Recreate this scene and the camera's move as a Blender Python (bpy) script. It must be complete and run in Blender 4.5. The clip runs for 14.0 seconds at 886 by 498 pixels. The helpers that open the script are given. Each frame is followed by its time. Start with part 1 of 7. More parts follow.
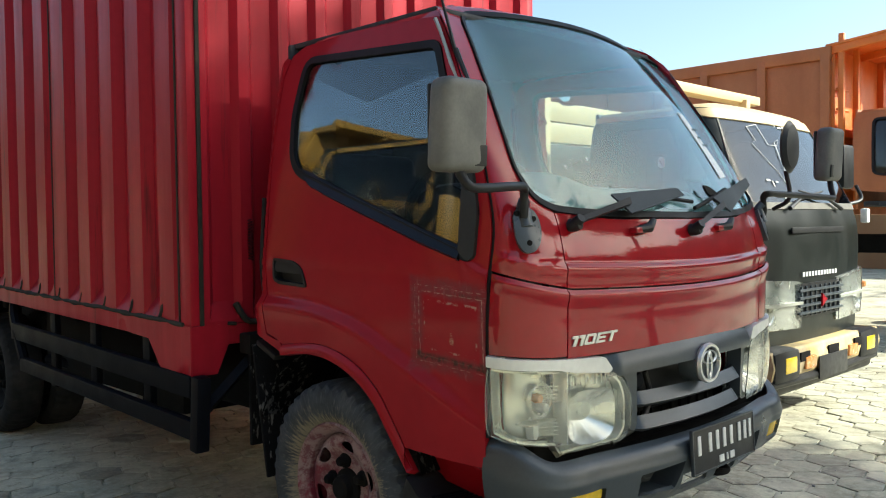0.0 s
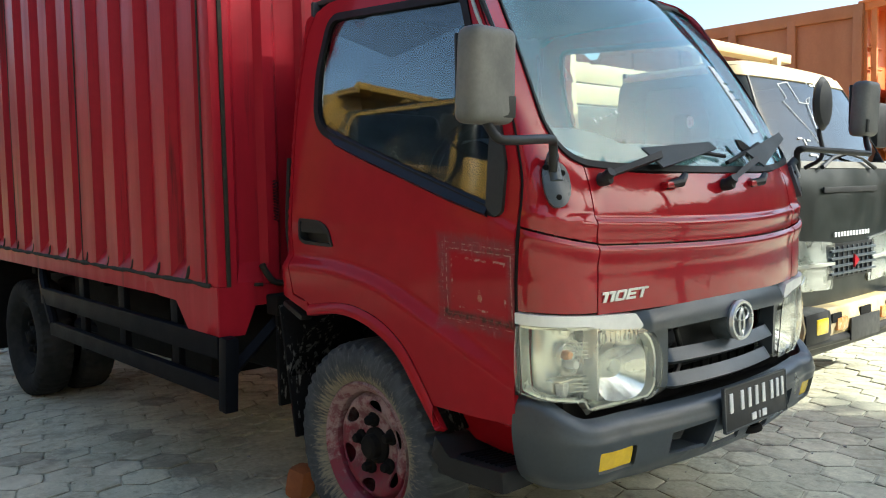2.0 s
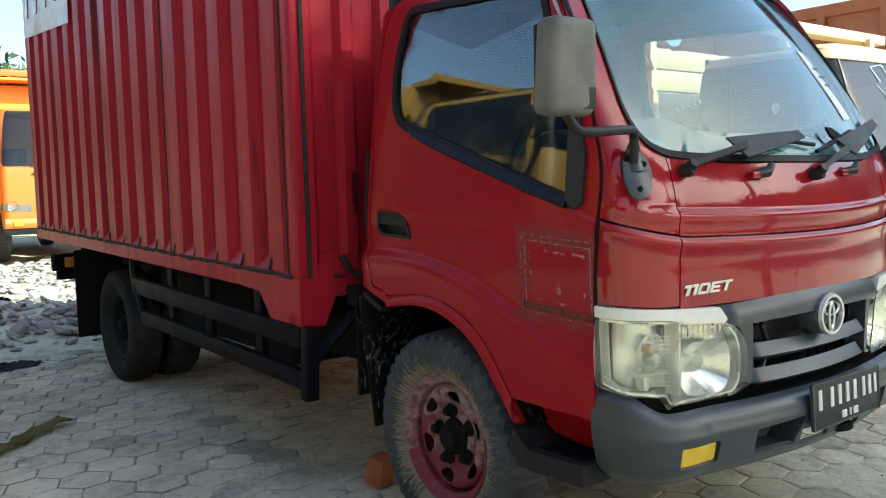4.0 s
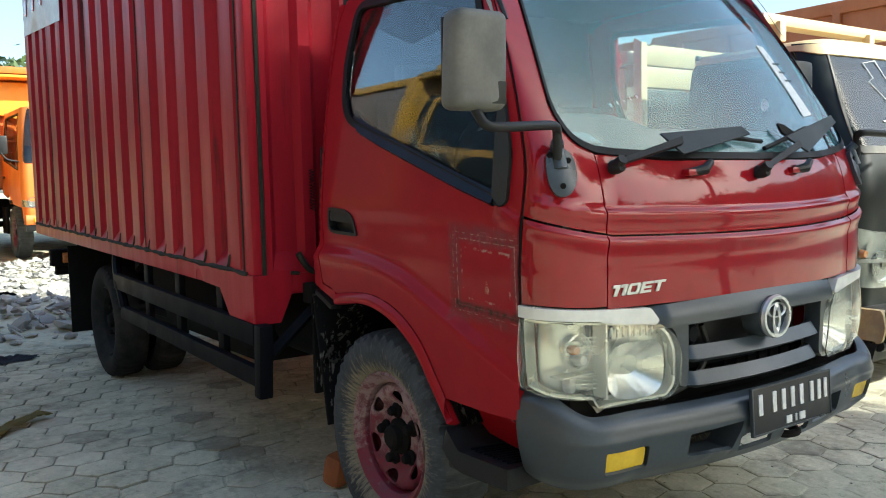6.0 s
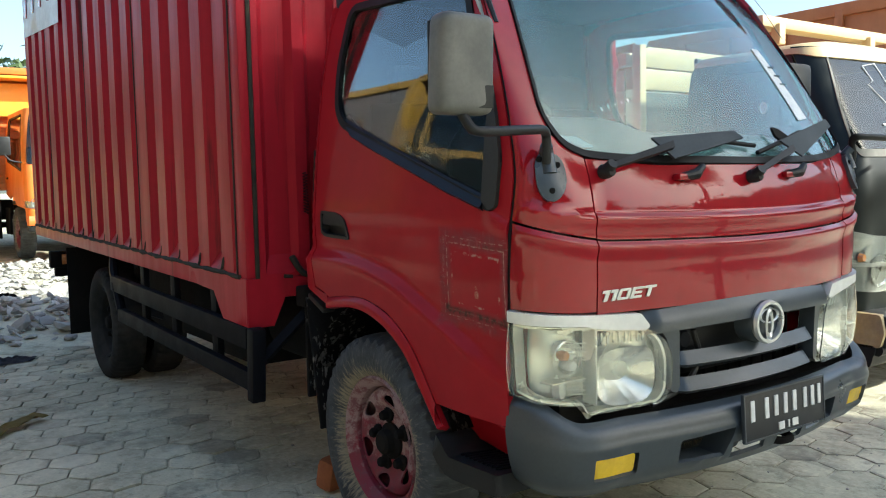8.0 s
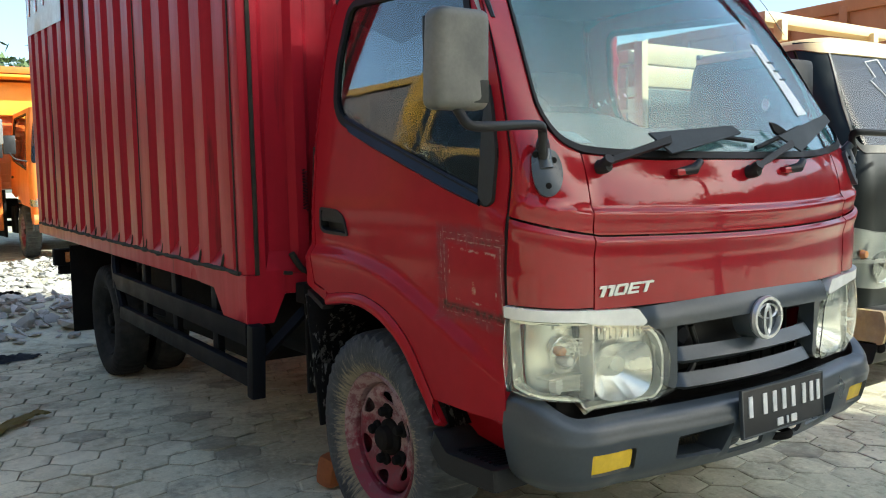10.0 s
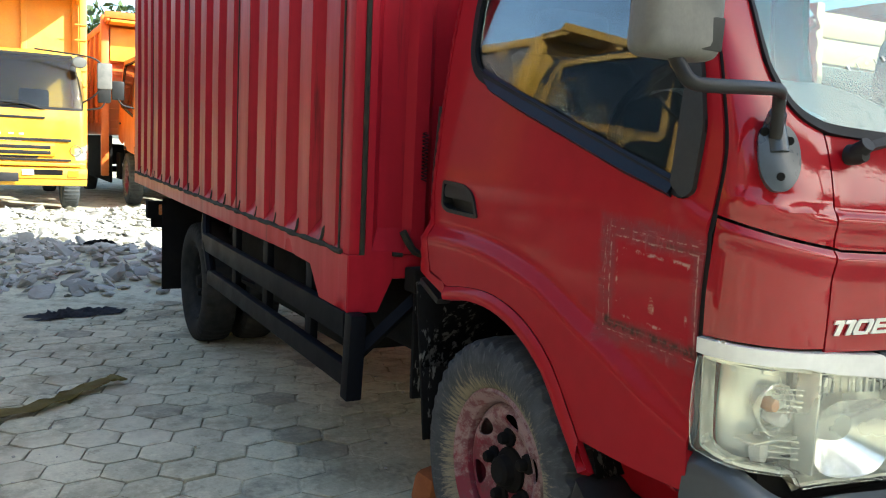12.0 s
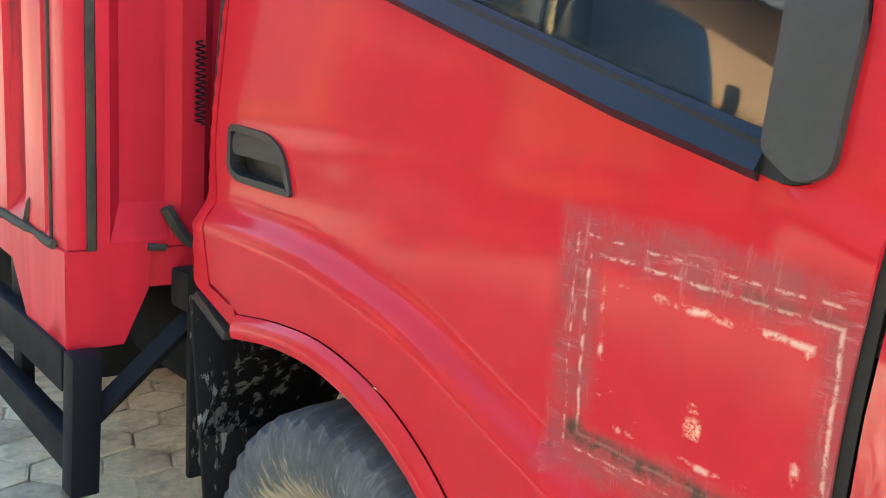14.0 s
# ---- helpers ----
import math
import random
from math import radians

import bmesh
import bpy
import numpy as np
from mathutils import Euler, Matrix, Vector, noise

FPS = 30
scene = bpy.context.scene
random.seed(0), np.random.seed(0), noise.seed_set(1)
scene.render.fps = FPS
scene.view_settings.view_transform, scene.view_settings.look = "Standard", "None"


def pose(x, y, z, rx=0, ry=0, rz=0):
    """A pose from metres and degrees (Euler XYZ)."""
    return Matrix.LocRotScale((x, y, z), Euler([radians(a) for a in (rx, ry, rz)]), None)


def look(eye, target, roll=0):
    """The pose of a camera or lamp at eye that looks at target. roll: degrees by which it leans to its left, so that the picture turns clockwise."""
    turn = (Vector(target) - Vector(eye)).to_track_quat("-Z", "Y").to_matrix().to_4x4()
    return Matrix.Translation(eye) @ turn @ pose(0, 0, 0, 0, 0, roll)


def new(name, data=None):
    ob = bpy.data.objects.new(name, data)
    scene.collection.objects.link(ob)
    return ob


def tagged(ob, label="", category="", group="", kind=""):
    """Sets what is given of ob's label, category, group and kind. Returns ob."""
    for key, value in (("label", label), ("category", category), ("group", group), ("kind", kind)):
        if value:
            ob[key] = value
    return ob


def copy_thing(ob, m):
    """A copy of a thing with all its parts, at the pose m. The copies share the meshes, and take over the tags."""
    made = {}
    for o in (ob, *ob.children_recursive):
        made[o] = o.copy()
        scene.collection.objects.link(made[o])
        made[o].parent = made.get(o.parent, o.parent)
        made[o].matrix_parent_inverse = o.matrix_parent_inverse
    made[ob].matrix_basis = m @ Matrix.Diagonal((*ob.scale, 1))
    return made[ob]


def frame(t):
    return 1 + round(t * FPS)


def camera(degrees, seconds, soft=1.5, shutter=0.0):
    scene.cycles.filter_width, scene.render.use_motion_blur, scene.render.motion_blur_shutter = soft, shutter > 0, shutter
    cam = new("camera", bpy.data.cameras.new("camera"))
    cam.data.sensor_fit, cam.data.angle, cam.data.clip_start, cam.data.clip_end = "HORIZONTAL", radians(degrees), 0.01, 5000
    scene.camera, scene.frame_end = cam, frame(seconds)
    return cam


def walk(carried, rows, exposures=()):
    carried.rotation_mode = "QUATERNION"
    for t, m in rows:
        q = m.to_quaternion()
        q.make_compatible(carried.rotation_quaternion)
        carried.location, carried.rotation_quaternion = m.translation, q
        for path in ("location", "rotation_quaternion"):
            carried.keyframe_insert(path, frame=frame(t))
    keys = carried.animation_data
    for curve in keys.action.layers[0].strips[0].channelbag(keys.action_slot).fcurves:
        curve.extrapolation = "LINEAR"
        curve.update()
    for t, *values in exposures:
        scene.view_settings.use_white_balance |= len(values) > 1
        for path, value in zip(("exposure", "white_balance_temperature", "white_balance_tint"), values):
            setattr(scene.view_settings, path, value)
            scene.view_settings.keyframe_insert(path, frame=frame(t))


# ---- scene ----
cam = camera(55.0, 14.0, soft=1.1)
PATH = [
    (0, (2.377, -2.526, 1.26), (0.948, -1.128, 1.197), -0.7),
    (0.5, (2.373, -2.52, 1.247), (0.926, -1.141, 1.183), -0.9),
    (1, (2.361, -2.519, 1.237), (0.902, -1.153, 1.16), -1.0),
    (1.5, (2.35, -2.513, 1.233), (0.885, -1.156, 1.125), -1.2),
    (2, (2.347, -2.516, 1.223), (0.882, -1.16, 1.088), -1.2),
    (2.5, (2.347, -2.518, 1.22), (0.884, -1.163, 1.07), -1.3),
    (3, (2.343, -2.522, 1.226), (0.86, -1.192, 1.052), -1.4),
    (3.5, (2.33, -2.544, 1.233), (0.788, -1.28, 1.071), -1.7),
    (6, (2.486, -2.265, 1.219), (0.864, -1.107, 1.062), -1.4),
    (6.5, (2.491, -2.233, 1.215), (0.863, -1.081, 1.057), -1.4),
    (7, (2.477, -2.222, 1.225), (0.849, -1.071, 1.068), -1.4),
    (7.5, (2.486, -2.224, 1.224), (0.858, -1.073, 1.07), -1.4),
    (8, (2.499, -2.223, 1.226), (0.87, -1.073, 1.072), -1.3),
    (10.5, (2.512, -2.202, 1.216), (0.87, -1.072, 1.056), -1.5),
    (11, (2.435, -2.181, 1.215), (0.751, -1.119, 1.031), -0.9),
    (11.5, (2.189, -2.093, 1.213), (0.472, -1.09, 0.996), 1.1),
    (12, (1.957, -2.021, 1.218), (0.216, -1.063, 0.993), 2.5),
    (12.5, (1.764, -1.863, 1.202), (0.011, -0.93, 0.971), 2.4),
    (13, (1.571, -1.72, 1.179), (-0.15, -0.75, 0.869), 2.6),
    (13.5, (1.312, -1.617, 1.184), (-0.3, -0.492, 0.817), 2.8),
    (14, (1.052, -1.482, 1.202), (-0.421, -0.176, 0.852), 3.6),
]
EXPOSURES = [(0.0, 1.16, 6380, 1), (1.5, 1.36, 6280, 1), (2.5, 1.46, 6180, 1), (3.7, 1.47, 6180, 1), (6.0, 1.37, 6180, 1), (10.5, 1.40, 6180, 1), (11.5, 1.53, 6180, 1), (12.0, 1.76, 6180, 1), (13.0, 2.1, 6250, 1), (13.5, 2.62, 6300, 1), (14.0, 3.6, 6180, 1)]
walk(cam, [(t, look(eye, target, roll)) for t, eye, target, roll in PATH], EXPOSURES)

# ---- daylight ----
SUN_UP, SUN_ROUND = 32.0, 40.0   # degrees above the ground; degrees from +x towards +y
world = bpy.data.worlds.new("sky")
scene.world = world
world.use_nodes = True
sky = world.node_tree.nodes.new("ShaderNodeTexSky")
sky.sky_type, sky.sun_disc = "NISHITA", False
sky.sun_elevation, sky.sun_rotation = radians(SUN_UP), radians(90 - SUN_ROUND)
sky.air_density, sky.dust_density, sky.altitude = 1.0, 1.9, 20
world.node_tree.links.new(sky.outputs[0], world.node_tree.nodes["Background"].inputs[0])
world.node_tree.nodes["Background"].inputs[1].default_value = 0.125
sun = new("sun", bpy.data.lights.new("sun", "SUN"))
sun.data.energy, sun.data.angle, sun.data.color = 4.7, radians(0.6), (1.0, 0.94, 0.85)
TO_SUN = Vector((math.cos(radians(SUN_UP)) * math.cos(radians(SUN_ROUND)), math.cos(radians(SUN_UP)) * math.sin(radians(SUN_ROUND)), math.sin(radians(SUN_UP))))
sun.matrix_basis = look(TO_SUN * 60, (0, 0, 0))

# ---- materials ----
def nodes_of(name):
    m = bpy.data.materials.new(name)
    m.use_nodes = True
    nt = m.node_tree
    return m, nt, nt.nodes["Principled BSDF"]


def node(nt, kind, **values):
    n = nt.nodes.new(kind)
    for key, value in values.items():
        if key in n.inputs:
            n.inputs[key].default_value = value
    return n


def ramp(nt, src, lo, hi, a=0.0, b=1.0):
    n = nt.nodes.new("ShaderNodeMapRange")
    n.inputs[1].default_value, n.inputs[2].default_value = lo, hi
    n.inputs[3].default_value, n.inputs[4].default_value = a, b
    nt.links.new(src, n.inputs[0])
    return n.outputs[0]


def mixc(nt, fac, a, b):
    n = nt.nodes.new("ShaderNodeMix")
    n.data_type = "RGBA"
    for slot, value in ((0, fac), (6, a), (7, b)):
        if isinstance(value, (tuple, list)):
            n.inputs[slot].default_value = (*value, 1) if len(value) == 3 else value
        elif isinstance(value, (int, float)):
            n.inputs[slot].default_value = value
        else:
            nt.links.new(value, n.inputs[slot])
    return n.outputs[2]


def math1(nt, op, a, b=0.0):
    n = nt.nodes.new("ShaderNodeMath")
    n.operation = op
    for slot, value in ((0, a), (1, b)):
        if isinstance(value, (int, float)):
            n.inputs[slot].default_value = value
        else:
            nt.links.new(value, n.inputs[slot])
    return n.outputs[0]


def noise_of(nt, scale, detail=4.0, stretch=(1, 1, 1), rough=0.55, placed=False):
    co = nt.nodes.new("ShaderNodeNewGeometry" if placed else "ShaderNodeTexCoord")
    mp = nt.nodes.new("ShaderNodeMapping")
    mp.inputs["Scale"].default_value = stretch
    nt.links.new(co.outputs["Position" if placed else "Object"], mp.inputs[0])
    n = node(nt, "ShaderNodeTexNoise", Scale=scale, Detail=detail, Roughness=rough)
    nt.links.new(mp.outputs[0], n.inputs["Vector"])
    return n.outputs[0]


def surface(name, base, rough=0.5, metal=0.0, second=None, amount=0.5, scale=6.0, stretch=(1, 1, 1), grain=40.0, bump=0.1,
            coat=0.0, dust=None, dust_amount=0.0, piece=0.0, coat_ior=1.5, coat_rough=0.035, bump_scale=None, dist=0.004, placed=False, spec=0.5, streak=0.0, spatter=0.0):
    """Base colour with stains at one scale and grain at another, relief, and dust of its own colour."""
    m, nt, p = nodes_of(name)
    second = second or tuple(c * 0.6 for c in base)
    big = noise_of(nt, scale, 5, stretch, placed=placed)
    col = mixc(nt, ramp(nt, big, 0.38, 0.68, 0, amount), base, second)
    fine = noise_of(nt, grain, 3, placed=placed)
    col = mixc(nt, ramp(nt, fine, 0.35, 0.7, 0, 0.35), col, tuple(c * 0.72 for c in base))
    if dust:
        d = noise_of(nt, scale * 0.45, 6, stretch, 0.65, placed)
        col = mixc(nt, ramp(nt, d, 0.42, 0.72, 0, dust_amount), col, dust)
    if streak:
        k = noise_of(nt, 1.0, 6, (11, 11, 0.7), 0.7)
        col = mixc(nt, ramp(nt, k, 0.58, 0.70, 0, streak), col, (0.035, 0.012, 0.012))
        k = noise_of(nt, 1.0, 5, (16, 16, 0.5), 0.6)
        col = mixc(nt, ramp(nt, k, 0.60, 0.72, 0, streak * 0.6), col, (0.36, 0.035, 0.05))
    if spatter:
        k = math1(nt, "MULTIPLY", noise_of(nt, 1.0, 5, (42, 42, 15), 0.65), ramp(nt, noise_of(nt, 5, 3), 0.40, 0.60, 0.82, 1.08))
        col = mixc(nt, ramp(nt, k, 0.575, 0.635, 0, spatter), col, (0.42, 0.41, 0.38))
    if piece:
        info = nt.nodes.new("ShaderNodeObjectInfo")
        geo = nt.nodes.new("ShaderNodeNewGeometry")
        r = math1(nt, "FRACT", math1(nt, "ADD", info.outputs["Random"], geo.outputs["Random Per Island"]))
        hsv = node(nt, "ShaderNodeHueSaturation")
        nt.links.new(ramp(nt, r, 0, 1, 1 - piece, 1 + piece), hsv.inputs["Value"])
        nt.links.new(col, hsv.inputs["Color"])
        col = hsv.outputs[0]
    nt.links.new(col, p.inputs["Base Color"])
    nt.links.new(ramp(nt, big, 0.3, 0.7, max(rough - 0.06, 0.02), min(rough + 0.12, 1)), p.inputs["Roughness"])
    p.inputs["Metallic"].default_value = metal
    p.inputs["Specular IOR Level"].default_value = spec
    p.inputs["Coat Weight"].default_value = coat
    p.inputs["Coat Roughness"].default_value = coat_rough
    p.inputs["Coat IOR"].default_value = coat_ior
    if bump:
        b = node(nt, "ShaderNodeBump", Strength=bump, Distance=dist)
        nt.links.new(noise_of(nt, bump_scale or grain, 4, placed=placed), b.inputs["Height"])
        nt.links.new(b.outputs[0], p.inputs["Normal"])
    return m


def glazing(name, tint, rough=0.0, ior=1.5, film=0.0, haze=(0.56, 0.63, 0.66)):
    """Glass; film: how much of it a thin matt layer, coloured by haze, covers."""
    m, nt, p = nodes_of(name)
    if film:
        d = node(nt, "ShaderNodeBsdfDiffuse")
        d.inputs[0].default_value = (*haze, 1)
        mx = nt.nodes.new("ShaderNodeMixShader")
        nt.links.new(ramp(nt, noise_of(nt, 4, 6, rough=0.6), 0.3, 0.7, film * 0.5, film * 1.5), mx.inputs[0])
        nt.links.new(p.outputs[0], mx.inputs[1])
        nt.links.new(d.outputs[0], mx.inputs[2])
        nt.links.new(mx.outputs[0], nt.nodes["Material Output"].inputs[0])
    p.inputs["Base Color"].default_value = (*tint, 1)
    p.inputs["Transmission Weight"].default_value = 1
    p.inputs["Roughness"].default_value = rough
    p.inputs["IOR"].default_value = ior
    if rough:
        nt.links.new(ramp(nt, noise_of(nt, 9, 5), 0.35, 0.7, rough * 0.3, rough * 1.6), p.inputs["Roughness"])
    return m


side_red = surface("red_side_paint", (0.32, 0.009, 0.017), 0.36, second=(0.28, 0.008, 0.015), amount=0.5, scale=3, grain=18, bump=0.01, coat=0.25, coat_rough=0.10, dust=(0.32, 0.013, 0.017), dust_amount=0.18, spec=0.06)
red_paint = surface("red_paint", (0.28, 0.005, 0.011), 0.36, second=(0.25, 0.004, 0.010), amount=0.5, scale=3, grain=18, bump=0.003, coat=0.8, coat_ior=1.5, dust=(0.31, 0.010, 0.016), dust_amount=0.08, spec=0.05)
box_red = surface("box_red_paint", (0.39, 0.012, 0.026), 0.38, second=(0.28, 0.010, 0.019), amount=0.7, scale=5, stretch=(2.2, 2.2, 0.25), grain=30, bump=0.10,
                  dust=(0.20, 0.012, 0.018), dust_amount=0.35, streak=0.8, spec=0.15)
sealant = surface("dark_sealant", (0.022, 0.022, 0.018), 0.8, second=(0.07, 0.06, 0.04), scale=25, bump=0.5, grain=60, spec=0.22)
black_steel = surface("black_steel", (0.004, 0.005, 0.008), 0.55, second=(0.007, 0.007, 0.010), amount=0.6, scale=7, bump=0.1, dust=(0.03, 0.028, 0.026), dust_amount=0.05, spec=0.08)
chassis_black = surface("chassis_black", (0.007, 0.007, 0.007), 0.85, second=(0.014, 0.013, 0.012), amount=0.8, scale=9, bump=0.3, dust=(0.05, 0.043, 0.036), dust_amount=0.12, spec=0.10)
mud_flap_mat = surface("muddy_rubber", (0.006, 0.006, 0.007), 0.75, second=(0.010, 0.010, 0.010), scale=60, bump=0.4, stretch=(2, 2, 0.7), grain=60, spec=0.18, spatter=0.36)
plastic_grey = surface("grey_plastic", (0.044, 0.055, 0.065), 0.30, second=(0.054, 0.066, 0.075), amount=0.5, scale=4, grain=90, bump=0.04, dust=(0.09, 0.09, 0.085), dust_amount=0.08)
plastic_black = surface("black_plastic", (0.014, 0.015, 0.016), 0.42, second=(0.03, 0.03, 0.03), scale=8, bump=0.08, grain=120, spec=0.22)
mirror_shell = surface("weathered_mirror_shell", (0.085, 0.088, 0.082), 0.55, second=(0.15, 0.148, 0.135), amount=0.8, scale=9, bump=0.12, grain=110, dust=(0.20, 0.19, 0.17), dust_amount=0.4)
trim_grey = surface("dark_grey_trim", (0.024, 0.025, 0.024), 0.5, second=(0.034, 0.034, 0.031), amount=0.6, scale=7, grain=100, bump=0.05, spec=0.25)
deflector_slate = surface("slate_plastic", (0.026, 0.036, 0.044), 0.5, second=(0.034, 0.044, 0.052), amount=0.5, scale=6, grain=100, bump=0.05, spec=0.22)
plain_lens = glazing("clear_lamp_lens", (0.92, 0.94, 0.92), 0.0, 1.4)
body_yellow = surface("yellow_tipper_paint", (0.78, 0.37, 0.03), 0.45, second=(0.66, 0.28, 0.03), amount=0.6, scale=3, bump=0.04, dust=(0.5, 0.33, 0.14), dust_amount=0.3)
rubber_seal = surface("rubber_seal", (0.007, 0.007, 0.008), 0.55, second=(0.012, 0.012, 0.013), scale=12, bump=0.06, spec=0.22)
pale_seal = surface("weathered_pale_rubber", (0.15, 0.145, 0.125), 0.6, second=(0.11, 0.105, 0.09), amount=0.6, scale=12, bump=0.06, spec=0.25)
belt_rubber = surface("blue_black_rubber", (0.006, 0.009, 0.015), 0.38, second=(0.010, 0.013, 0.020), amount=0.6, scale=9, bump=0.03, grain=90, spec=0.22)
brow_silver = surface("silver_paint", (0.72, 0.73, 0.71), 0.35, 0.25, second=(0.64, 0.65, 0.63), amount=0.5, scale=8, bump=0.02)
silver = surface("silver_trim", (0.66, 0.67, 0.66), 0.30, 0.65, second=(0.5, 0.5, 0.48), amount=0.5, scale=8, bump=0.02)
chrome = surface("chrome", (0.75, 0.76, 0.76), 0.12, 1.0, second=(0.55, 0.55, 0.53), amount=0.4, scale=14, bump=0.01)
reflector = surface("lamp_reflector", (0.93, 0.93, 0.90), 0.20, 0.95, second=(0.86, 0.86, 0.80), amount=0.5, scale=6, bump=0.01)
lamp_shell = surface("lamp_shell", (0.84, 0.85, 0.78), 0.22, 0.6, second=(0.70, 0.71, 0.62), amount=0.6, scale=7, bump=0.05)
lamp_edge = surface("lamp_edge", (0.42, 0.43, 0.38), 0.30, 0.3, second=(0.30, 0.31, 0.27), scale=9, bump=0.03)
dull_reflector = surface("dull_lamp_housing", (0.34, 0.35, 0.33), 0.28, 0.7, second=(0.26, 0.27, 0.25), amount=0.6, scale=8, bump=0.03)
amber_lens = surface("amber_bulb", (0.62, 0.22, 0.05), 0.2, second=(0.7, 0.45, 0.25), scale=30, bump=0.02, coat=0.5)
bulb_white = surface("frosted_bulb", (0.75, 0.76, 0.74), 0.25, 0.2, second=(0.6, 0.6, 0.57), scale=20, bump=0.02, coat=0.5)
fog_yellow = surface("yellow_fog_lens", (0.72, 0.50, 0.02), 0.15, second=(0.6, 0.40, 0.02), amount=0.6, scale=25, bump=0.12, grain=70, coat=0.6)
# dust veil on the windscreen, its teal standing in for the sky's reflection
screen_glass = glazing("windscreen_glass", (0.74, 0.88, 0.83), film=0.10, haze=(0.14, 0.42, 0.48))
clear_glass = glazing("clear_door_glass", (0.85, 0.90, 0.90))
door_glass = glazing("tinted_door_glass", (0.72, 0.76, 0.76))
gable_glass = glazing("window_tint_film", (0.66, 0.70, 0.73))
dark_glass = glazing("dark_truck_glass", (0.22, 0.27, 0.28))
plate_black = surface("plate_black", (0.012, 0.013, 0.016), 0.4, second=(0.03, 0.03, 0.03), scale=20, bump=0.03)
plate_white = surface("plate_white", (0.72, 0.72, 0.70), 0.5, second=(0.5, 0.5, 0.48), scale=60, bump=0.0)
white_paint = surface("white_paint", (0.78, 0.78, 0.76), 0.4, second=(0.6, 0.6, 0.57), scale=10, bump=0.03)
interior_grey = surface("dashboard_grey", (0.34, 0.37, 0.365), 0.6, second=(0.28, 0.30, 0.30), scale=6, bump=0.08, grain=90, dust=(0.35, 0.34, 0.32), dust_amount=0.4)
interior_dark = surface("interior_dark", (0.03, 0.032, 0.036), 0.7, second=(0.02, 0.02, 0.02), scale=8, bump=0.1)
seat_cloth = surface("seat_cloth", (0.014, 0.016, 0.020), 0.9, second=(0.008, 0.010, 0.013), scale=14, bump=0.3, grain=150)
paper_blue = surface("pale_blue_paper", (0.45, 0.66, 0.78), 0.7, second=(0.7, 0.75, 0.78), scale=20, bump=0.05)
yellow_truck = surface("yellow_truck_paint", (0.80, 0.44, 0.02), 0.35, second=(0.74, 0.38, 0.02), amount=0.6, scale=3, bump=0.02, coat=0.5, dust=(0.6, 0.42, 0.2), dust_amount=0.2)
ochre_truck = surface("dusty_ochre_truck_paint", (0.31, 0.175, 0.025), 0.45, second=(0.25, 0.14, 0.025), amount=0.6, scale=3, bump=0.02, coat=0.3, dust=(0.4, 0.3, 0.16), dust_amount=0.3)
orange_truck = surface("orange_truck_paint", (0.68, 0.17, 0.02), 0.45, second=(0.50, 0.11, 0.02), amount=0.7, scale=3.5, stretch=(1, 1, .5), bump=0.06, dust=(0.5, 0.25, 0.1), dust_amount=0.35)
# darker orange for the large tipper, its side's shade put into the colour
shaded_orange = surface("rusty_orange_steel", (0.40, 0.125, 0.04), 0.55, second=(0.28, 0.085, 0.03), amount=0.7, scale=4, stretch=(1, 1, .4), bump=0.12, dust=(0.40, 0.19, 0.08), dust_amount=0.3)
cream_paint = surface("cream_paint", (0.60, 0.46, 0.25), 0.5, second=(0.50, 0.38, 0.20), amount=0.6, scale=4, bump=0.08, dust=(0.4, 0.33, 0.22), dust_amount=0.3)
cream_white = surface("pale_cream_boards", (0.72, 0.65, 0.48), 0.5, second=(0.62, 0.54, 0.38), amount=0.6, scale=4, bump=0.08, dust=(0.5, 0.44, 0.32), dust_amount=0.3)
cream_yellow = surface("worn_yellow_bumper", (0.62, 0.46, 0.17), 0.6, second=(0.50, 0.43, 0.30), amount=0.9, scale=7, bump=0.2, dust=(0.16, 0.12, 0.08), dust_amount=0.85)
black_green = surface("black_green_paint", (0.006, 0.009, 0.008), 0.34, second=(0.010, 0.013, 0.012), amount=0.7, scale=4, bump=0.02, coat=0.0, dust=(0.03, 0.03, 0.026), dust_amount=0.15, spec=0.3)
blue_black = surface("dark_fabric", (0.04, 0.045, 0.062), 0.9, second=(0.16, 0.16, 0.17), scale=22, bump=0.4)
strap_mat = surface("olive_strap_cloth", (0.24, 0.19, 0.055), 0.85, second=(0.30, 0.25, 0.12), amount=0.7, scale=9, bump=0.4, grain=120)
brick_mat = surface("orange_brick", (0.34, 0.115, 0.04), 0.85, second=(0.22, 0.085, 0.045), scale=14, bump=0.4, grain=80)
rubble_mat = surface("broken_concrete", (0.38, 0.37, 0.335), 0.92, second=(0.22, 0.215, 0.195), amount=0.7, scale=5, grain=45, bump=0.5, dust=(0.48, 0.46, 0.42), dust_amount=0.4, piece=0.28, dist=0.012, placed=True)
bark_mat = surface("bark", (0.12, 0.09, 0.06), 0.9, second=(0.07, 0.055, 0.04), scale=6, stretch=(3, 3, .6), bump=0.7, dist=0.02)
leaf_mat = surface("leaves", (0.055, 0.09, 0.025), 0.55, second=(0.035, 0.06, 0.018), amount=0.8, scale=2, bump=0.0, piece=0.35)
# wall colour is made up: it stands in for orange trucks mirrored in red panels
wall_mat = surface("shed_wall", (0.31, 0.17, 0.08), 0.9, second=(0.21, 0.11, 0.055), scale=1.2, bump=0.2)
roof_mat = surface("shed_roof", (0.10, 0.095, 0.10), 0.7, second=(0.16, 0.10, 0.07), scale=1.5, bump=0.2)


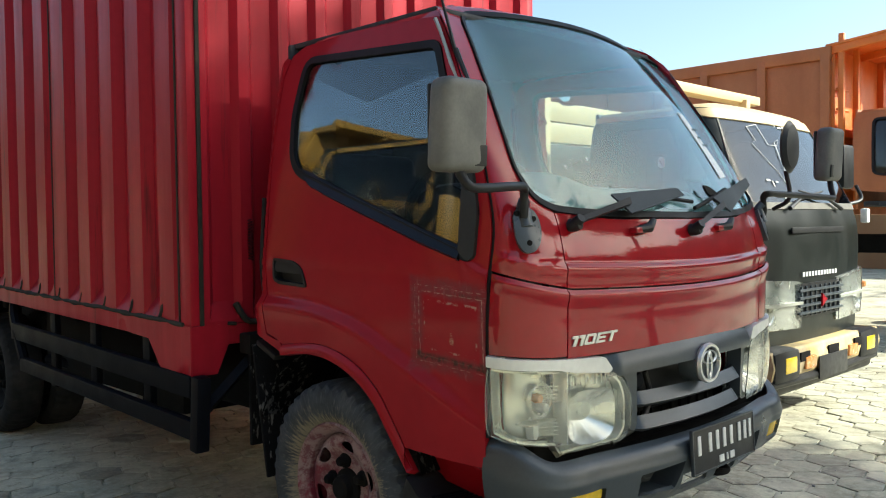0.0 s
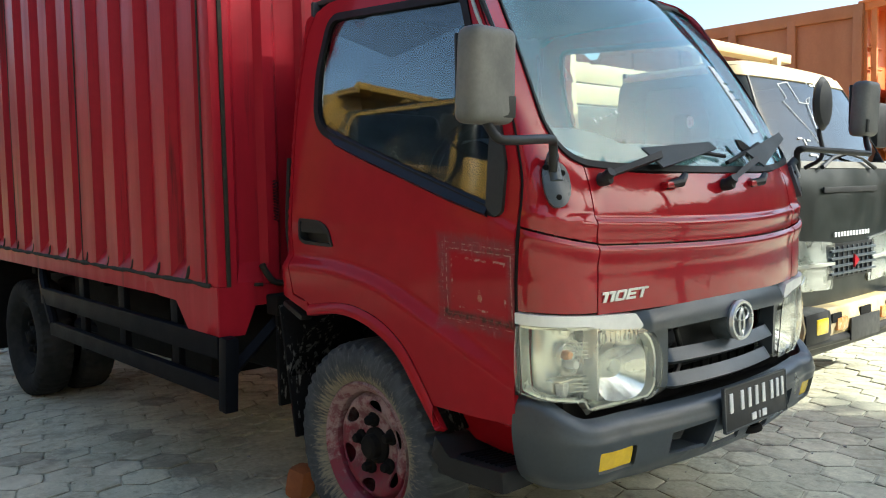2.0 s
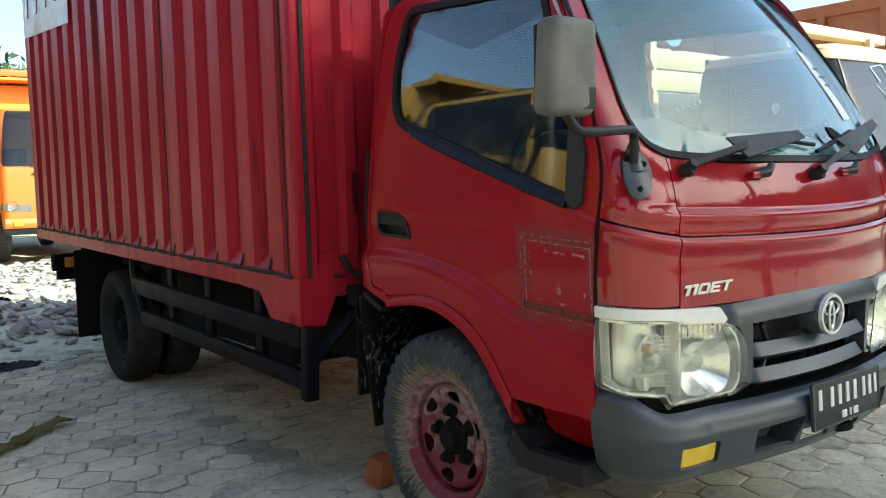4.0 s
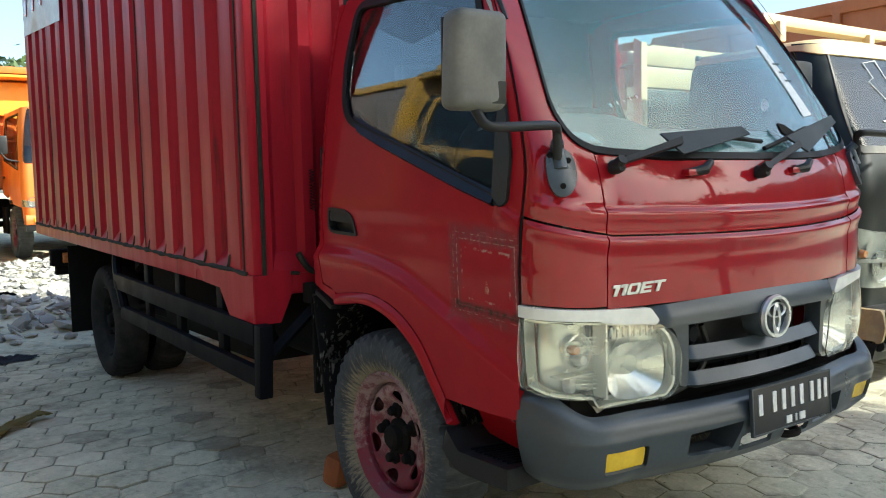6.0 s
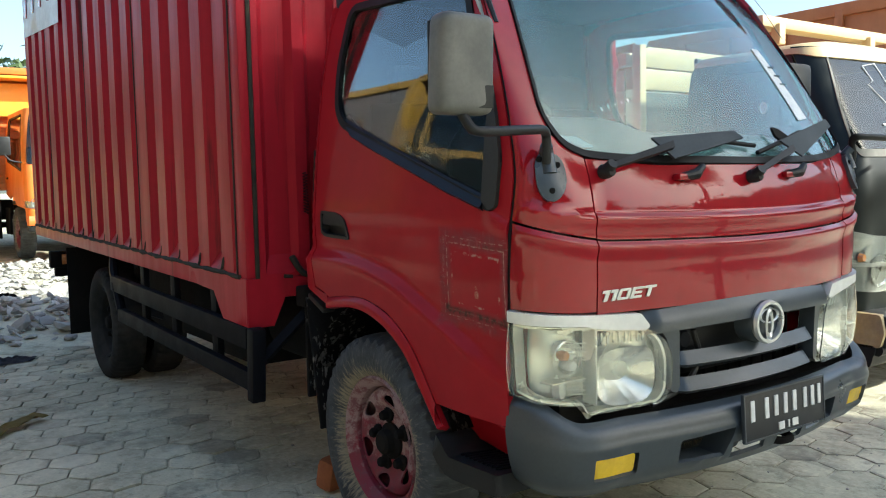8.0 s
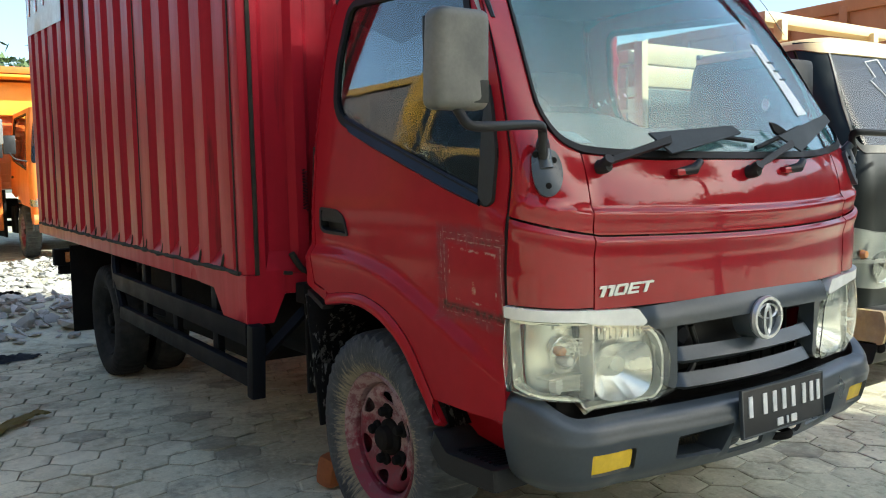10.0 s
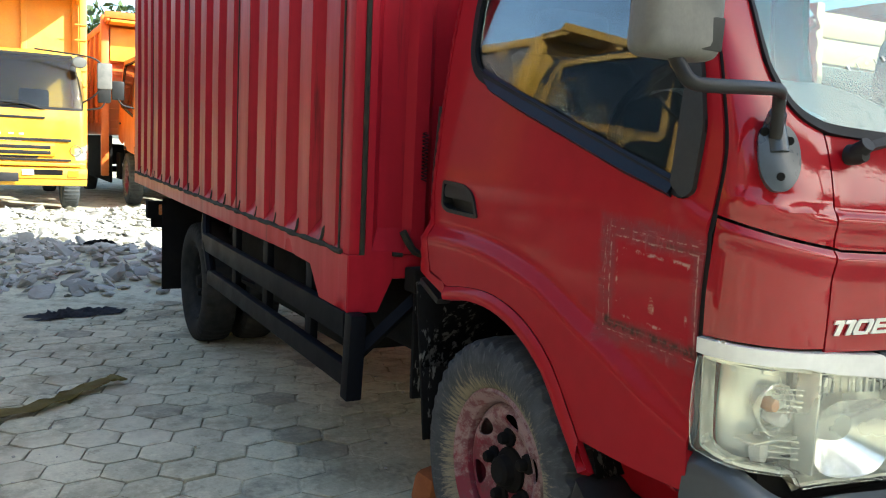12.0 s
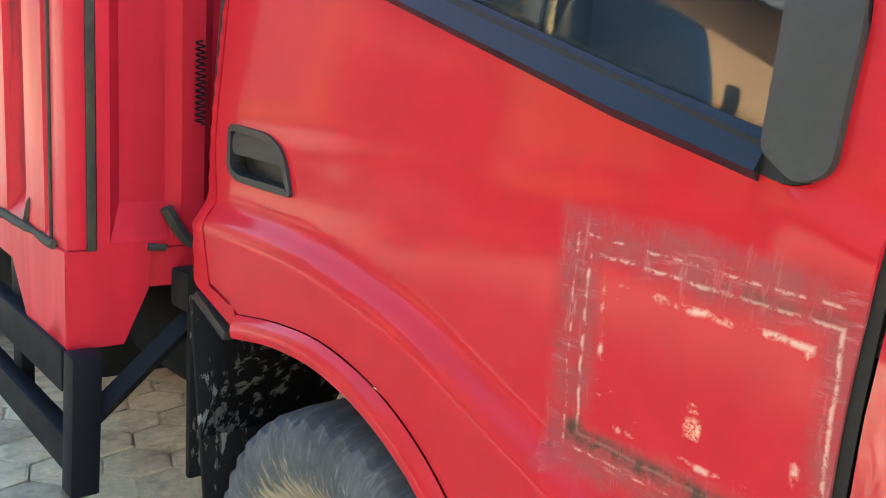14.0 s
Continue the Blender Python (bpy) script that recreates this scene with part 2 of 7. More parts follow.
def rim_material():
    """Red wheel paint worn back to pale primer and grime, paler towards the top."""
    m, nt, p = nodes_of("worn_red_rim")
    co = nt.nodes.new("ShaderNodeTexCoord")
    sep = nt.nodes.new("ShaderNodeSeparateXYZ")
    nt.links.new(co.outputs["Object"], sep.inputs[0])
    n1, n2 = noise_of(nt, 9, 8, rough=0.72), noise_of(nt, 26, 8, rough=0.78)
    col = mixc(nt, ramp(nt, math1(nt, "ADD", n1, math1(nt, "MULTIPLY", sep.outputs["Z"], 0.75)), 0.44, 0.54), (0.17, 0.009, 0.026), (0.28, 0.19, 0.185))
    col = mixc(nt, ramp(nt, n2, 0.48, 0.57, 0, 0.85), col, (0.13, 0.026, 0.036))
    col = mixc(nt, ramp(nt, noise_of(nt, 6, 6, rough=0.7), 0.54, 0.66, 0, 0.8), col, (0.045, 0.028, 0.028))
    nt.links.new(col, p.inputs["Base Color"])
    p.inputs["Roughness"].default_value = 0.55
    b = node(nt, "ShaderNodeBump", Strength=0.3, Distance=0.002)
    nt.links.new(n2, b.inputs["Height"])
    nt.links.new(b.outputs[0], p.inputs["Normal"])
    return m


def tyre_material():
    """Black rubber with pale dried mud dragged outwards over the sidewall."""
    m, nt, p = nodes_of("muddy_tyre")
    co = nt.nodes.new("ShaderNodeTexCoord")
    sep = nt.nodes.new("ShaderNodeSeparateXYZ")
    nt.links.new(co.outputs["Object"], sep.inputs[0])
    ang = math1(nt, "ARCTAN2", sep.outputs["X"], sep.outputs["Z"])
    rad = math1(nt, "SQRT", math1(nt, "ADD", math1(nt, "MULTIPLY", sep.outputs["X"], sep.outputs["X"]), math1(nt, "MULTIPLY", sep.outputs["Z"], sep.outputs["Z"])))
    comb = nt.nodes.new("ShaderNodeCombineXYZ")
    nt.links.new(math1(nt, "MULTIPLY", math1(nt, "SINE", ang), 34.0), comb.inputs[0])
    nt.links.new(math1(nt, "MULTIPLY", math1(nt, "COSINE", ang), 34.0), comb.inputs[1])
    nt.links.new(math1(nt, "MULTIPLY", rad, 26.0), comb.inputs[2])
    n = node(nt, "ShaderNodeTexNoise", Scale=1.0, Detail=8.0, Roughness=0.74)
    nt.links.new(comb.outputs[0], n.inputs["Vector"])
    reach = math1(nt, "ADD", rad, math1(nt, "MULTIPLY", math1(nt, "SUBTRACT", noise_of(nt, 5, 3), 0.5), -0.10))
    near = ramp(nt, reach, 0.315, 0.235, -0.11, 0.18)
    mud = ramp(nt, math1(nt, "ADD", n.outputs[0], near), 0.52, 0.68, 0, 0.80)
    grime = ramp(nt, noise_of(nt, 8, 6, rough=0.65), 0.35, 0.68, 0.0, 0.8)
    col = mixc(nt, grime, (0.020, 0.024, 0.029), (0.066, 0.076, 0.084))
    col = mixc(nt, ramp(nt, n.outputs[0], 0.50, 0.66, 0, 0.5), col, (0.12, 0.13, 0.13))
    col = mixc(nt, mud, col, (0.25, 0.215, 0.14))
    nt.links.new(col, p.inputs["Base Color"])
    p.inputs["Roughness"].default_value = 0.85
    b = node(nt, "ShaderNodeBump", Strength=0.45, Distance=0.004)
    nt.links.new(n.outputs[0], b.inputs["Height"])
    nt.links.new(b.outputs[0], p.inputs["Normal"])
    return m


def paving_material(name, piece, rough_bump, tone=1.0):
    """Concrete and trodden dust, greenish grey, with brown and dark stains that run on from piece to piece."""
    m, nt, p = nodes_of(name)
    n0 = noise_of(nt, 0.9, 6, rough=0.62, placed=True)
    n1 = noise_of(nt, 3.3, 6, rough=0.65, placed=True)
    n2 = noise_of(nt, 13, 6, rough=0.7, placed=True)
    n3 = noise_of(nt, 75, 4, rough=0.6, placed=True)
    col = mixc(nt, ramp(nt, n0, 0.38, 0.62), (0.385, 0.376, 0.276), (0.578, 0.557, 0.414))
    col = mixc(nt, ramp(nt, n1, 0.48, 0.62, 0, 0.85), col, (0.268, 0.244, 0.170))
    col = mixc(nt, ramp(nt, n2, 0.52, 0.66, 0, 0.6), col, (0.642, 0.604, 0.451))
    col = mixc(nt, ramp(nt, n2, 0.45, 0.34, 0, 0.7), col, (0.203, 0.191, 0.138))
    col = mixc(nt, ramp(nt, n3, 0.40, 0.66, 0, 0.35), col, (0.310, 0.292, 0.212))
    # damp dark blotches
    blot = noise_of(nt, 2.8, 7, rough=0.7, placed=True)
    col = mixc(nt, ramp(nt, blot, 0.54, 0.68, 0, 0.7), col, (0.125, 0.122, 0.105))
    dry = noise_of(nt, 1.7, 6, rough=0.68, placed=True)
    col = mixc(nt, ramp(nt, dry, 0.50, 0.64, 0, 0.6), col, (0.56, 0.53, 0.41))
    if piece:
        info = nt.nodes.new("ShaderNodeObjectInfo")
        geo = nt.nodes.new("ShaderNodeNewGeometry")
        r = math1(nt, "FRACT", math1(nt, "ADD", info.outputs["Random"], geo.outputs["Random Per Island"]))
        hsv = node(nt, "ShaderNodeHueSaturation")
        nt.links.new(ramp(nt, r, 0, 1, 1 - piece, 1 + piece), hsv.inputs["Value"])
        nt.links.new(col, hsv.inputs["Color"])
        col = mixc(nt, math1(nt, "MULTIPLY", ramp(nt, r, 0.90, 0.97, 0, 0.75), ramp(nt, n2, 0.36, 0.56, 0.3, 1)), hsv.outputs[0], (0.150, 0.142, 0.112))
    if tone != 1.0:
        hsv = node(nt, "ShaderNodeHueSaturation", Value=tone)
        nt.links.new(col, hsv.inputs["Color"])
        col = hsv.outputs[0]
    nt.links.new(col, p.inputs["Base Color"])
    p.inputs["Roughness"].default_value = 0.93
    p.inputs["Specular IOR Level"].default_value = 0.3
    b = node(nt, "ShaderNodeBump", Strength=rough_bump, Distance=0.006)
    nt.links.new(math1(nt, "ADD", n2, math1(nt, "MULTIPLY", n3, 0.5)), b.inputs["Height"])
    nt.links.new(b.outputs[0], p.inputs["Normal"])
    return m


paver_mat, sand_mat, joint_mat = paving_material("hexagon_paver", 0.10, 0.5, 1.16), paving_material("dusty_sand", 0.0, 0.8, 1.14), paving_material("earthy_joint", 0.0, 0.8, 0.85)


def door_material():
    """The cab's red, with the pale scraped double outline that a removed square sticker has left."""
    m = surface("red_paint_scraped", (0.32, 0.010, 0.018), 0.32, second=(0.29, 0.009, 0.016), amount=0.5, scale=3, grain=18, bump=0.0, coat=0.25, coat_rough=0.10, dust=(0.33, 0.014, 0.018), dust_amount=0.18, spec=0.05)
    nt = m.node_tree
    p = nt.nodes["Principled BSDF"]
    was = p.inputs["Base Color"].links[0].from_socket
    co = nt.nodes.new("ShaderNodeTexCoord")
    sep = nt.nodes.new("ShaderNodeSeparateXYZ")
    nt.links.new(co.outputs["Object"], sep.inputs[0])
    X, Z = sep.outputs["X"], sep.outputs["Z"]
    Zt = math1(nt, "ADD", Z, math1(nt, "MULTIPLY", math1(nt, "SUBTRACT", X, 0.65), 0.065))   # the outline hangs a little
    wob = math1(nt, "MULTIPLY", math1(nt, "SUBTRACT", noise_of(nt, 13, 6, rough=0.75), 0.5), 0.030)
    far = math1(nt, "MULTIPLY", math1(nt, "SUBTRACT", noise_of(nt, 9, 6, rough=0.75), 0.5), 0.055)

    def frame_line(hx, hz, shift):
        dx = math1(nt, "ABSOLUTE", math1(nt, "SUBTRACT", math1(nt, "ADD", X, shift), 0.650))
        dz = math1(nt, "ABSOLUTE", math1(nt, "SUBTRACT", math1(nt, "ADD", Zt, shift), 0.955))
        return math1(nt, "MAXIMUM", math1(nt, "SUBTRACT", dx, hx), math1(nt, "SUBTRACT", dz, hz))

    def stroke(d, half, soft):
        return ramp(nt, math1(nt, "ABSOLUTE", d), half + soft, half)

    tiny = math1(nt, "MULTIPLY", math1(nt, "SUBTRACT", noise_of(nt, 26, 5, rough=0.7), 0.5), 0.010)
    d0, fine = frame_line(0.128, 0.096, wob), frame_line(0.128, 0.096, tiny)
    wide = stroke(math1(nt, "SUBTRACT", frame_line(0.128, 0.100, far), 0.013), 0.015, 0.020)
    n1, n2 = noise_of(nt, 52, 7, rough=0.78), noise_of(nt, 150, 6, rough=0.75)
    smudge = noise_of(nt, 16, 7, rough=0.7)
    up, along = noise_of(nt, 40, 7, (2.2, 1, 0.35), 0.75), noise_of(nt, 40, 7, (0.35, 1, 2.2), 0.75)
    col = mixc(nt, math1(nt, "MULTIPLY", wide, ramp(nt, smudge, 0.34, 0.58, 0.25, 0.92)), was, (0.200, 0.048, 0.050))
    col = mixc(nt, math1(nt, "MULTIPLY", wide, ramp(nt, math1(nt, "MAXIMUM", up, along), 0.56, 0.70, 0, 0.6)), col, (0.32, 0.15, 0.15))
    col = mixc(nt, math1(nt, "MULTIPLY", wide, ramp(nt, n1, 0.60, 0.68, 0, 0.7)), col, (0.100, 0.038, 0.038))
    # thin scratches: along the outline, outside it and a broken one inside
    for off, half, soft, lo, hi, amount in ((0.000, 0.0004, 0.0024, 0.44, 0.54, 0.8), (-0.017, 0.0003, 0.0020, 0.50, 0.58, 0.7), (0.024, 0.0012, 0.0040, 0.55, 0.62, 0.85)):
        line = stroke(math1(nt, "ADD", fine, off), half, soft)
        col = mixc(nt, math1(nt, "MULTIPLY", line, ramp(nt, smudge if off > 0 else n1, lo, hi, 0, amount)), col, (0.42, 0.27, 0.22))
    band = stroke(d0, 0.005, 0.009)
    dark = math1(nt, "MULTIPLY", band, ramp(nt, Zt, 0.880, 0.866))
    col = mixc(nt, math1(nt, "MULTIPLY", dark, ramp(nt, n1, 0.40, 0.56, 0.15, 0.95)), col, (0.060, 0.036, 0.026))
    dark = math1(nt, "MULTIPLY", math1(nt, "MULTIPLY", band, ramp(nt, Z, 1.040, 1.055)), ramp(nt, X, 0.64, 0.70))
    col = mixc(nt, math1(nt, "MULTIPLY", dark, ramp(nt, n1, 0.44, 0.56, 0, 0.9)), col, (0.07, 0.05, 0.035))
    # two small chips in the middle and scattered specks inside the outline
    for cx, cz, r in ((0.657, 0.919, 0.010), (0.655, 0.937, 0.006)):
        q = math1(nt, "MAXIMUM", math1(nt, "ABSOLUTE", math1(nt, "SUBTRACT", math1(nt, "ADD", X, wob), cx)),
                  math1(nt, "ABSOLUTE", math1(nt, "SUBTRACT", math1(nt, "ADD", Z, wob), cz)))
        col = mixc(nt, math1(nt, "MULTIPLY", ramp(nt, q, r, r * 0.5), ramp(nt, n2, 0.44, 0.54)), col, (0.46, 0.26, 0.18))
    speck = math1(nt, "MULTIPLY", ramp(nt, d0, 0.03, -0.02), ramp(nt, noise_of(nt, 70, 4, rough=0.7), 0.70, 0.74))
    col = mixc(nt, speck, col, (0.42, 0.22, 0.18))
    nt.links.new(col, p.inputs["Base Color"])
    nt.links.new(ramp(nt, wide, 0, 1, 0.38, 0.75), p.inputs["Roughness"])
    nt.links.new(ramp(nt, wide, 0, 1, 0.24, 0.0), p.inputs["Coat Weight"])
    b = node(nt, "ShaderNodeBump", Strength=0.5, Distance=0.0015)
    nt.links.new(math1(nt, "MULTIPLY", wide, n2), b.inputs["Height"])
    nt.links.new(b.outputs[0], p.inputs["Normal"])
    return m


worn_tyre = surface("worn_dusty_tyre", (0.016, 0.017, 0.018), 0.85, second=(0.035, 0.035, 0.033), amount=0.7, scale=9, bump=0.3, dust=(0.08, 0.076, 0.068), dust_amount=0.3, spec=0.12)
def ribbed_lens():
    """The lamp's clouded lens, with fine level ribs moulded into its outer part."""
    m = glazing("ribbed_lamp_lens", (0.97, 0.98, 0.94), 0.0, 1.4, film=0.06, haze=(0.80, 0.84, 0.74))
    nt = m.node_tree
    co = nt.nodes.new("ShaderNodeTexCoord")
    sep = nt.nodes.new("ShaderNodeSeparateXYZ")
    nt.links.new(co.outputs["Object"], sep.inputs[0])
    outer = ramp(nt, math1(nt, "ABSOLUTE", sep.outputs["Y"]), 0.632, 0.640)
    top = ramp(nt, sep.outputs["Z"], 0.788, 0.794)
    level = math1(nt, "MULTIPLY", math1(nt, "SINE", math1(nt, "MULTIPLY", sep.outputs["Z"], 720.0)), outer)
    upright = math1(nt, "MULTIPLY", math1(nt, "MULTIPLY", math1(nt, "SINE", math1(nt, "MULTIPLY", sep.outputs["Y"], 420.0)), top), math1(nt, "SUBTRACT", 1.0, outer))
    b = node(nt, "ShaderNodeBump", Strength=0.10, Distance=0.0012)
    nt.links.new(math1(nt, "ADD", level, upright), b.inputs["Height"])
    nt.links.new(b.outputs[0], nt.nodes["Principled BSDF"].inputs["Normal"])
    return m


ribbed_lamp_lens = ribbed_lens()
rim_mat, tyre_mat, door_paint = rim_material(), tyre_material(), door_material()
# ---- mesh tools ----
from mathutils.geometry import delaunay_2d_cdt


def empty(name, label, category, group="", loc=(0, 0, 0)):
    ob = new(name)
    ob.location = loc
    ob.empty_display_size = 0.1
    return tagged(ob, label, category, group)


def part(name, bm, material, parent, label="", smooth=True):
    me = bpy.data.meshes.new(name)
    for f in bm.faces:
        f.smooth = smooth
    bm.to_mesh(me)
    bm.free()
    me.materials.append(material)
    ob = new(name, me)
    ob.parent = parent
    if label:
        ob["label"] = label
    return ob


def again(ob, name, parent, m):
    """Another object on the same mesh at pose m."""
    o = new(name, ob.data)
    o.parent = parent
    o.matrix_basis = m
    return o


def sharpen(bm, degrees=32):
    for e in bm.edges:
        if len(e.link_faces) == 2 and e.calc_face_angle(0) > radians(degrees):
            e.smooth = False
    return bm


def block(size, at=(0, 0, 0), bevel=0.006, turn=(0, 0, 0), bm=None, segments=2):
    """A box with rounded edges, added to bm."""
    one = bmesh.new()
    bmesh.ops.create_cube(one, size=1)
    bmesh.ops.scale(one, vec=size, verts=one.verts)
    b = min(bevel, 0.45 * min(size))
    if b > 0:
        bmesh.ops.bevel(one, geom=list(one.edges), offset=b, segments=segments, affect="EDGES", profile=0.6)
    bmesh.ops.transform(one, matrix=pose(*at, *turn), verts=one.verts)
    return join(one, bm)


def join(one, bm):
    if bm is None:
        return sharpen(one)
    me = bpy.data.meshes.new("t")
    sharpen(one).to_mesh(me)
    one.free()
    bm.from_mesh(me)
    bpy.data.meshes.remove(me)
    return bm


def lathe(profile, steps=48, axis="Y", at=(0, 0, 0), bm=None, squash=1.0):
    """Turn (radius, along) pairs about an axis."""
    one = bmesh.new()
    rings = []
    for r, a in profile:
        ring = []
        for i in range(steps):
            t = 2 * math.pi * i / steps
            c, s = r * math.cos(t), r * math.sin(t) * squash
            ring.append(one.verts.new({"Y": (c, a, s), "X": (a, c, s), "Z": (c, s, a)}[axis]))
        rings.append(ring)
    for a, b in zip(rings, rings[1:]):
        for i in range(steps):
            j = (i + 1) % steps
            try:
                one.faces.new((a[i], a[j], b[j], b[i]))
            except ValueError:
                pass
    bmesh.ops.remove_doubles(one, verts=one.verts, dist=1e-5)
    bmesh.ops.recalc_face_normals(one, faces=one.faces)
    bmesh.ops.translate(one, vec=at, verts=one.verts)
    return join(one, bm)


def curve_through(points, n=8):
    """A smooth line through points (Catmull-Rom)."""
    p = [Vector(q) for q in points]
    p = [2 * p[0] - p[1]] + p + [2 * p[-1] - p[-2]]
    out = []
    for a, b, c, d in zip(p, p[1:], p[2:], p[3:]):
        for i in range(n):
            t = i / n
            out.append(0.5 * (2 * b + (c - a) * t + (2 * a - 5 * b + 4 * c - d) * t * t + (3 * b - a - 3 * c + d) * t ** 3))
    return out + [p[-2]]


def tube(points, radius, sides=10, bm=None, flat=1.0, cap=True):
    """A round bar along points; radius may be a list; flat squeezes it across."""
    one = bmesh.new()
    pts = [Vector(p) for p in points]
    rings, up = [], Vector((0, 0, 1))
    for i, p in enumerate(pts):
        d = (pts[min(i + 1, len(pts) - 1)] - pts[max(i - 1, 0)]).normalized()
        if abs(d.dot(up)) > 0.95:
            up = Vector((1, 0, 0)) if abs(d.x) < 0.9 else Vector((0, 1, 0))
        s = d.cross(up).normalized()
        v = s.cross(d).normalized()
        up = v
        r = radius[i] if isinstance(radius, (list, tuple)) else radius
        rings.append([one.verts.new(p + r * (math.cos(2 * math.pi * k / sides) * s + flat * math.sin(2 * math.pi * k / sides) * v)) for k in range(sides)])
    for a, b in zip(rings, rings[1:]):
        for k in range(sides):
            one.faces.new((a[k], a[(k + 1) % sides], b[(k + 1) % sides], b[k]))
    if cap:
        one.faces.new(rings[0][::-1])
        one.faces.new(rings[-1])
    bmesh.ops.recalc_face_normals(one, faces=one.faces)
    return join(one, bm)


def rounded(points, radius=0.03, n=5):
    """A closed outline with its corners rounded; radius may be a list."""
    out, k = [], len(points)
    for i in range(k):
        a, b, c = Vector(points[i - 1]), Vector(points[i]), Vector(points[(i + 1) % k])
        r = radius[i] if isinstance(radius, (list, tuple)) else radius
        r = min(r, 0.45 * (a - b).length, 0.45 * (c - b).length)
        if r < 1e-4:
            out.append(tuple(b))
            continue
        p, q = b + (a - b).normalized() * r, b + (c - b).normalized() * r
        for j in range(n + 1):
            t = j / n
            out.append(tuple((1 - t) ** 2 * p + 2 * t * (1 - t) * b + t * t * q))
    return out


def dense(line, step):
    out = []
    for i in range(len(line)):
        a, b = Vector(line[i]), Vector(line[(i + 1) % len(line)])
        n = max(1, int((b - a).length / step + 0.5))
        out += [tuple(a + (b - a) * j / n) for j in range(n)]
    return out


def grown(line, d):
    """The outline moved outwards by d (inwards where negative)."""
    area = sum(a[0] * b[1] - b[0] * a[1] for a, b in zip(line, line[1:] + line[:1]))
    s, out, k = (1 if area > 0 else -1), [], len(line)
    for i in range(k):
        a, b, c = Vector(line[i - 1]), Vector(line[i]), Vector(line[(i + 1) % k])
        n1 = Vector(((b - a).y, -(b - a).x)).normalized()
        n2 = Vector(((c - b).y, -(c - b).x)).normalized()
        m = n1 + n2
        m = m.normalized() / max(0.5, math.sqrt(max(0.05, (1 + n1.dot(n2)) / 2))) if m.length > 1e-6 else n1
        out.append(tuple(b + m * d * s))
    return out


def within_line(x, y, line):
    hit = False
    for (ax, ay), (bx, by) in zip(line, line[1:] + line[:1]):
        if (ay > y) != (by > y) and x < (bx - ax) * (y - ay) / (by - ay) + ax:
            hit = not hit
    return hit


def sheet(outline, fn, holes=(), step=0.05, thick=0.004, inside=None, ratio=1.0, bm=None):
    """A panel of some thickness: a flat outline with holes, laid onto the surface fn(u, v). ratio: how much u counts against v in the spacing."""
    lines = [dense([(u * ratio, v) for u, v in ln], step) for ln in (outline, *holes)]
    pts, edges = [], []
    for ln in lines:
        k = len(pts)
        pts += ln
        edges += [(k + i, k + (i + 1) % len(ln)) for i in range(len(ln))]
    arr = np.array(pts)
    lo, hi = arr.min(0), arr.max(0)
    nx, ny = int((hi[0] - lo[0]) / step), int((hi[1] - lo[1]) / step)
    for i in range(1, nx + 1):
        for j in range(1, ny + 1):
            x, y = lo[0] + (i - 0.5 * (j % 2)) * step, lo[1] + j * step
            if ((arr - (x, y)) ** 2).sum(1).min() > (0.55 * step) ** 2 and within_line(x, y, lines[0]) and not any(within_line(x, y, h) for h in lines[1:]):
                pts.append((x, y))
    vs, _, fs, *_ = delaunay_2d_cdt([Vector(p) for p in pts], edges, [], 0, 1e-6)
    one = bmesh.new()
    bv = [one.verts.new(fn(v.x / ratio, v.y)) for v in vs]
    for f in fs:
        c = sum((vs[i] for i in f), Vector((0, 0))) / len(f)
        if within_line(c.x, c.y, lines[0]) and not any(within_line(c.x, c.y, h) for h in lines[1:]):
            try:
                one.faces.new([bv[i] for i in f])
            except ValueError:
                pass
    for v in [v for v in one.verts if not v.link_faces]:
        one.verts.remove(v)
    one.normal_update()
    if inside is not None:
        away = sum((f.normal.dot(f.calc_center_median() - Vector(inside)) * f.calc_area() for f in one.faces))
        if away < 0:
            bmesh.ops.reverse_faces(one, faces=one.faces)
            one.normal_update()
    if thick:
        front = list(one.faces)
        rim = [e for e in one.edges if len(e.link_faces) == 1]
        back = {v: one.verts.new(v.co - v.normal * thick) for v in list(one.verts)}
        for f in front:
            one.faces.new([back[v] for v in reversed(f.verts)])
        for e in rim:
            a, b = e.verts
            f = e.link_faces[0]
            vs2 = list(f.verts)
            if vs2[(vs2.index(a) + 1) % len(vs2)] is b:
                a, b = b, a
            one.faces.new((a, b, back[b], back[a]))
        one.normal_update()
    return join(one, bm)


def table(zs, vs):
    """A smooth function through given values."""
    zs, vs = np.array(zs, float), np.array(vs, float)
    d = np.gradient(vs, zs)

    def f(z):
        i = int(np.clip(np.searchsorted(zs, z) - 1, 0, len(zs) - 2))
        h = zs[i + 1] - zs[i]
        t = min(max((z - zs[i]) / h, -0.5), 1.5)
        return ((2 * t ** 3 - 3 * t * t + 1) * vs[i] + (t ** 3 - 2 * t * t + t) * h * d[i] + (3 * t * t - 2 * t ** 3) * vs[i + 1] + (t ** 3 - t * t) * h * d[i + 1])
    return f


def smoothstep(a, b, x):
    t = min(max((x - a) / (b - a), 0), 1)
    return t * t * (3 - 2 * t)


def heap(x, y):
    """The rubble mound behind the red truck."""
    edge = -4.95 - .35 * max(0, y + 1.0) - .9 * max(0, -1.3 - y)
    d = min(max((edge - x) / 2.5, 0), 1) * (1 - smoothstep(-11.5, -13.0, x))
    return .22 * d * (0.55 + 0.45 * noise.noise(Vector((x * .7, y * .7, 0)))) + .13 * math.exp(-((x + 6.2) / .8) ** 2 - ((y + .7) / .7) ** 2)


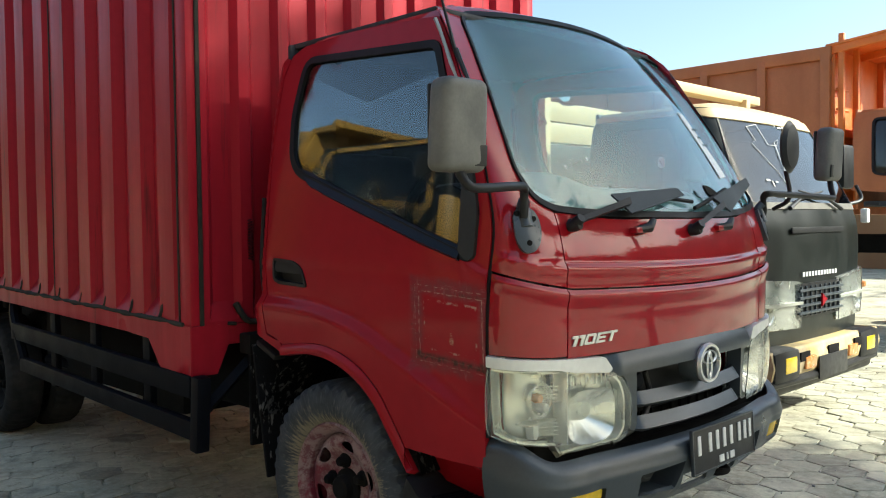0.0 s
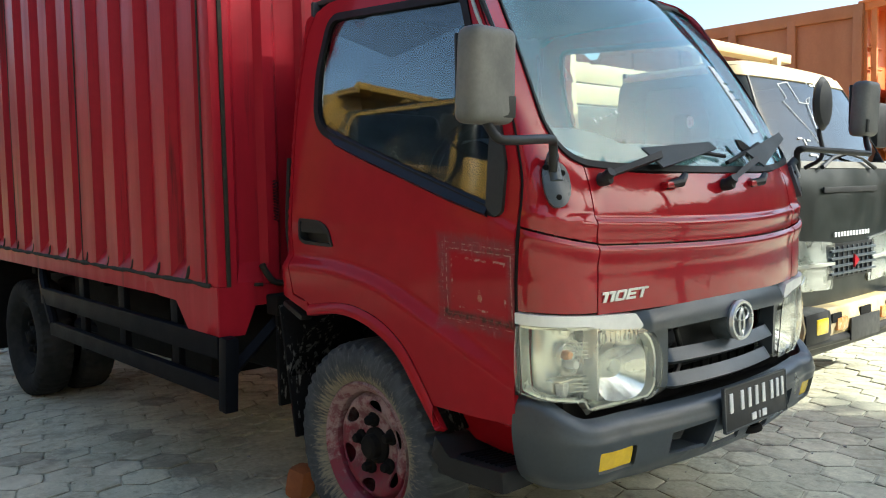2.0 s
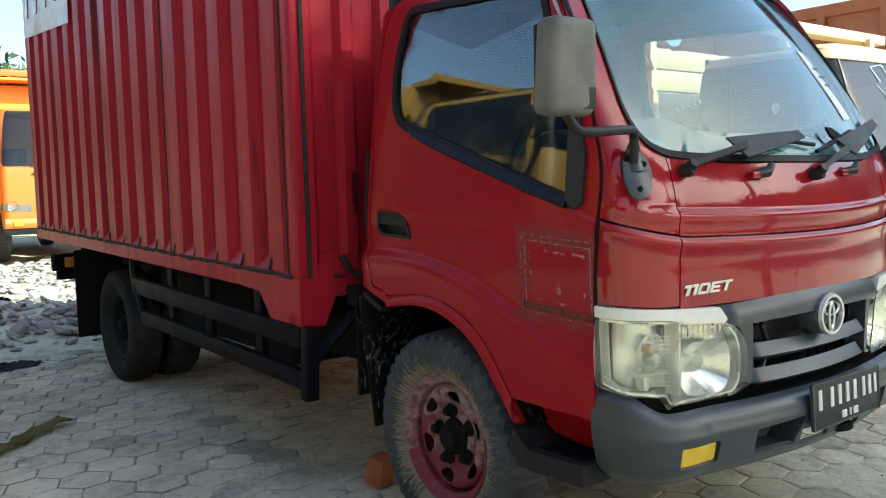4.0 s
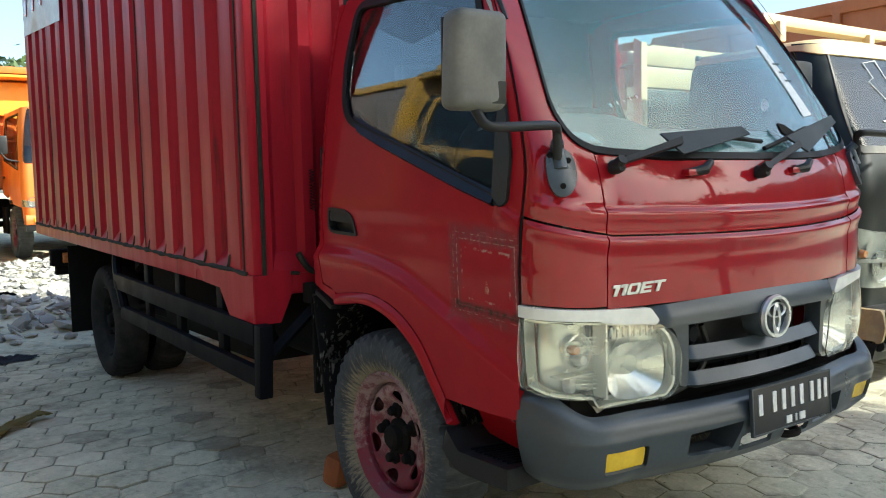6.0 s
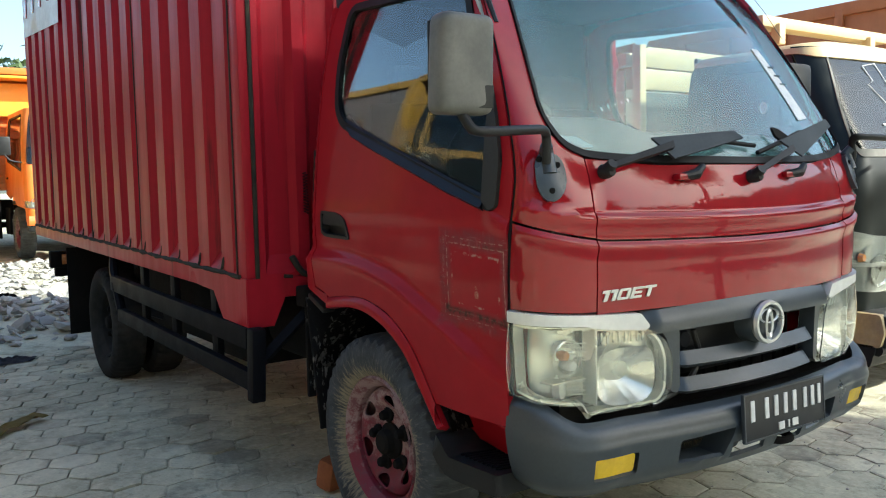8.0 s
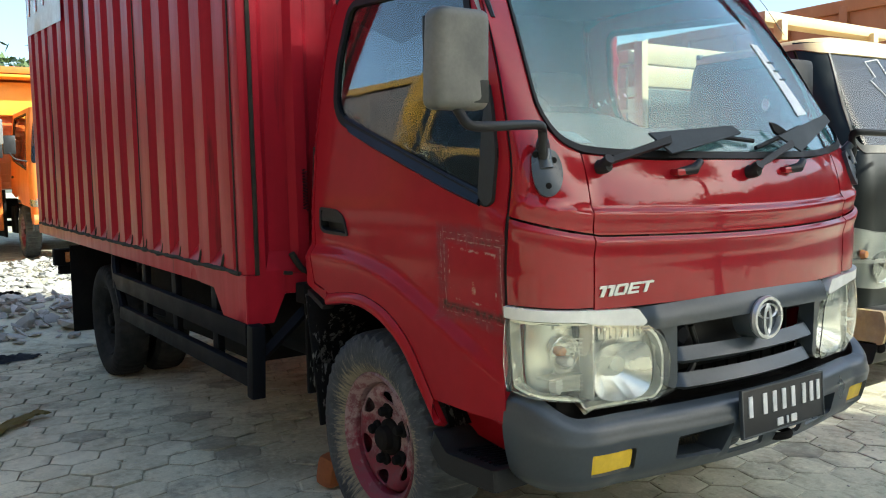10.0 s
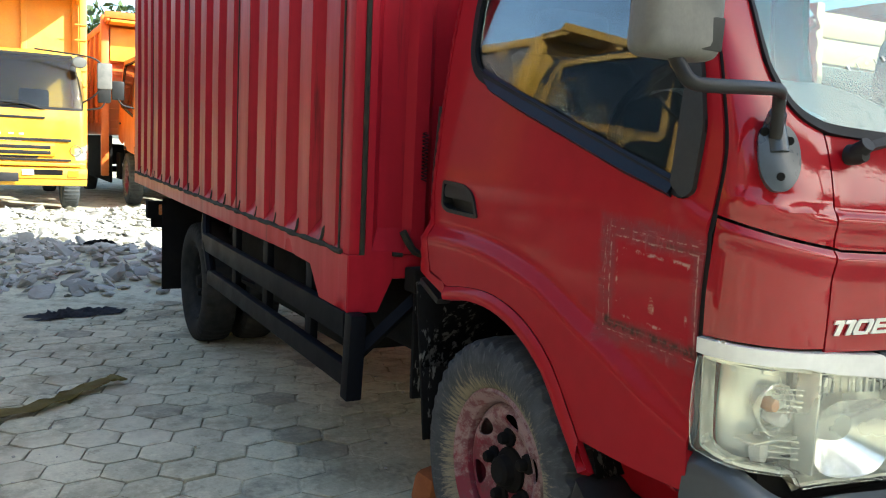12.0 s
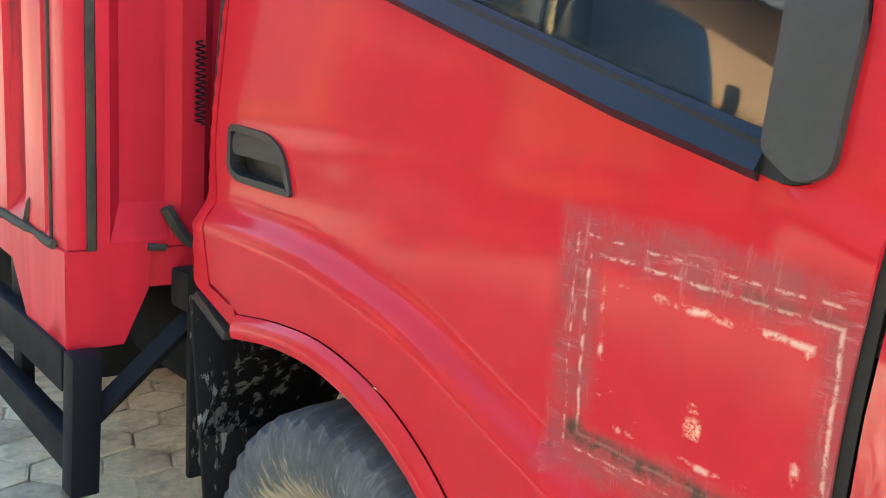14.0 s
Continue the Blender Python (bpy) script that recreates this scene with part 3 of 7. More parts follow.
def ground_height(x, y):
    n = noise.noise(Vector((x * 0.5, y * 0.5, 3.1))) * 0.6 + noise.noise(Vector((x * 1.9, y * 1.9, 7.7))) * 0.4
    fine = noise.noise(Vector((x * 4.7, y * 4.7, 1.3)))
    return -0.0070 + 0.015 * n + 0.008 * fine + heap(x, y)


def make_ground():
    bm = bmesh.new()
    xs = [-3000, -300, -60, -30] + list(np.arange(-16, 8.01, 0.1)) + [14, 30, 60, 300, 3000]
    ys = [-3000, -300, -60, -20, -8] + list(np.arange(-4, 10.01, 0.1)) + [16, 30, 60, 300, 3000]
    grid = [[bm.verts.new((x, y, ground_height(x, y) if -16 <= x <= 8 and -4 <= y <= 10 else -0.006)) for y in ys] for x in xs]
    for i in range(len(xs) - 1):
        for j in range(len(ys) - 1):
            bm.faces.new((grid[i][j], grid[i + 1][j], grid[i + 1][j + 1], grid[i][j + 1]))
    return tagged(part("ground", bm, sand_mat, None), "dusty sand yard floor between the pavers", "ground", kind="structure")


ground = make_ground()
# ---- red box truck: cab surface ----
ZT = [.50, .87, 1.00, 1.12, 1.25, 1.35, 1.55, 1.72, 1.86, 1.95]
cab_fx = table(ZT, [.99, 1.0, 1.003, .997, .968, .915, .80, .69, .58, .495])
cab_hw = table(ZT, [.785, .81, .815, .812, .80, .79, .765, .735, .705, .68])
cab_xs = table(ZT, [.79, .795, .80, .81, .815, .79, .715, .625, .54, .465])
cab_yc = table(ZT, [.60, .60, .60, .60, .60, .592, .567, .54, .512, .495])
REAR = -0.36
MID = (0.3, 0.0, 1.2)


def upper_line(a):
    return 1.132 + 0.012 * a * a if a < 1 else 1.144 + 0.050 * smoothstep(0.9, 2.3, a)


def lower_line(a):
    return 1.056 + 0.010 * a * a if a < 1 else 1.066 + 0.062 * smoothstep(0.75, 2.2, a) - 0.003


def ridge(z, a):
    """The two rounded ledges that run round the nose."""
    s = 0.0
    for zc, h, w in ((upper_line(a), 0.011, 0.018), (lower_line(a), 0.011, 0.016)):
        s += h * smoothstep(zc, zc - w, z) * (1 - smoothstep(zc - w, zc - 0.062, z))
    return s


def nose(u, z, out=0.0):
    """The cab's skin round its front: |u| to 1 the front, 1 to 2 the corner, 2 to 3 the side; u > 0 is the truck's right."""
    a, s = abs(u), (-1 if u > 0 else 1)
    fx, hw, xs, yc = cab_fx(z), cab_hw(z), cab_xs(z), cab_yc(z)
    bow = 0.08 - 0.01 * smoothstep(1.2, 1.5, z)
    dome = (ridge(z, a) if z < 1.21 else 0) * (1 - smoothstep(1.75, 2.0, a))
    if a <= 1:
        n = Vector((1, s * 0.25 * a, 0)).normalized()
        p = Vector((fx - bow * a * a, s * yc * a, z))
    elif a <= 2:
        t = (a - 1) * math.pi / 2
        rx, ry = fx - bow - xs, hw - yc
        n = Vector((ry * math.cos(t), s * (rx * math.sin(t) + 0.25 * ry * max(0.0, 1 - (a - 1) / 0.3)), 0)).normalized()
        p = Vector((xs + rx * math.cos(t), s * (yc + ry * math.sin(t)), z))
    else:
        n = Vector((0, s, 0))
        p = Vector((xs + (a - 2) * (REAR - xs), s * hw, z))
    return p + n * (out + dome)


crease_line = table([-.40, -.19, -.03, .116, .27, .385, .48, .57, .668, .79, .84], [1.005, 1.006, 1.0, .98, .942, .894, .854, .816, .772, .71, .685])


def flank(x, z, out=0.0, side=-1):
    """The cab's side over (x, z), with the swelling below the crease."""
    zc = crease_line(x)
    swell = 0.030 * (1 - smoothstep(zc - 0.046, zc + 0.004, z)) * (1 - 0.6 * smoothstep(0.6, 0.83, x))
    zl = 1.122 + (0.80 - x) * 0.42
    swell += 0.007 * smoothstep(0.68, 0.74, x) * smoothstep(zl, zl - 0.014, z) * (1 - smoothstep(zl - 0.014, zl - 0.09, z))
    tuck = 0.05 * smoothstep(-0.315, -0.37, x) ** 2
    return Vector((x, side * (cab_hw(z) + swell + out - tuck), z))


truck = empty("box_truck", "red cab-over box truck with corrugated cargo box, parked on pavers", "truck")

# ---- nose panels ----
hood_top = [(u, 1.262 + 0.02 * smoothstep(0.6, 1.05, abs(u))) for u in np.linspace(1.045, -1.045, 15)]


def rows_panel(us, rows, fn, thick=0.006):
    """A panel laid in rows: rows(u) gives the heights at u."""
    one = bmesh.new()
    grid = [[one.verts.new(fn(u, z)) for z in rows(u)] for u in us]
    for a, b in zip(grid, grid[1:]):
        for i in range(len(a) - 1):
            one.faces.new((a[i], b[i], b[i + 1], a[i + 1]))
    one.normal_update()
    if sum(f.normal.dot(f.calc_center_median() - Vector(MID)) for f in one.faces) < 0:
        bmesh.ops.reverse_faces(one, faces=one.faces)
    bmesh.ops.solidify(one, geom=one.faces[:], thickness=thick)
    return sharpen(one, 50)


def spread(z0, z1, n):
    return list(np.linspace(z0, z1, n))


def ledge_rows(zc):
    return [zc - .062, zc - .05, zc - .038, zc - .028, zc - .021, zc - .016, zc - .012, zc - .008, zc - .004]


wide = list(np.linspace(-1.045, 1.045, 45))
upper_rows = lambda u: [lower_line(abs(u)) + .003, lower_line(abs(u)) + .008] + ledge_rows(upper_line(abs(u)))[1:] + [upper_line(abs(u)) + d for d in (0, .004, .012, .03, .06, .09, .115)] + [1.262 + .02 * smoothstep(.6, 1.05, abs(u))]
lower_rows = lambda u: spread(.872 + .005 * (1 - u * u), .98, 8) + ledge_rows(lower_line(abs(u))) + [lower_line(abs(u)) - .002]
past = lambda u: u + .20 * smoothstep(.9, 1.33, u)   # on its left the glass runs farther round the corner
hood = part("hood_panel", rows_panel(wide, lower_rows, nose), red_paint, truck, "glossy red front panel")
part("cowl_panel", rows_panel(wide, upper_rows, nose), red_paint, truck, "glossy red panel below the windscreen")
for side in (1, -1):
    corner_rows = lambda u: spread(.880 + .014 * smoothstep(1.06, 1.9, u), .98, 8) + ledge_rows(lower_line(u)) + [lower_line(u) - .002]
    part("corner_panel", rows_panel(list(np.linspace(1.06, 1.98, 24)), corner_rows, lambda u, z, k=side: nose(u * k, z)), red_paint, truck, "glossy red corner panel")
    glass_edge = [(1.06, 1.285), (1.20, 1.305), (1.34, 1.345), (1.43, 1.42), (1.41, 1.6), (1.37, 1.75), (1.28, 1.885), (1.08, 1.952)]
    seam = [(1.99, z) for z in np.linspace(lower_line(1.99) + .004, 1.893, 16)]
    up = [(u, lower_line(u) + .004) for u in np.linspace(1.06, 1.9, 10)] + seam + [(1.7, 1.930)] + [(past(u) if side < 0 and u > 1.1 else u, z) for u, z in glass_edge[::-1]]
    part("corner_pillar", sheet(up, lambda u, z, k=side: nose(u * k, z), step=0.0125, inside=MID, ratio=0.3), red_paint, truck, "red corner and windscreen pillar")

half = [(0, 1.278), (.6, 1.283), (.95, 1.295), (1.2, 1.322), (1.33, 1.37), (1.40, 1.44), (1.38, 1.6), (1.335, 1.75), (1.24, 1.880), (1.08, 1.930), (.8, 1.948), (.4, 1.957)]
screen_line = [(u, z) for u, z in half] + [(-past(u), z) for u, z in [(0, 1.960)] + half[:0:-1]]
screen_line = [tuple(p) for p in curve_through(screen_line + [screen_line[0]], 4)][:-1]
windscreen = part("windscreen", sheet(screen_line, nose, step=0.045, inside=MID, ratio=0.66, thick=0.005), screen_glass, truck, "clear windscreen reflecting the sky")
windscreen.visible_shadow = False


def scaled_line(line, d, ratio):
    return [(u / ratio, z) for u, z in grown([(u * ratio, z) for u, z in line], d)]


seal_out = scaled_line(screen_line, 0.013, 0.58)
part("windscreen_seal", sheet(seal_out, lambda u, z: nose(u, z, 0.007), holes=[scaled_line(screen_line, -0.006, 0.58)], step=0.03, inside=MID, ratio=0.58, thick=0.016), rubber_seal, windscreen, "black rubber windscreen seal")

# ---- roof ----
def make_roof():
    bm = bmesh.new()
    us = list(np.linspace(-2.97, 2.97, 61))
    rings = []
    for r in (1.0, 0.985, 0.95, 0.88, 0.78, 0.6, 0.4, 0.2, 0.03):
        ring = []
        for u in us:
            a = abs(u)
            zb = 1.974 - 0.062 * smoothstep(0.85, 1.9, a) + 0.012 * smoothstep(2.2, 3.0, a)
            p = nose(u, zb if r < 1 else zb - 0.025)
            p.y *= 1 - 0.075 * smoothstep(2.70, 2.97, a)
            c = Vector((0.05, 0, 0))
            ring.append(bm.verts.new((c.x + (p.x - c.x) * r, p.y * r, zb + (2.022 - zb) * (1 - r ** 3) - (0.025 if r == 1 else 0.004 if r > .98 else 0))))
        rings.append(ring)
    for a, b in zip(rings, rings[1:]):
        for i in range(len(us)):
            j = (i + 1) % len(us)
            bm.faces.new((a[i], a[j], b[j], b[i]))
    bm.faces.new(rings[-1])
    bmesh.ops.recalc_face_normals(bm, faces=bm.faces)
    return sharpen(bm, 60)


roof = part("roof", make_roof(), red_paint, truck, "red cab roof")
back = block((0.03, 1.34, 1.02), (REAR + 0.02, 0, 1.37), 0.01)
part("cab_back_wall", back, red_paint, truck)
part("back_liner", block((0.02, 1.38, 1.06), (REAR + 0.05, 0, 1.40), 0.008), interior_dark, truck)
part("cab_floor", block((1.05, 1.44, 0.06), (0.18, 0, 0.90), 0.01), interior_dark, truck)
part("cab_back_lower", block((0.03, 1.30, 0.25), (REAR + 0.015, 0, 0.93), 0.01), chassis_black, truck)
part("firewall", block((0.03, 1.28, 0.42), (0.86, 0, 0.98), 0.01), interior_dark, truck)
for y in (-1, 1):
    part("cab_sill_liner", block((0.30, 0.03, 0.30), (0.62, y * 0.66, 0.70), 0.01), red_paint, truck)

# ---- doors ----
ridge_line = [(-.165, .836), (-.03, .853), (.10, .852), (.235, .815), (.343, .742), (.424, .632), (.458, .577)]
lip_line = [(-.158, .793), (-.03, .812), (.10, .809), (.224, .771), (.325, .703), (.402, .600), (.478, .495)]
window_line = rounded([(-.175, 1.455), (-.195, 1.65), (-.165, 1.845), (.515, 1.800), (.60, 1.60), (.742, 1.30), (.735, 1.158), (.60, 1.20)],
                      [.10, .05, .05, .03, .05, .03, .03, .2], 7)


def make_door(side):
    f = lambda x, z: flank(x, z, 0, side)
    door_rim = ([(cab_xs(z) - 0.012, z) for z in np.linspace(.572, 1.855, 26)] + [(.50, 1.890), (.30, 1.907), (.0, 1.913), (-.2, 1.906), (-.268, 1.88), (-.300, 1.80), (-.306, 1.5), (-.302, 1.1), (-.285, .98), (-.262, .868), (-.20, .852)]
                + [tuple(p)[:2] for p in curve_through([(x, z) for x, z in ridge_line], 4)])
    hole = grown(window_line, 0.016)
    cup = rounded([(-.252, 1.139), (-.250, 1.062), (-.215, 1.046), (-.042, 1.040), (-.073, 1.108), (-.125, 1.131)], [.015, .03, .03, .015, .03, .03], 5)
    door = part("door", sheet(door_rim, f, holes=[hole, grown(cup, -.008)], step=0.012 if side < 0 else 0.03, inside=MID, thick=0.02), door_paint if side < 0 else red_paint, truck,
                "red door with scraped square sticker mark" if side < 0 else "red door")
    tops, lows = curve_through(ridge_line, 6), curve_through(lip_line, 6)
    def lip(i, v):
        p = tops[i] * (1 - v) + lows[i] * v
        return flank(p.x, p.y, 0.002 + 0.016 * math.sin(min(v * 1.25, 1) * math.pi * .62) - .03 * smoothstep(.82, 1.0, v) ** 2, side)
    part("wheel_arch", rows_panel(range(len(tops)), lambda i: [.02, .1, .2, .32, .45, .58, .7, .8, .87, .93, .97, 1.0], lip, .02), side_red, door, "red wheel-arch lip")
    # black strip laid in the door gap in place of its shade
    seal = [(cab_xs(z) - .0125, z) for z in np.linspace(.66, 1.85, 14)] + [(cab_xs(z) - .001, z) for z in np.linspace(1.85, .66, 14)]
    part("door_seal", sheet(seal, lambda x, z: flank(x, z, -0.005, side), step=0.03, inside=MID, thick=0.004), rubber_seal, truck, "black strip standing in for the shade in the door gap")
    # rear corner of the cab beside the door
    strip = [(-.372, .872), (-.258, .832), (-.20, .812), (-.165, .80), (-.182, .846), (-.205, .846), (-.268, .862), (-.291, .98), (-.308, 1.1), (-.312, 1.5), (-.306, 1.80), (-.280, 1.868), (-.305, 1.876), (-.345, 1.855), (-.372, 1.80)]
    part("rear_corner", sheet(strip, f, step=0.02, inside=MID, thick=0.01), side_red, truck)
    ring = part("window_seal", sheet(grown(window_line, 0.015), lambda x, z: flank(x, z, 0.005, side), holes=[grown(window_line, -0.010)], step=0.03, inside=MID, thick=0.02), rubber_seal, door, "black window rubber")
    pane = part("window_pane", sheet(window_line, lambda x, z: flank(x, z, -0.006, side), step=0.06, inside=MID, thick=0.004), door_glass if side < 0 else clear_glass, door, "tinted side window")
    pane.visible_shadow = False
    if side < 0:
        # the mirrored roofs' dark reflection, put in as a sheet with their valley outline
        film = part("tint_film", sheet([(-.17, 1.47), (-.185, 1.80), (.20, 1.655), (.52, 1.715), (.60, 1.585), (.72, 1.30), (.70, 1.19), (.60, 1.22)], lambda x, z: flank(x, z, -0.016, side), step=0.08, inside=MID, thick=0.001), gable_glass, door, "darker sheet in the outline of gable roofs mirrored in the window")
        film.visible_shadow = False
    trim = rounded([(.690, 1.176), (.725, 1.150), (.752, 1.162), (.757, 1.29), (.727, 1.41), (.70, 1.48), (.690, 1.36)], [.01, .02, .03, .03, .03, .01, .03], 5)
    part("window_trim", sheet(trim, lambda x, z: flank(x, z, 0.012, side), step=0.02, inside=MID, thick=0.02), trim_grey, door, "grey plastic window corner trim")
    belt = [(-.125, 1.445), (-.05, 1.395), (.10, 1.343), (.37, 1.256), (.53, 1.204), (.690, 1.158), (.692, 1.190), (.54, 1.236), (.38, 1.288), (.11, 1.376), (-.04, 1.428), (-.115, 1.475)]
    part("belt_strip", sheet(belt, lambda x, z: flank(x, z, 0.015 - 0.55 * (z - 1.379 + 0.32 * x), side), step=0.02, inside=MID, thick=0.02), belt_rubber, door, "blue-black rubber strip under the window")
    # recessed grip
    handle = part("door_handle", sheet(cup, lambda x, z: flank(x, z, 0.006, side), holes=[grown(cup, -0.011)], step=0.015, inside=MID, thick=0.035), plastic_black, door, "black recessed door handle")
    part("handle_cup", sheet(grown(cup, -0.004), lambda x, z: flank(x, z, -0.026, side), step=0.03, inside=MID, thick=0.003), plastic_black, handle)
    grip = [(-.238, 1.128), (-.130, 1.121), (-.086, 1.103), (-.076, 1.084), (-.238, 1.090)]
    part("grip", sheet(rounded(grip, 0.014), lambda x, z: flank(x, z, 0.004 - 0.25 * abs(z - 1.105) ** 1.2, side), step=0.012, inside=MID, thick=0.008), plastic_black, handle)
    part("door_inner", sheet(grown(door_rim, -0.05), lambda x, z: flank(x, z, -0.05, side), holes=[grown(window_line, 0.05)], step=0.08, inside=MID, thick=0.02), interior_dark, door)
    part("sill_panel", sheet([(.44, .60), (.775, .60), (.79, .50), (.77, .43), (.50, .47), (.46, .50)], lambda x, z: Vector((x, side * (0.745 - 0.25 * (0.60 - z)), z)), step=0.05, inside=MID, thick=0.02), red_paint, truck, "recessed red sill above the step")
    return door


doors = [make_door(-1), make_door(1)]

# ---- steps ----
for side in (-1, 1):
    top = rounded([(.465, side * .85), (.765, side * .84), (.76, side * .62), (.50, side * .62)], [.05, .02, .02, .02])
    tread = part("cab_step", sheet(top, lambda x, y: Vector((x, y, .443 + .05 * smoothstep(.56, .49, x))), step=0.02, thick=0.06, inside=(.6, side * .72, 0)), plastic_black, truck, "black ribbed cab step")
    for i in range(9):
        part("tread_bar", block((0.010, 0.11, 0.006), (.575 + .02 * i, side * .755, .446), 0.002, (0, 0, side * 14)), black_steel, tread)
    part("step_side", block((.27, .02, .06), (.625, side * .83, .410), .008), plastic_black, tread)

# ---- headlights ----
lamp_line = rounded([(1.985, .856), (1.985, .675), (1.66, .651), (1.20, .634), (1.14, .606), (.70, .613), (.650, .642), (.650, .735), (.685, .785), (.76, .822), (1.19, .840)], [.02, .03, .1, .01, .02, .02, .03, .04, .03, .03, .1], 4)


def make_headlight(side):
    f = lambda out: (lambda u, z: nose(u * side, z, out + 0.012 * math.sin(min(max((z - .61) / .235, 0), 1) * math.pi)))
    lamp = part("headlight", sheet(lamp_line, f(-0.062), step=0.03, inside=MID, ratio=0.5, thick=0.01), lamp_shell, truck, "clouded square headlight with clear lens")
    lens = part("lens", sheet(lamp_line, f(0.012), step=0.02, inside=MID, ratio=0.5, thick=0.004), ribbed_lamp_lens, lamp, "clear ribbed lens")
    lens.visible_shadow = False
    part("lamp_rim", sheet(grown(lamp_line, 0.001), lambda u, z: nose(u * side, z, -0.006), holes=[scaled_line(lamp_line, -0.006, 0.5)], step=0.02, inside=MID, ratio=0.5, thick=0.035), lamp_shell, lamp)
    y = lambda v: -side * v
    # bowl of the main beam: a rounded opening that runs back to the bulb
    bowl = bmesh.new()
    rings = []
    for k in range(13):
        t = k / 12
        ring = []
        for i in range(48):
            a = 2 * math.pi * i / 48
            cy, cz = math.cos(a), math.sin(a)
            sq = (abs(cy) ** 3.2 + abs(cz) ** 3.2) ** (-1 / 3.2) * t + (1 - t)
            ring.append(bowl.verts.new((.944 - .082 * (1 - t ** 1.25) - .030 * t * max(cy, 0), y(.522 - .098 * t * -cy * sq), .700 + .078 * t * cz * sq)))
        rings.append(ring)
    for a, b in zip(rings[1:], rings[2:]):
        for i in range(48):
            bowl.faces.new((a[i], a[(i + 1) % 48], b[(i + 1) % 48], b[i]))
    bowl.faces.new(rings[1])
    for v in rings[0]:
        bowl.verts.remove(v)
    bmesh.ops.recalc_face_normals(bowl, faces=bowl.faces)
    part("reflector_bowl", bowl, reflector, lamp, "silver reflector bowl")
    part("bulb_shield", lathe([(0.0, .897), (.006, .895), (.008, .89), (.008, .86)], 20, "X", (-.012, y(.523), .702)), lamp_edge, lamp)
    part("signal_bowl", lathe([(0.0, -.030), (.022, -.026), (.040, -.008), (.048, .012), (.051, .012)], 36, "X", (.866, y(.683), .757)), reflector, lamp, "round silver signal bowl")
    for k in range(6):
        part("bowl_rib", lathe([(.022 + .005 * k, -.022 + .006 * k), (.024 + .005 * k, -.019 + .006 * k), (.026 + .005 * k, -.020 + .006 * k)], 30, "X", (.868, y(.683), .757)), lamp_shell, lamp)
    part("signal_bulb", lathe([(0.0, .036), (.012, .031), (.017, .014), (.014, -.01)], 24, "X", (.862, y(.680), .740)), bulb_white, lamp, "frosted signal bulb")
    part("signal_amber", lathe([(0.0, .034), (.011, .029), (.015, .014), (.011, .0)], 20, "X", (.860, y(.700), .768)), amber_lens, lamp, "amber bulb cap")
    part("side_bulb", lathe([(0.0, .03), (.013, .024), (.016, 0.0)], 20, "X", (.848, y(.700), .676), squash=1.9), bulb_white, lamp)
    part("divider", block((.05, .006, .20), (.905, y(.632), .735), .002), lamp_shell, lamp)
    part("divider_cross", block((.05, .12, .006), (.868, y(.695), .700), .002), lamp_shell, lamp)
    for i in range(9):
        part("reflector_rib", block((.004, .055, .003), (.896 - .003 * (i % 2), y(.675), .800 - .011 * i if i < 5 else .698 - .011 * (i - 5)), .001, (0, 0, -side * 38)), lamp_shell, lamp)
    for i in range(9):
        part("reflector_flute", block((.005, .008, .030), (.944 - .0045 * i, y(.470 + .018 * i), .805), .002), lamp_shell, lamp)
    strip = rounded([(1.985, .892), (1.985, .862), (1.2, .846), (.79, .819), (.765, .830), (.815, .867), (1.05, .8725), (1.5, .882)], [.004, .004, .05, .004, .01, .01, .02, .05], 3)
    part("headlight_brow", sheet(strip, lambda u, z: nose(u * side, z, 0.014), step=0.015, inside=MID, ratio=0.5, thick=0.03), brow_silver, truck, "silver trim above the headlight")


make_headlight(1)
make_headlight(-1)

# ---- grille ----
grille = part("grille", sheet(rounded([(.70, .872), (-.70, .872), (-.60, .83), (-.585, .64), (.585, .64), (.60, .83)], .01), lambda u, z: nose(u, z, -0.11), step=0.05, inside=MID, ratio=.66, thick=.01), chassis_black, truck, "grey plastic grille with two slats")


def bar(z0, z1, z0m, z1m, u1, out, tip, name, label="", wedge=0.0, deep=.05):
    line = [(u, z0 + (z0m - z0) * (1 - (u / u1) ** 2)) for u in np.linspace(-u1, u1, 17)] + [(u, z1 + (z1m - z1) * (1 - (u / u1) ** 2)) for u in np.linspace(u1, -u1, 17)]
    mid = lambda u: (z0 + z1) / 2 + ((z0m + z1m) / 2 - (z0 + z1) / 2) * (1 - (u / u1) ** 2)
    half_h = (z1 - z0) / 2
    part(name, sheet(line, lambda u, z: nose(u, z, out - tip * ((z - mid(u)) / half_h) ** 2 - wedge * (z - mid(u)) / half_h - .02 * smoothstep(.9 * u1, u1, abs(u))), step=0.012, inside=MID, ratio=.66, thick=deep), plastic_grey, grille, label)


bar(.806, .868, .818, .882, .785, .016, .005, "top_bar", "grey grille surround", .010)
bar(.708, .744, .706, .742, .60, .002, .001, "slat", "grey grille slat", .012, .03)
bar(.633, .669, .631, .667, .585, .002, .001, "slat", "grey grille slat", .012, .03)
for s in (1, -1):
    side_line = rounded([(s * .72, .822), (s * .60, .825), (s * .592, .80), (s * .585, .65), (s * .60, .632), (s * .638, .64), (s * .638, .74), (s * .668, .79)], .010)
    part("grille_side", sheet(side_line, lambda u, z: nose(u, z, .008), step=.02, inside=MID, ratio=.66, thick=.05), plastic_grey, grille)
part("fan_shroud", block((.02, .44, .16), (.905, -.14, .74), .02), plastic_black, grille)
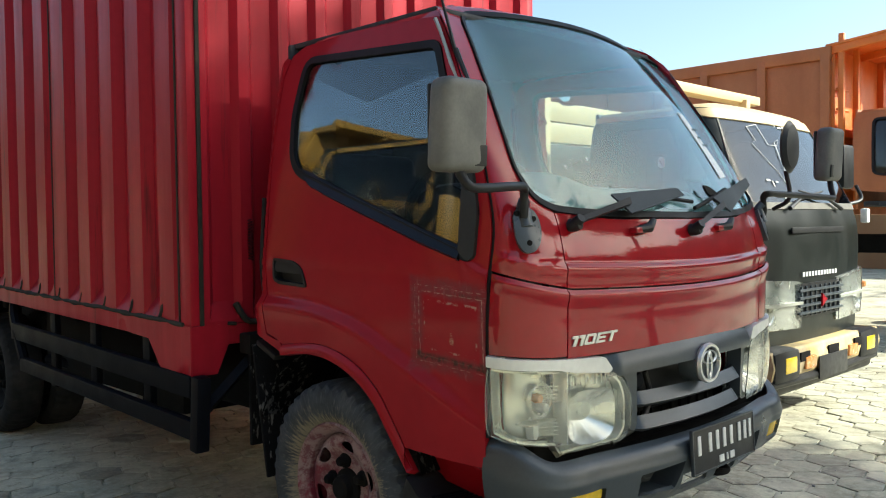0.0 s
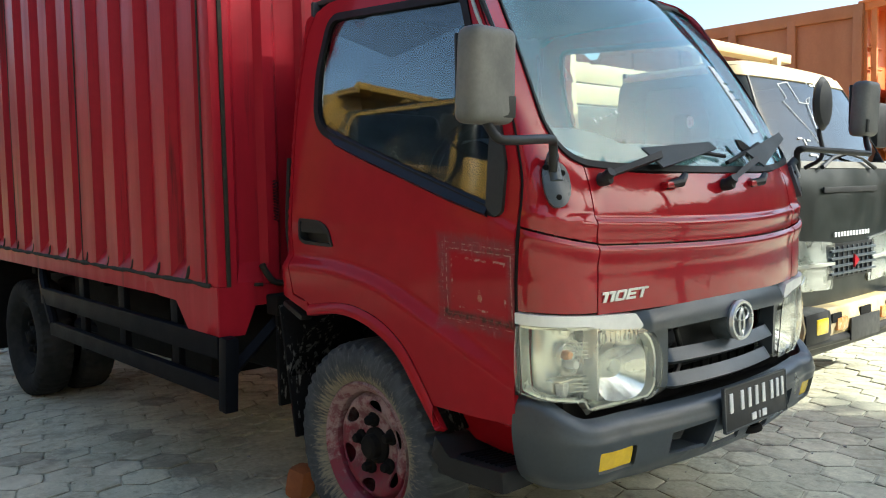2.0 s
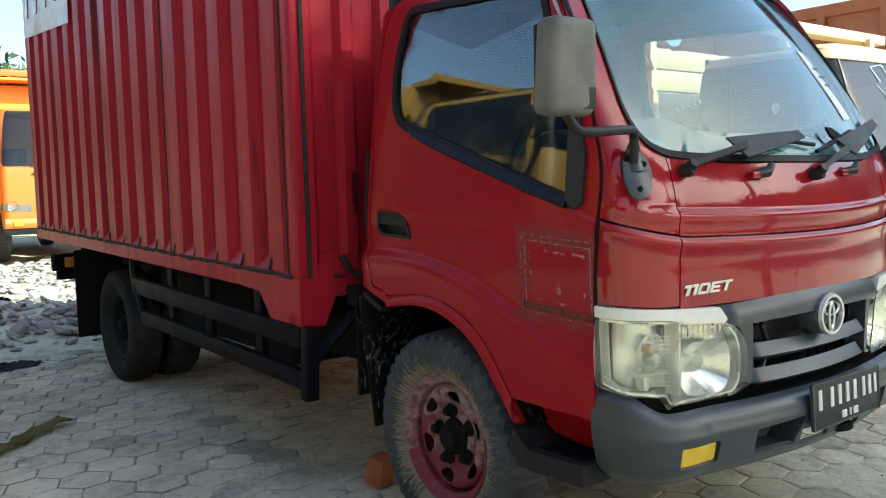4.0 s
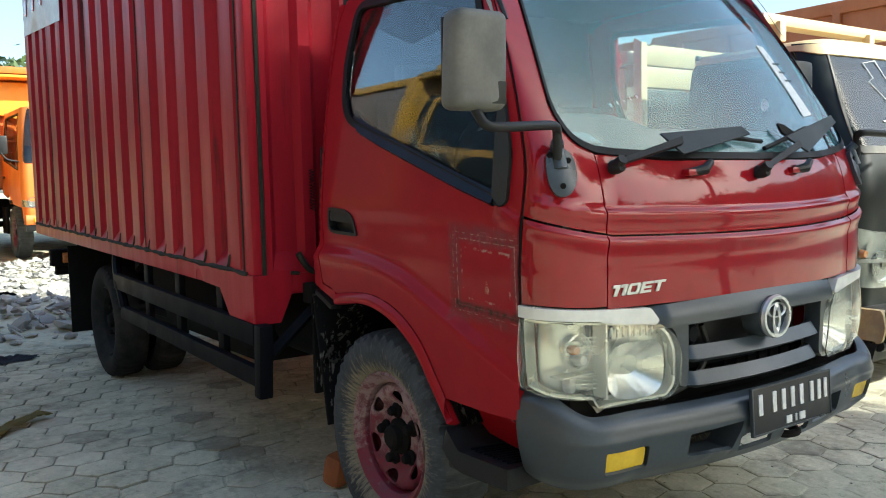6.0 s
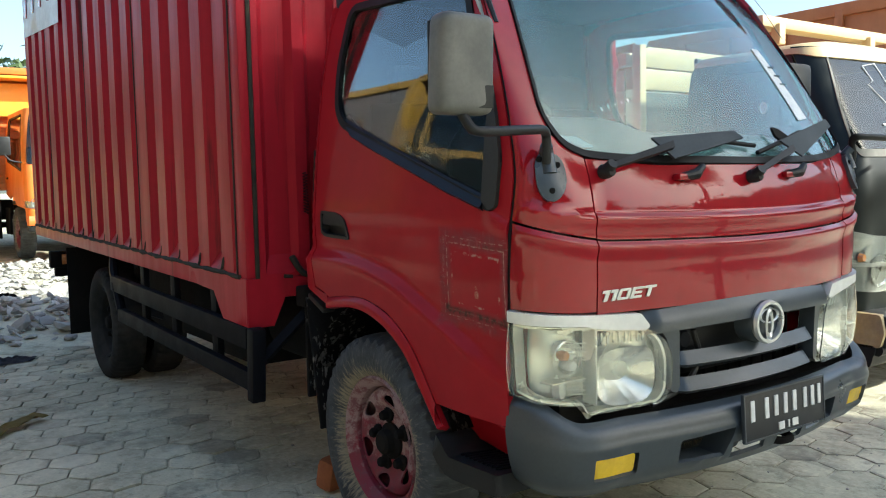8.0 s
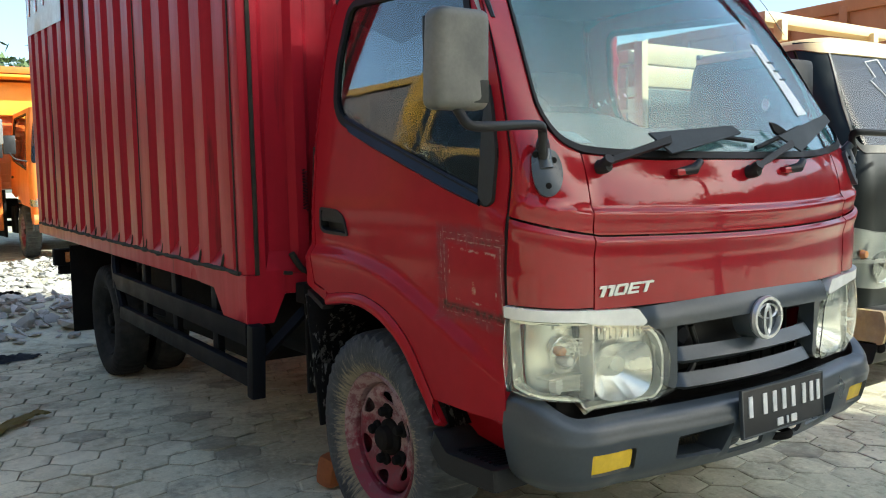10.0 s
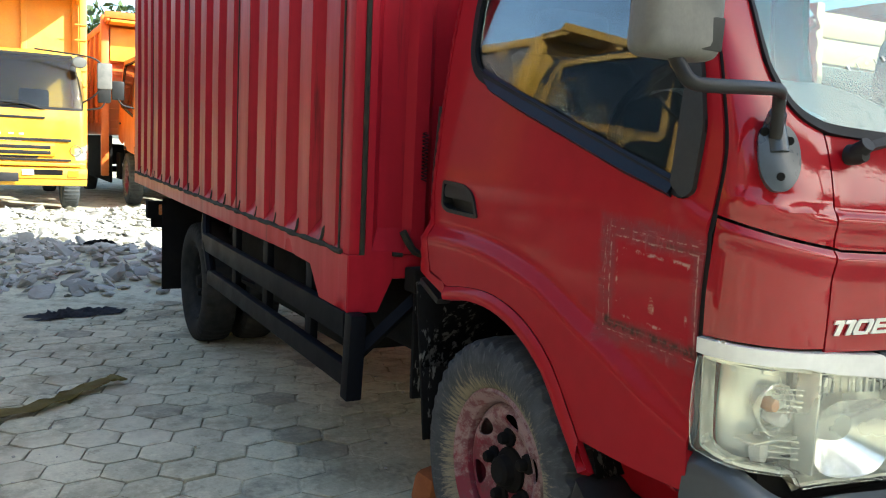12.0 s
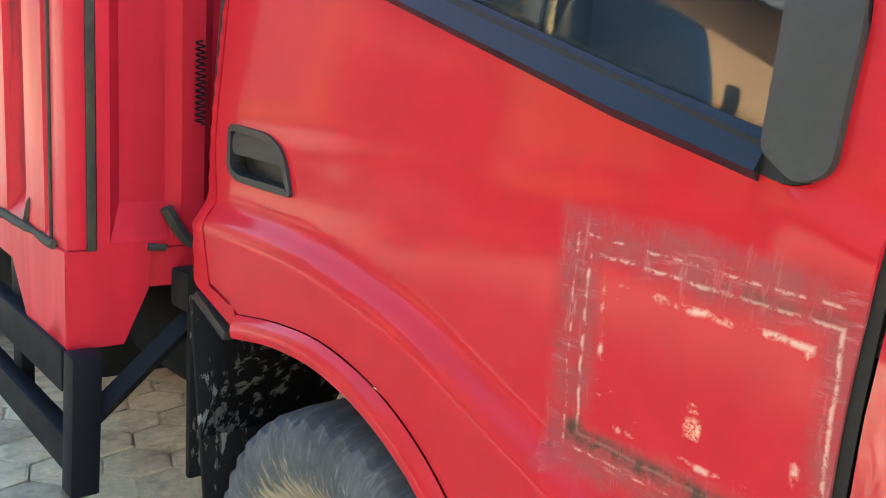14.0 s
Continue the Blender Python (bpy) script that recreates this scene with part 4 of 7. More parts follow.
part("horn", lathe([(0, .02), (.022, .018), (.040, .0), (.020, -.03)], 20, "X", (.935, -.30, .772)), black_steel, grille, "round black horn behind the slats")
part("grille_hose", tube(curve_through([(.93, -.42, .60), (.95, -.30, .64), (.94, -.22, .71), (.935, -.24, .79)], 5), .009, 8), trim_grey, grille, "grey hose behind the slats")
for i in range(11):
    part("radiator_fin", block((.01, .012, .22), (.895, -.32 + .064 * i, .74), .002), chassis_black, grille)
emblem = part("emblem", lathe([(.070, -.012), (.077, .0), (.073, .010), (.063, .010), (.060, .0), (.063, -.010), (.070, -.012)], 44, "X", (1.029, 0, .800), squash=.84), silver, grille, "round silver badge of plain shapes")
part("emblem_back", lathe([(0, .0), (.068, .0), (.074, -.012), (.078, -.06)], 32, "X", (1.023, 0, .800), squash=.84), plastic_grey, emblem)
oval = lathe([(.046, -.004), (.051, .002), (.046, .006), (.040, .002), (.046, -.004)], 32, "X", (1.031, 0, .819), squash=.45)
part("emblem_oval", oval, silver, emblem)
stem = lathe([(.016, -.004), (.021, .002), (.016, .006), (.011, .002), (.016, -.004)], 28, "X", (1.032, 0, .793), squash=2.4)
part("emblem_stem", stem, silver, emblem)
# slanted block letters that follow the curve of the panel, each a few bars (from, to, low, high) in letter heights
GLYPHS = {"1": (.62, [(.0, .30, .74, 1), (.26, .56, 0, 1)]), "0": (1.06, [(.0, .27, .12, .88), (.72, .99, .12, .88), (.08, .91, .0, .22), (.08, .91, .78, 1)]),
          "E": (.98, [(.0, .27, 0, 1), (.27, .92, 0, .21), (.27, .84, .40, .60), (.27, .92, .79, 1)]), "T": (.95, [(.0, .95, .78, 1), (.34, .62, 0, .78)])}
along_u, walked = [1.030], [0.0]
while walked[-1] < .24:
    along_u.append(along_u[-1] - .004)
    walked.append(walked[-1] + (nose(along_u[-1], .908) - nose(along_u[-2], .908)).length)
pen, tall = 0.0, .0295
for letter in "110ET":
    bm = bmesh.new()
    wide_by, bars = GLYPHS[letter]
    for s0, s1, h0, h1 in bars:
        one = bmesh.new()
        bmesh.ops.create_cube(one, size=1)
        bmesh.ops.bevel(one, geom=list(one.edges), offset=.06, segments=1, affect="EDGES")
        for v in one.verts:
            h = h0 + (h1 - h0) * (v.co.z + .5)
            along = (pen + s0 + (s1 - s0) * (v.co.x + .5) + .28 * h) * tall * 1.36
            v.co = nose(float(np.interp(along, walked, along_u)), .904 + h * tall + .04 * along, .003 - .004 * v.co.y)
        join(one, bm)
    pen += wide_by
    part("model_letter", bm, silver, hood, "silver model letter", smooth=False)

# ---- bumper ----
def bump(u, v):
    """u as on the nose; v up the face from 0.40, rolling back over the top past 0.64."""
    a, s = abs(u), (-1 if u > 0 else 1)
    roll = max(0, v - .625)
    z = v if roll == 0 else .625 + .035 * math.sin(min(roll / .05, math.pi / 2))
    back = -.035 * smoothstep(.44, .39, v) + .010 * math.sin(min(max((v - .42) / .2, 0), 1) * math.pi) - (0 if roll == 0 else .05 * (1 - math.cos(min(roll / .05, math.pi / 2))) + max(0, roll - .0785))
    back -= .15 * max(0, .565 - v)
    z -= .066 * smoothstep(.50, .64, v) * (1 - smoothstep(1.3, 1.95, a))
    fx, xs, yc, hw, bow = 1.052, .775, .57, .805, .062
    if a <= 1:
        p, n = Vector((fx - bow * a * a, s * yc * a, z)), Vector((1, s * .2 * a, 0)).normalized()
    elif a <= 2:
        t = (a - 1) * math.pi / 2
        rx, ry = fx - bow - xs, hw - yc
        c, q = math.cos(t) ** .8, math.sin(t) ** .8
        p, n = Vector((xs + rx * c, s * (yc + ry * q), z)), Vector((ry * math.cos(t), s * rx * math.sin(t), 0)).normalized()
    else:
        p, n = Vector((xs - (a - 2) * .1, s * hw, z)), Vector((0, s, 0))
    return p + n * back


holes = []
for s in (1, -1):
    holes.append(rounded([(s * .71, .520), (s * .71, .450), (s * .395, .440), (s * .345, .50), (s * .335, .532)], .012))
    holes.append(rounded([(s * .335, .48), (s * .335, .425), (s * .20, .428), (s * .06, .432), (s * .06, .478)], .008))
    holes.append(rounded([(s * 1.262, .508), (s * 1.262, .446), (s * .95, .446), (s * .95, .508)], .012))
bumper_line = [(2.05, .405), (2.05, .665)] + [(u, .70) for u in np.linspace(1.9, -1.9, 21)] + [(-2.05, .665), (-2.05, .405)] + [(u, .395) for u in np.linspace(-1.9, 1.9, 21)]
bumper = part("bumper", sheet(bumper_line, bump, holes=holes, step=.02, inside=(.2, 0, .5), ratio=.62, thick=.012), plastic_grey, truck, "dark grey plastic front bumper")
for s in (1, -1):
    for h, depth in ((holes[0], .09), (holes[2], .03)):
        ring = [(u * s, v) for u, v in h]
        bm = bmesh.new()
        a = [bm.verts.new(bump(u, v) - Vector((.004, 0, 0))) for u, v in ring]
        b = [bm.verts.new(bump(u * .985, .49 + (v - .49) * .9) - Vector((depth, 0, 0))) for u, v in ring]
        for i in range(len(a)):
            bm.faces.new((a[i], a[(i + 1) % len(a)], b[(i + 1) % len(b)], b[i]))
        part("bumper_recess", sharpen(bm), plastic_grey, bumper)
    fog = rounded([(s * 1.255, .503), (s * 1.255, .450), (s * .957, .450), (s * .957, .503)], .012)
    part("fog_lamp", sheet(fog, lambda u, v: bump(u, v) - Vector((.010, 0, 0)), step=.018, inside=(.2, 0, .5), ratio=.62, thick=.02), fog_yellow, bumper, "yellow fog lamp")
part("bumper_beam", block((.06, 1.2, .10), (.92, 0, .52), .01), chassis_black, bumper)
part("lower_beam", block((.07, 1.42, .13), (.835, 0, .585), .01), chassis_black, truck)
part("tow_hook", tube(curve_through([(.98, .12, .45), (1.03, .12, .44), (1.05, .08, .44), (1.03, .04, .44), (.98, .04, .45)], 5), .012), chassis_black, bumper)

# ---- number plate ----
plate = part("number_plate", block((.008, .43, .135), (0, 0, 0), .003), plate_black, bumper, "black number plate with white bars")
plate.matrix_basis = pose(1.066, .034, .545, 0, -3, 0)
for y0, w in ((-.178, .036), (-.105, .036), (-.055, .036), (-.005, .036), (.045, .036), (.105, .034), (.147, .034), (.185, .030)):
    b = part("plate_bar", block((.004, w * .55, .060), (.0055, y0, .018), .0015), plate_white, plate)
for y0, w in ((-.03, .03), (.01, .008), (.045, .03)):
    part("plate_bar", block((.004, w, .022), (.0055, y0, -.045), .001), plate_white, plate)
rimm = block((.012, .436, .006), (0, 0, .067), .002)
block((.012, .436, .006), (0, 0, -.067), .002, bm=rimm)
block((.012, .006, .135), (0, .216, 0), .002, bm=rimm)
block((.012, .006, .135), (0, -.216, 0), .002, bm=rimm)
part("plate_rim", rimm, plastic_grey, plate)

# ---- wipers and nozzles ----
def plate_of(corners, n, thick=.006):
    """A flat plate between corners."""
    bm = bmesh.new()
    top = [bm.verts.new(p) for p in corners]
    low = [bm.verts.new(Vector(p) - n * thick) for p in corners]
    bm.faces.new(top)
    bm.faces.new(low[::-1])
    k = len(top)
    for i in range(k):
        bm.faces.new((top[i], low[i], low[(i + 1) % k], top[(i + 1) % k]))
    bmesh.ops.recalc_face_normals(bm, faces=bm.faces)
    return sharpen(bm)


WN = Vector((.80, -.10, .58)).normalized()
WIPERS = [
    ((.912, -.572, 1.247), (.944, -.384, 1.300), [(.922, -.415, 1.330), (.944, -.083, 1.354), (.956, -.057, 1.332), (.962, -.300, 1.285), (.962, -.367, 1.273)], [(.925, -.36, 1.315), (.935, -.15, 1.328), (.950, .018, 1.317)]),
    ((.992, -.044, 1.226), (.977, .140, 1.291), [(.968, .108, 1.325), (.930, .415, 1.400), (.940, .43, 1.376), (.985, .20, 1.278)], [(.955, .025, 1.296), (.945, .14, 1.325), (.92, .30, 1.365)]),
]
for pivot, elbow, plate_corners, blade in WIPERS:
    a, e = Vector(pivot), Vector(elbow)
    wiper = part("wiper", lathe([(.0, .026), (.012, .024), (.018, .010), (.020, -.012)], 18, "X", a), plastic_black, truck, "black wiper with wide wind deflector")
    d = (e - a).normalized()
    s = d.cross(WN).normalized()
    lift = WN * .026
    arm = [a + s * .007 + lift, a - s * .008 + lift, e - s * .011 + lift * .8 + d * .03, e + s * .010 + lift * .8 + d * .02]
    part("wiper_arm", plate_of(arm, WN, .014), plastic_black, wiper, "tapered black wiper arm")
    part("arm_joint", tube([a + WN * .005, a + WN * .036], [.018, .014], 12), plastic_black, wiper)
    part("wind_deflector", plate_of([Vector(p) + WN * .012 for p in plate_corners], WN), deflector_slate, wiper, "flat slate-grey wind deflector")
    part("wiper_blade", tube(curve_through([Vector(p) for p in blade], 5), .007, 6), rubber_seal, wiper)
part("blade_fin", plate_of([(.918, .150, 1.377), (.930, .165, 1.372), (.950, .225, 1.335), (.945, .19, 1.322), (.930, .155, 1.350)], WN, .008), rubber_seal, truck, "dark end of the wiper blade")
for y0 in (-.283, .20):
    x0 = nose(abs(y0) / .60, 1.232).x
    nz = part("washer_nozzle", tube([(x0 + .005, y0 - .05, 1.228), (x0 + .02, y0, 1.236), (x0 + .012, y0 + .035, 1.258)], [.012, .015, .010], 10), plastic_black, truck, "black washer nozzle")
    part("nozzle_base", block((.03, .05, .02), (x0 + .006, y0 - .045, 1.229), .008), red_paint, nz)

# ---- mirrors ----
def make_mirror(side, shift, lift):
    m = lambda x, y, z: Vector((x, side * (y + shift * smoothstep(.78, 1.0, y)), z + lift * smoothstep(1.34, 1.42, z)))
    c = m(.930, 1.050, 1.493)
    bm = block((.072, .152, .226), (0, 0, 0), .030, segments=6)
    for v in bm.verts:
        v.co.y *= 1 - .25 * v.co.z
        v.co.x += .06 * v.co.z - .9 * v.co.y ** 2
    mir = part("mirror", bm, mirror_shell, truck, "weathered dark grey door mirror")
    mir.location = c
    part("mirror_back", block((.012, .136, .200), (-.036, 0, 0), .005), plastic_black, mir)
    part("mirror_glass", block((.004, .122, .184), (-.044, 0, 0), .001), chrome, mir)
    part("mirror_patch", block((.006, .050, .052), (.0265, -side * .040, -.072), .002, (0, 4, side * 4)), trim_grey, mir)
    hang = Vector(c)
    arm = curve_through([m(.925, 1.06, 1.40), m(.935, 1.05, 1.372), m(.95, 1.035, 1.345), m(.95, .98, 1.343), m(.925, .86, 1.350), m(.905, .785, 1.352), m(.885, .757, 1.338), m(.880, .752, 1.29), m(.877, .75, 1.27)], 6)
    part("mirror_arm", tube([p - hang for p in arm], .0120, 12), plastic_black, mir, "black bent tube arm")
    foot_line = [(1.485 + (.165 if math.sin(t) > 0 else .165 - .05 * math.sin(t) ** 2) * math.copysign(abs(math.cos(t)) ** .7, math.cos(t)), 1.248 + (.050 if math.sin(t) > 0 else .074) * math.copysign(abs(math.sin(t)) ** .8, math.sin(t))) for t in np.linspace(0, 2 * math.pi, 36, endpoint=False)]
    k = -side
    foot = part("mirror_bracket", sheet(foot_line, lambda u, z: nose(u * k, z, .018 - .06 * abs(u - 1.485) ** 1.5) - hang, step=.014, ratio=.3, inside=Vector(MID) - hang, thick=.025), plastic_grey, mir, "grey mirror foot with three bolts")
    for u, z in ((1.40, 1.266), (1.59, 1.281), (1.485, 1.201)):
        c, c2 = nose(u * k, z, .012), nose(u * k, z, .0195)
        part("bolt", tube([c - hang, c2 - hang], .008, 10), chassis_black, foot)
    part("bracket_post", tube([nose(1.485 * k, 1.243, .006) - hang, nose(1.485 * k, 1.297, .012) - hang, m(.878, .75, 1.315) - hang], [.022, .020, .016], 12), plastic_grey, foot)


make_mirror(-1, 0.0, 0.0)
make_mirror(1, 0.16, 0.035)
part("antenna", tube([(.60, -.725, 1.76), (.55, -.74, 1.95), (.43, -.80, 2.35)], [.006, .004, .003], 6), plastic_black, truck, "thin black antenna")
part("antenna_foot", tube([(.655, -.728, 1.66), (.60, -.725, 1.77)], .009, 8), plastic_black, truck)

# ---- cab interior ----
def prism(line, y0, y1, axis="Y", cut=5):
    bm = bmesh.new()
    ends = [[bm.verts.new((a, y, b)) for a, b in line] for y in (y0, y1)]
    n = len(line)
    for i in range(n):
        bm.faces.new((ends[0][i], ends[0][(i + 1) % n], ends[1][(i + 1) % n], ends[1][i]))
    bm.faces.new(ends[0][::-1])
    bm.faces.new(ends[1])
    bmesh.ops.recalc_face_normals(bm, faces=bm.faces)
    return sharpen(bm)


def screen_foot(y):
    """x of the windscreen's foot over y."""
    us = np.linspace(0, 1.9, 60)
    return float(np.interp(abs(y), [abs(nose(u, 1.27).y) for u in us], [nose(u, 1.27).x for u in us]))


def dash_top(x, y):
    hump = .042 * smoothstep(-.56, -.46, y) * (1 - smoothstep(-.22, .02, y))
    k = min(max((screen_foot(y) - .05 - x) / (screen_foot(y) - .05 - .56), 0), 1)
    return 1.245 + (.135 + hump) * k ** .8


def make_dash():
    bm, rows = bmesh.new(), []
    for y in np.linspace(-.68, .68, 35):
        f = screen_foot(y) - .05
        pts = [(f - .01, 1.0), (f, 1.19)] + [(f + (.54 - f) * k, dash_top(f + (.54 - f) * k, y)) for k in np.linspace(0, 1, 9)] + [(.47, dash_top(.54, y) - .004), (.42, dash_top(.54, y) - .05), (.39, 1.05), (.45, .95)]
        rows.append([bm.verts.new((px, y, pz)) for px, pz in pts])
    for a, b in zip(rows, rows[1:]):
        for q in range(len(a)):
            bm.faces.new((a[q], a[(q + 1) % len(a)], b[(q + 1) % len(a)], b[q]))
    bm.faces.new(rows[0][::-1])
    bm.faces.new(rows[-1])
    bmesh.ops.recalc_face_normals(bm, faces=bm.faces)
    return sharpen(bm, 50)


dashboard = part("dashboard", make_dash(), interior_grey, truck, "dusty pale grey dashboard")
part("instrument_panel", block((.05, 1.30, .34), (.385, 0, 1.17), .02), interior_dark, dashboard, "black instrument panel")
part("dash_end", prism(rounded([(.40, 1.0), (.40, 1.35), (.54, 1.375), (.76, 1.27), (.76, 1.0)], .02), -.697, -.683), interior_dark, dashboard)
for px, py, w, d, turn, mat, label in ((.74, -.50, .07, .17, 24, paper_blue, "pale blue papers on the dashboard"), (.79, .22, .08, .17, -8, plate_white, "white papers on the dashboard"), (.72, .46, .07, .10, -30, plate_white, "")):
    part("dash_papers", block((w, d, .005), (px, py, dash_top(px, py) + .012), .001, (0, 27, turn)), mat, truck, label)
wheel_ring = bmesh.new()
tube([(0.19 * math.cos(a), 0.19 * math.sin(a), 0) for a in np.linspace(0, 2 * math.pi, 41)], .017, 8, bm=wheel_ring, cap=False)
for a in (90, 210, 330):
    tube([(.19 * math.cos(radians(a)), .19 * math.sin(radians(a)), 0), (.0, 0, -.03)], .012, 8, bm=wheel_ring)
lathe([(0, .0), (.05, -.005), (.06, -.03), (.03, -.06)], 20, "Z", bm=wheel_ring)
sw = part("steering_wheel", wheel_ring, interior_dark, truck, "dark steering wheel")
sw.matrix_basis = pose(.235, -.37, 1.355, 0, -46, 0)
part("steering_column", tube([(.25, -.37, 1.335), (.44, -.37, 1.13)], [.028, .035], 12), interior_dark, truck)
part("column_stalk", tube([(.29, -.38, 1.30), (.31, -.50, 1.31), (.30, -.56, 1.315)], .009, 8), interior_dark, truck)
for y0, tall in ((-.36, 1), (.40, 0)):
    cushion = part("seat", block((.46, .50, .14), (.02, y0, 1.0), .05, segments=4), seat_cloth, truck, "dark cloth seat with high backrest")
    part("backrest", block((.12, .46, .50), (-.22, y0, 1.28), .05, (0, -10, 0), segments=4), seat_cloth, cushion)
    part("headrest", block((.09, .26 if tall else .30, .15), (-.265, y0, 1.60), .04, (0, -8, 0), segments=4), seat_cloth, cushion)
edge_strip = [(-.79, 1.665), (-.89, 1.665), (-.99, 1.42), (-.83, 1.41)]
strip = part("edge_sticker", sheet(edge_strip, lambda u, z: nose(u, z, .0035), step=.04, ratio=.66, inside=MID, thick=.002), white_paint, windscreen, "white sticker strip along the windscreen's edge")
for i in range(3):
    part("sticker_bar", block((.002, .045, .006), tuple(nose(-.875 - .012 * i, 1.60 - .030 * i, .006)), .0005, (0, -28, -8)), deflector_slate, strip)
for i in range(5):
    part("pen_stroke", block((.002, .0025 if i % 2 else .007, .011 if i != 2 else .0025), tuple(nose(.85 - .042 * i, 1.419 + .007 * i, .001)), .0005, (14, -26, 0)), white_paint, windscreen)
part("headliner", block((.80, 1.34, .02), (.06, 0, 1.925), .008), interior_dark, truck)
for side in (-1, 1):
    part("pillar_trim", sheet([(1.43, 1.32), (1.97, 1.32), (1.97, 1.88), (1.41, 1.88)], lambda u, z: nose(u * side, z, -.022), step=.03, ratio=.3, inside=MID, thick=.008), interior_grey, truck, "pale grey pillar trim")
    part("roof_side_liner", sheet([(-.34, 1.855), (.44, 1.845), (.42, 1.94), (-.34, 1.94)], lambda x, z: flank(x, z, -.035, side), step=.08, inside=MID, thick=.01), interior_dark, truck)
    part("rear_quarter_liner", sheet([(-.35, .95), (-.235, .95), (-.245, 1.86), (-.35, 1.90)], lambda x, z: flank(x, z, -.04, side), step=.08, inside=MID, thick=.01), interior_dark, truck)
# ---- wheels ----
def tyre_mesh(R=.385, w=.20, lugs=44):
    """Tyre about the y axis, outer face towards -y, with lugs on its shoulders."""
    prof = [(.228, .0), (.230, -.060), (.245, -.080), (.275, -.098), (.315, -.104), (.350, -.098), (.372, -.088), (R - .004, -.070), (R, -.03), (R, .03), (R - .004, .070), (.372, .088), (.315, .104), (.245, .080), (.230, .060), (.228, .0)]
    prof = [(r, a * w / .2) for r, a in prof]
    bm = lathe(prof, 4 * lugs, "Y")
    for v in bm.verts:
        r = math.hypot(v.co.x, v.co.z)
        k = round(math.atan2(v.co.z, v.co.x) / (math.pi / (2 * lugs)))
        if r > R - .02 and abs(v.co.y) > .04 * w / .2 and k % 4 < 2:
            f = (r - .014) / r
            v.co.x, v.co.z = v.co.x * f, v.co.z * f
    return bm


def rim_disc():
    """Dished steel disc with six oval holes, seen from -y."""
    outline = [(.205 * math.cos(a), .205 * math.sin(a)) for a in np.linspace(0, 2 * math.pi, 48, endpoint=False)]
    hand = []
    for k in range(6):
        a0 = k * math.pi / 3 + .35
        c = (.150 * math.cos(a0), .150 * math.sin(a0))
        hand.append([(c[0] + .024 * math.cos(t) * math.cos(a0) - .037 * math.sin(t) * math.sin(a0), c[1] + .024 * math.cos(t) * math.sin(a0) + .037 * math.sin(t) * math.cos(a0)) for t in np.linspace(0, 2 * math.pi, 16, endpoint=False)])
    dish = table([0, .08, .105, .13, .165, .19, .205], [-.022, -.022, -.020, -.036, -.050, -.034, .0])
    return sheet(outline, lambda a, b: Vector((a, dish(math.hypot(a, b)) + .002, b)), holes=hand, step=.016, thick=.006, inside=(0, 1, 0))


def shrunk(bm, k=.952):
    bmesh.ops.scale(bm, vec=(k, 1, k), verts=bm.verts)
    return bm


def make_wheel(parent, name="wheel", label="", w=.20, outset=True, rim=None, rubber=None):
    rim = rim or rim_mat
    ob = part(name, shrunk(tyre_mesh(w=w)), rubber or tyre_mat, parent, label)
    part("rim_flange", shrunk(lathe([(.196, .03), (.205, .02), (.205, -.035), (.222, -.055), (.236, -.066), (.239, -.074), (.232, -.080), (.220, -.072), (.200, -.050), (.192, .0), (.196, .03)], 56, "Y")), rim, ob, "worn steel rim flange")
    disc = part("rim_disc", shrunk(rim_disc()), rim, ob, "worn wheel disc with oval holes")
    if not outset:
        disc.location.y = .04
    part("brake_drum", lathe([(0, .020), (.170, .020), (.176, .026), (.176, .11), (.0, .11)], 40, "Y"), chassis_black, ob, "dark brake drum behind the disc")
    part("hub_cap", lathe([(0, -.072), (.030, -.070), (.040, -.062), (.044, -.04), (.062, -.03), (.064, .0)], 28, "Y"), chassis_black, ob, "greasy black hub")
    for k in range(5):
        a = k * 2 * math.pi / 5 + .5
        nut = lathe([(0, -.056), (.013, -.055), (.017, -.048), (.018, -.034), (.027, -.028), (.028, -.01)], 10, "Y", (.088 * math.cos(a), .0, .088 * math.sin(a)))
        part("wheel_nut", nut, chassis_black, ob)
    return ob


front_r = make_wheel(truck, "front_wheel", "muddy front tyre on a worn red rim")
front_r.location = (.085, -.725, .362)
front_l = copy_thing(front_r, pose(.085, .725, .362, 0, 40, 180))
rear = make_wheel(truck, "rear_wheel", "dusty black dual rear tyre", outset=False, rim=worn_tyre, rubber=worn_tyre)
rear.location = (-3.30, -.775, .364)
copy_thing(rear, pose(-3.30, -.52, .364, 0, 25, 180))
copy_thing(rear, pose(-3.30, .86, .364, 0, 70, 180))
copy_thing(rear, pose(-3.30, .64, .364, 0, 10, 0))

# ---- chassis ----
for y in (-.36, .36):
    part("chassis_rail", block((5.6, .06, .20), (-2.1, y, .66), .01), chassis_black, truck)
for x in (-.5, -1.3, -2.2, -3.3, -4.3):
    part("cross_member", block((.08, 1.7, .08), (x, .06, .80), .01), chassis_black, truck)
part("front_axle", tube([(.06, -.62, .36), (.06, .62, .36)], .045, 10), chassis_black, truck)
part("rear_axle", tube([(-3.3, -.7, .375), (-3.3, .8, .375)], .07, 12), chassis_black, truck)
part("differential", lathe([(0, -.17), (.10, -.14), (.17, 0), (.10, .14), (0, .17)], 20, "X", (-3.3, .05, .38)), chassis_black, truck)
part("prop_shaft", tube([(-.3, .05, .52), (-3.2, .05, .42)], .04, 10), chassis_black, truck)
part("fuel_tank", block((.62, .34, .32), (-1.55, .62, .52), .05), chassis_black, truck)
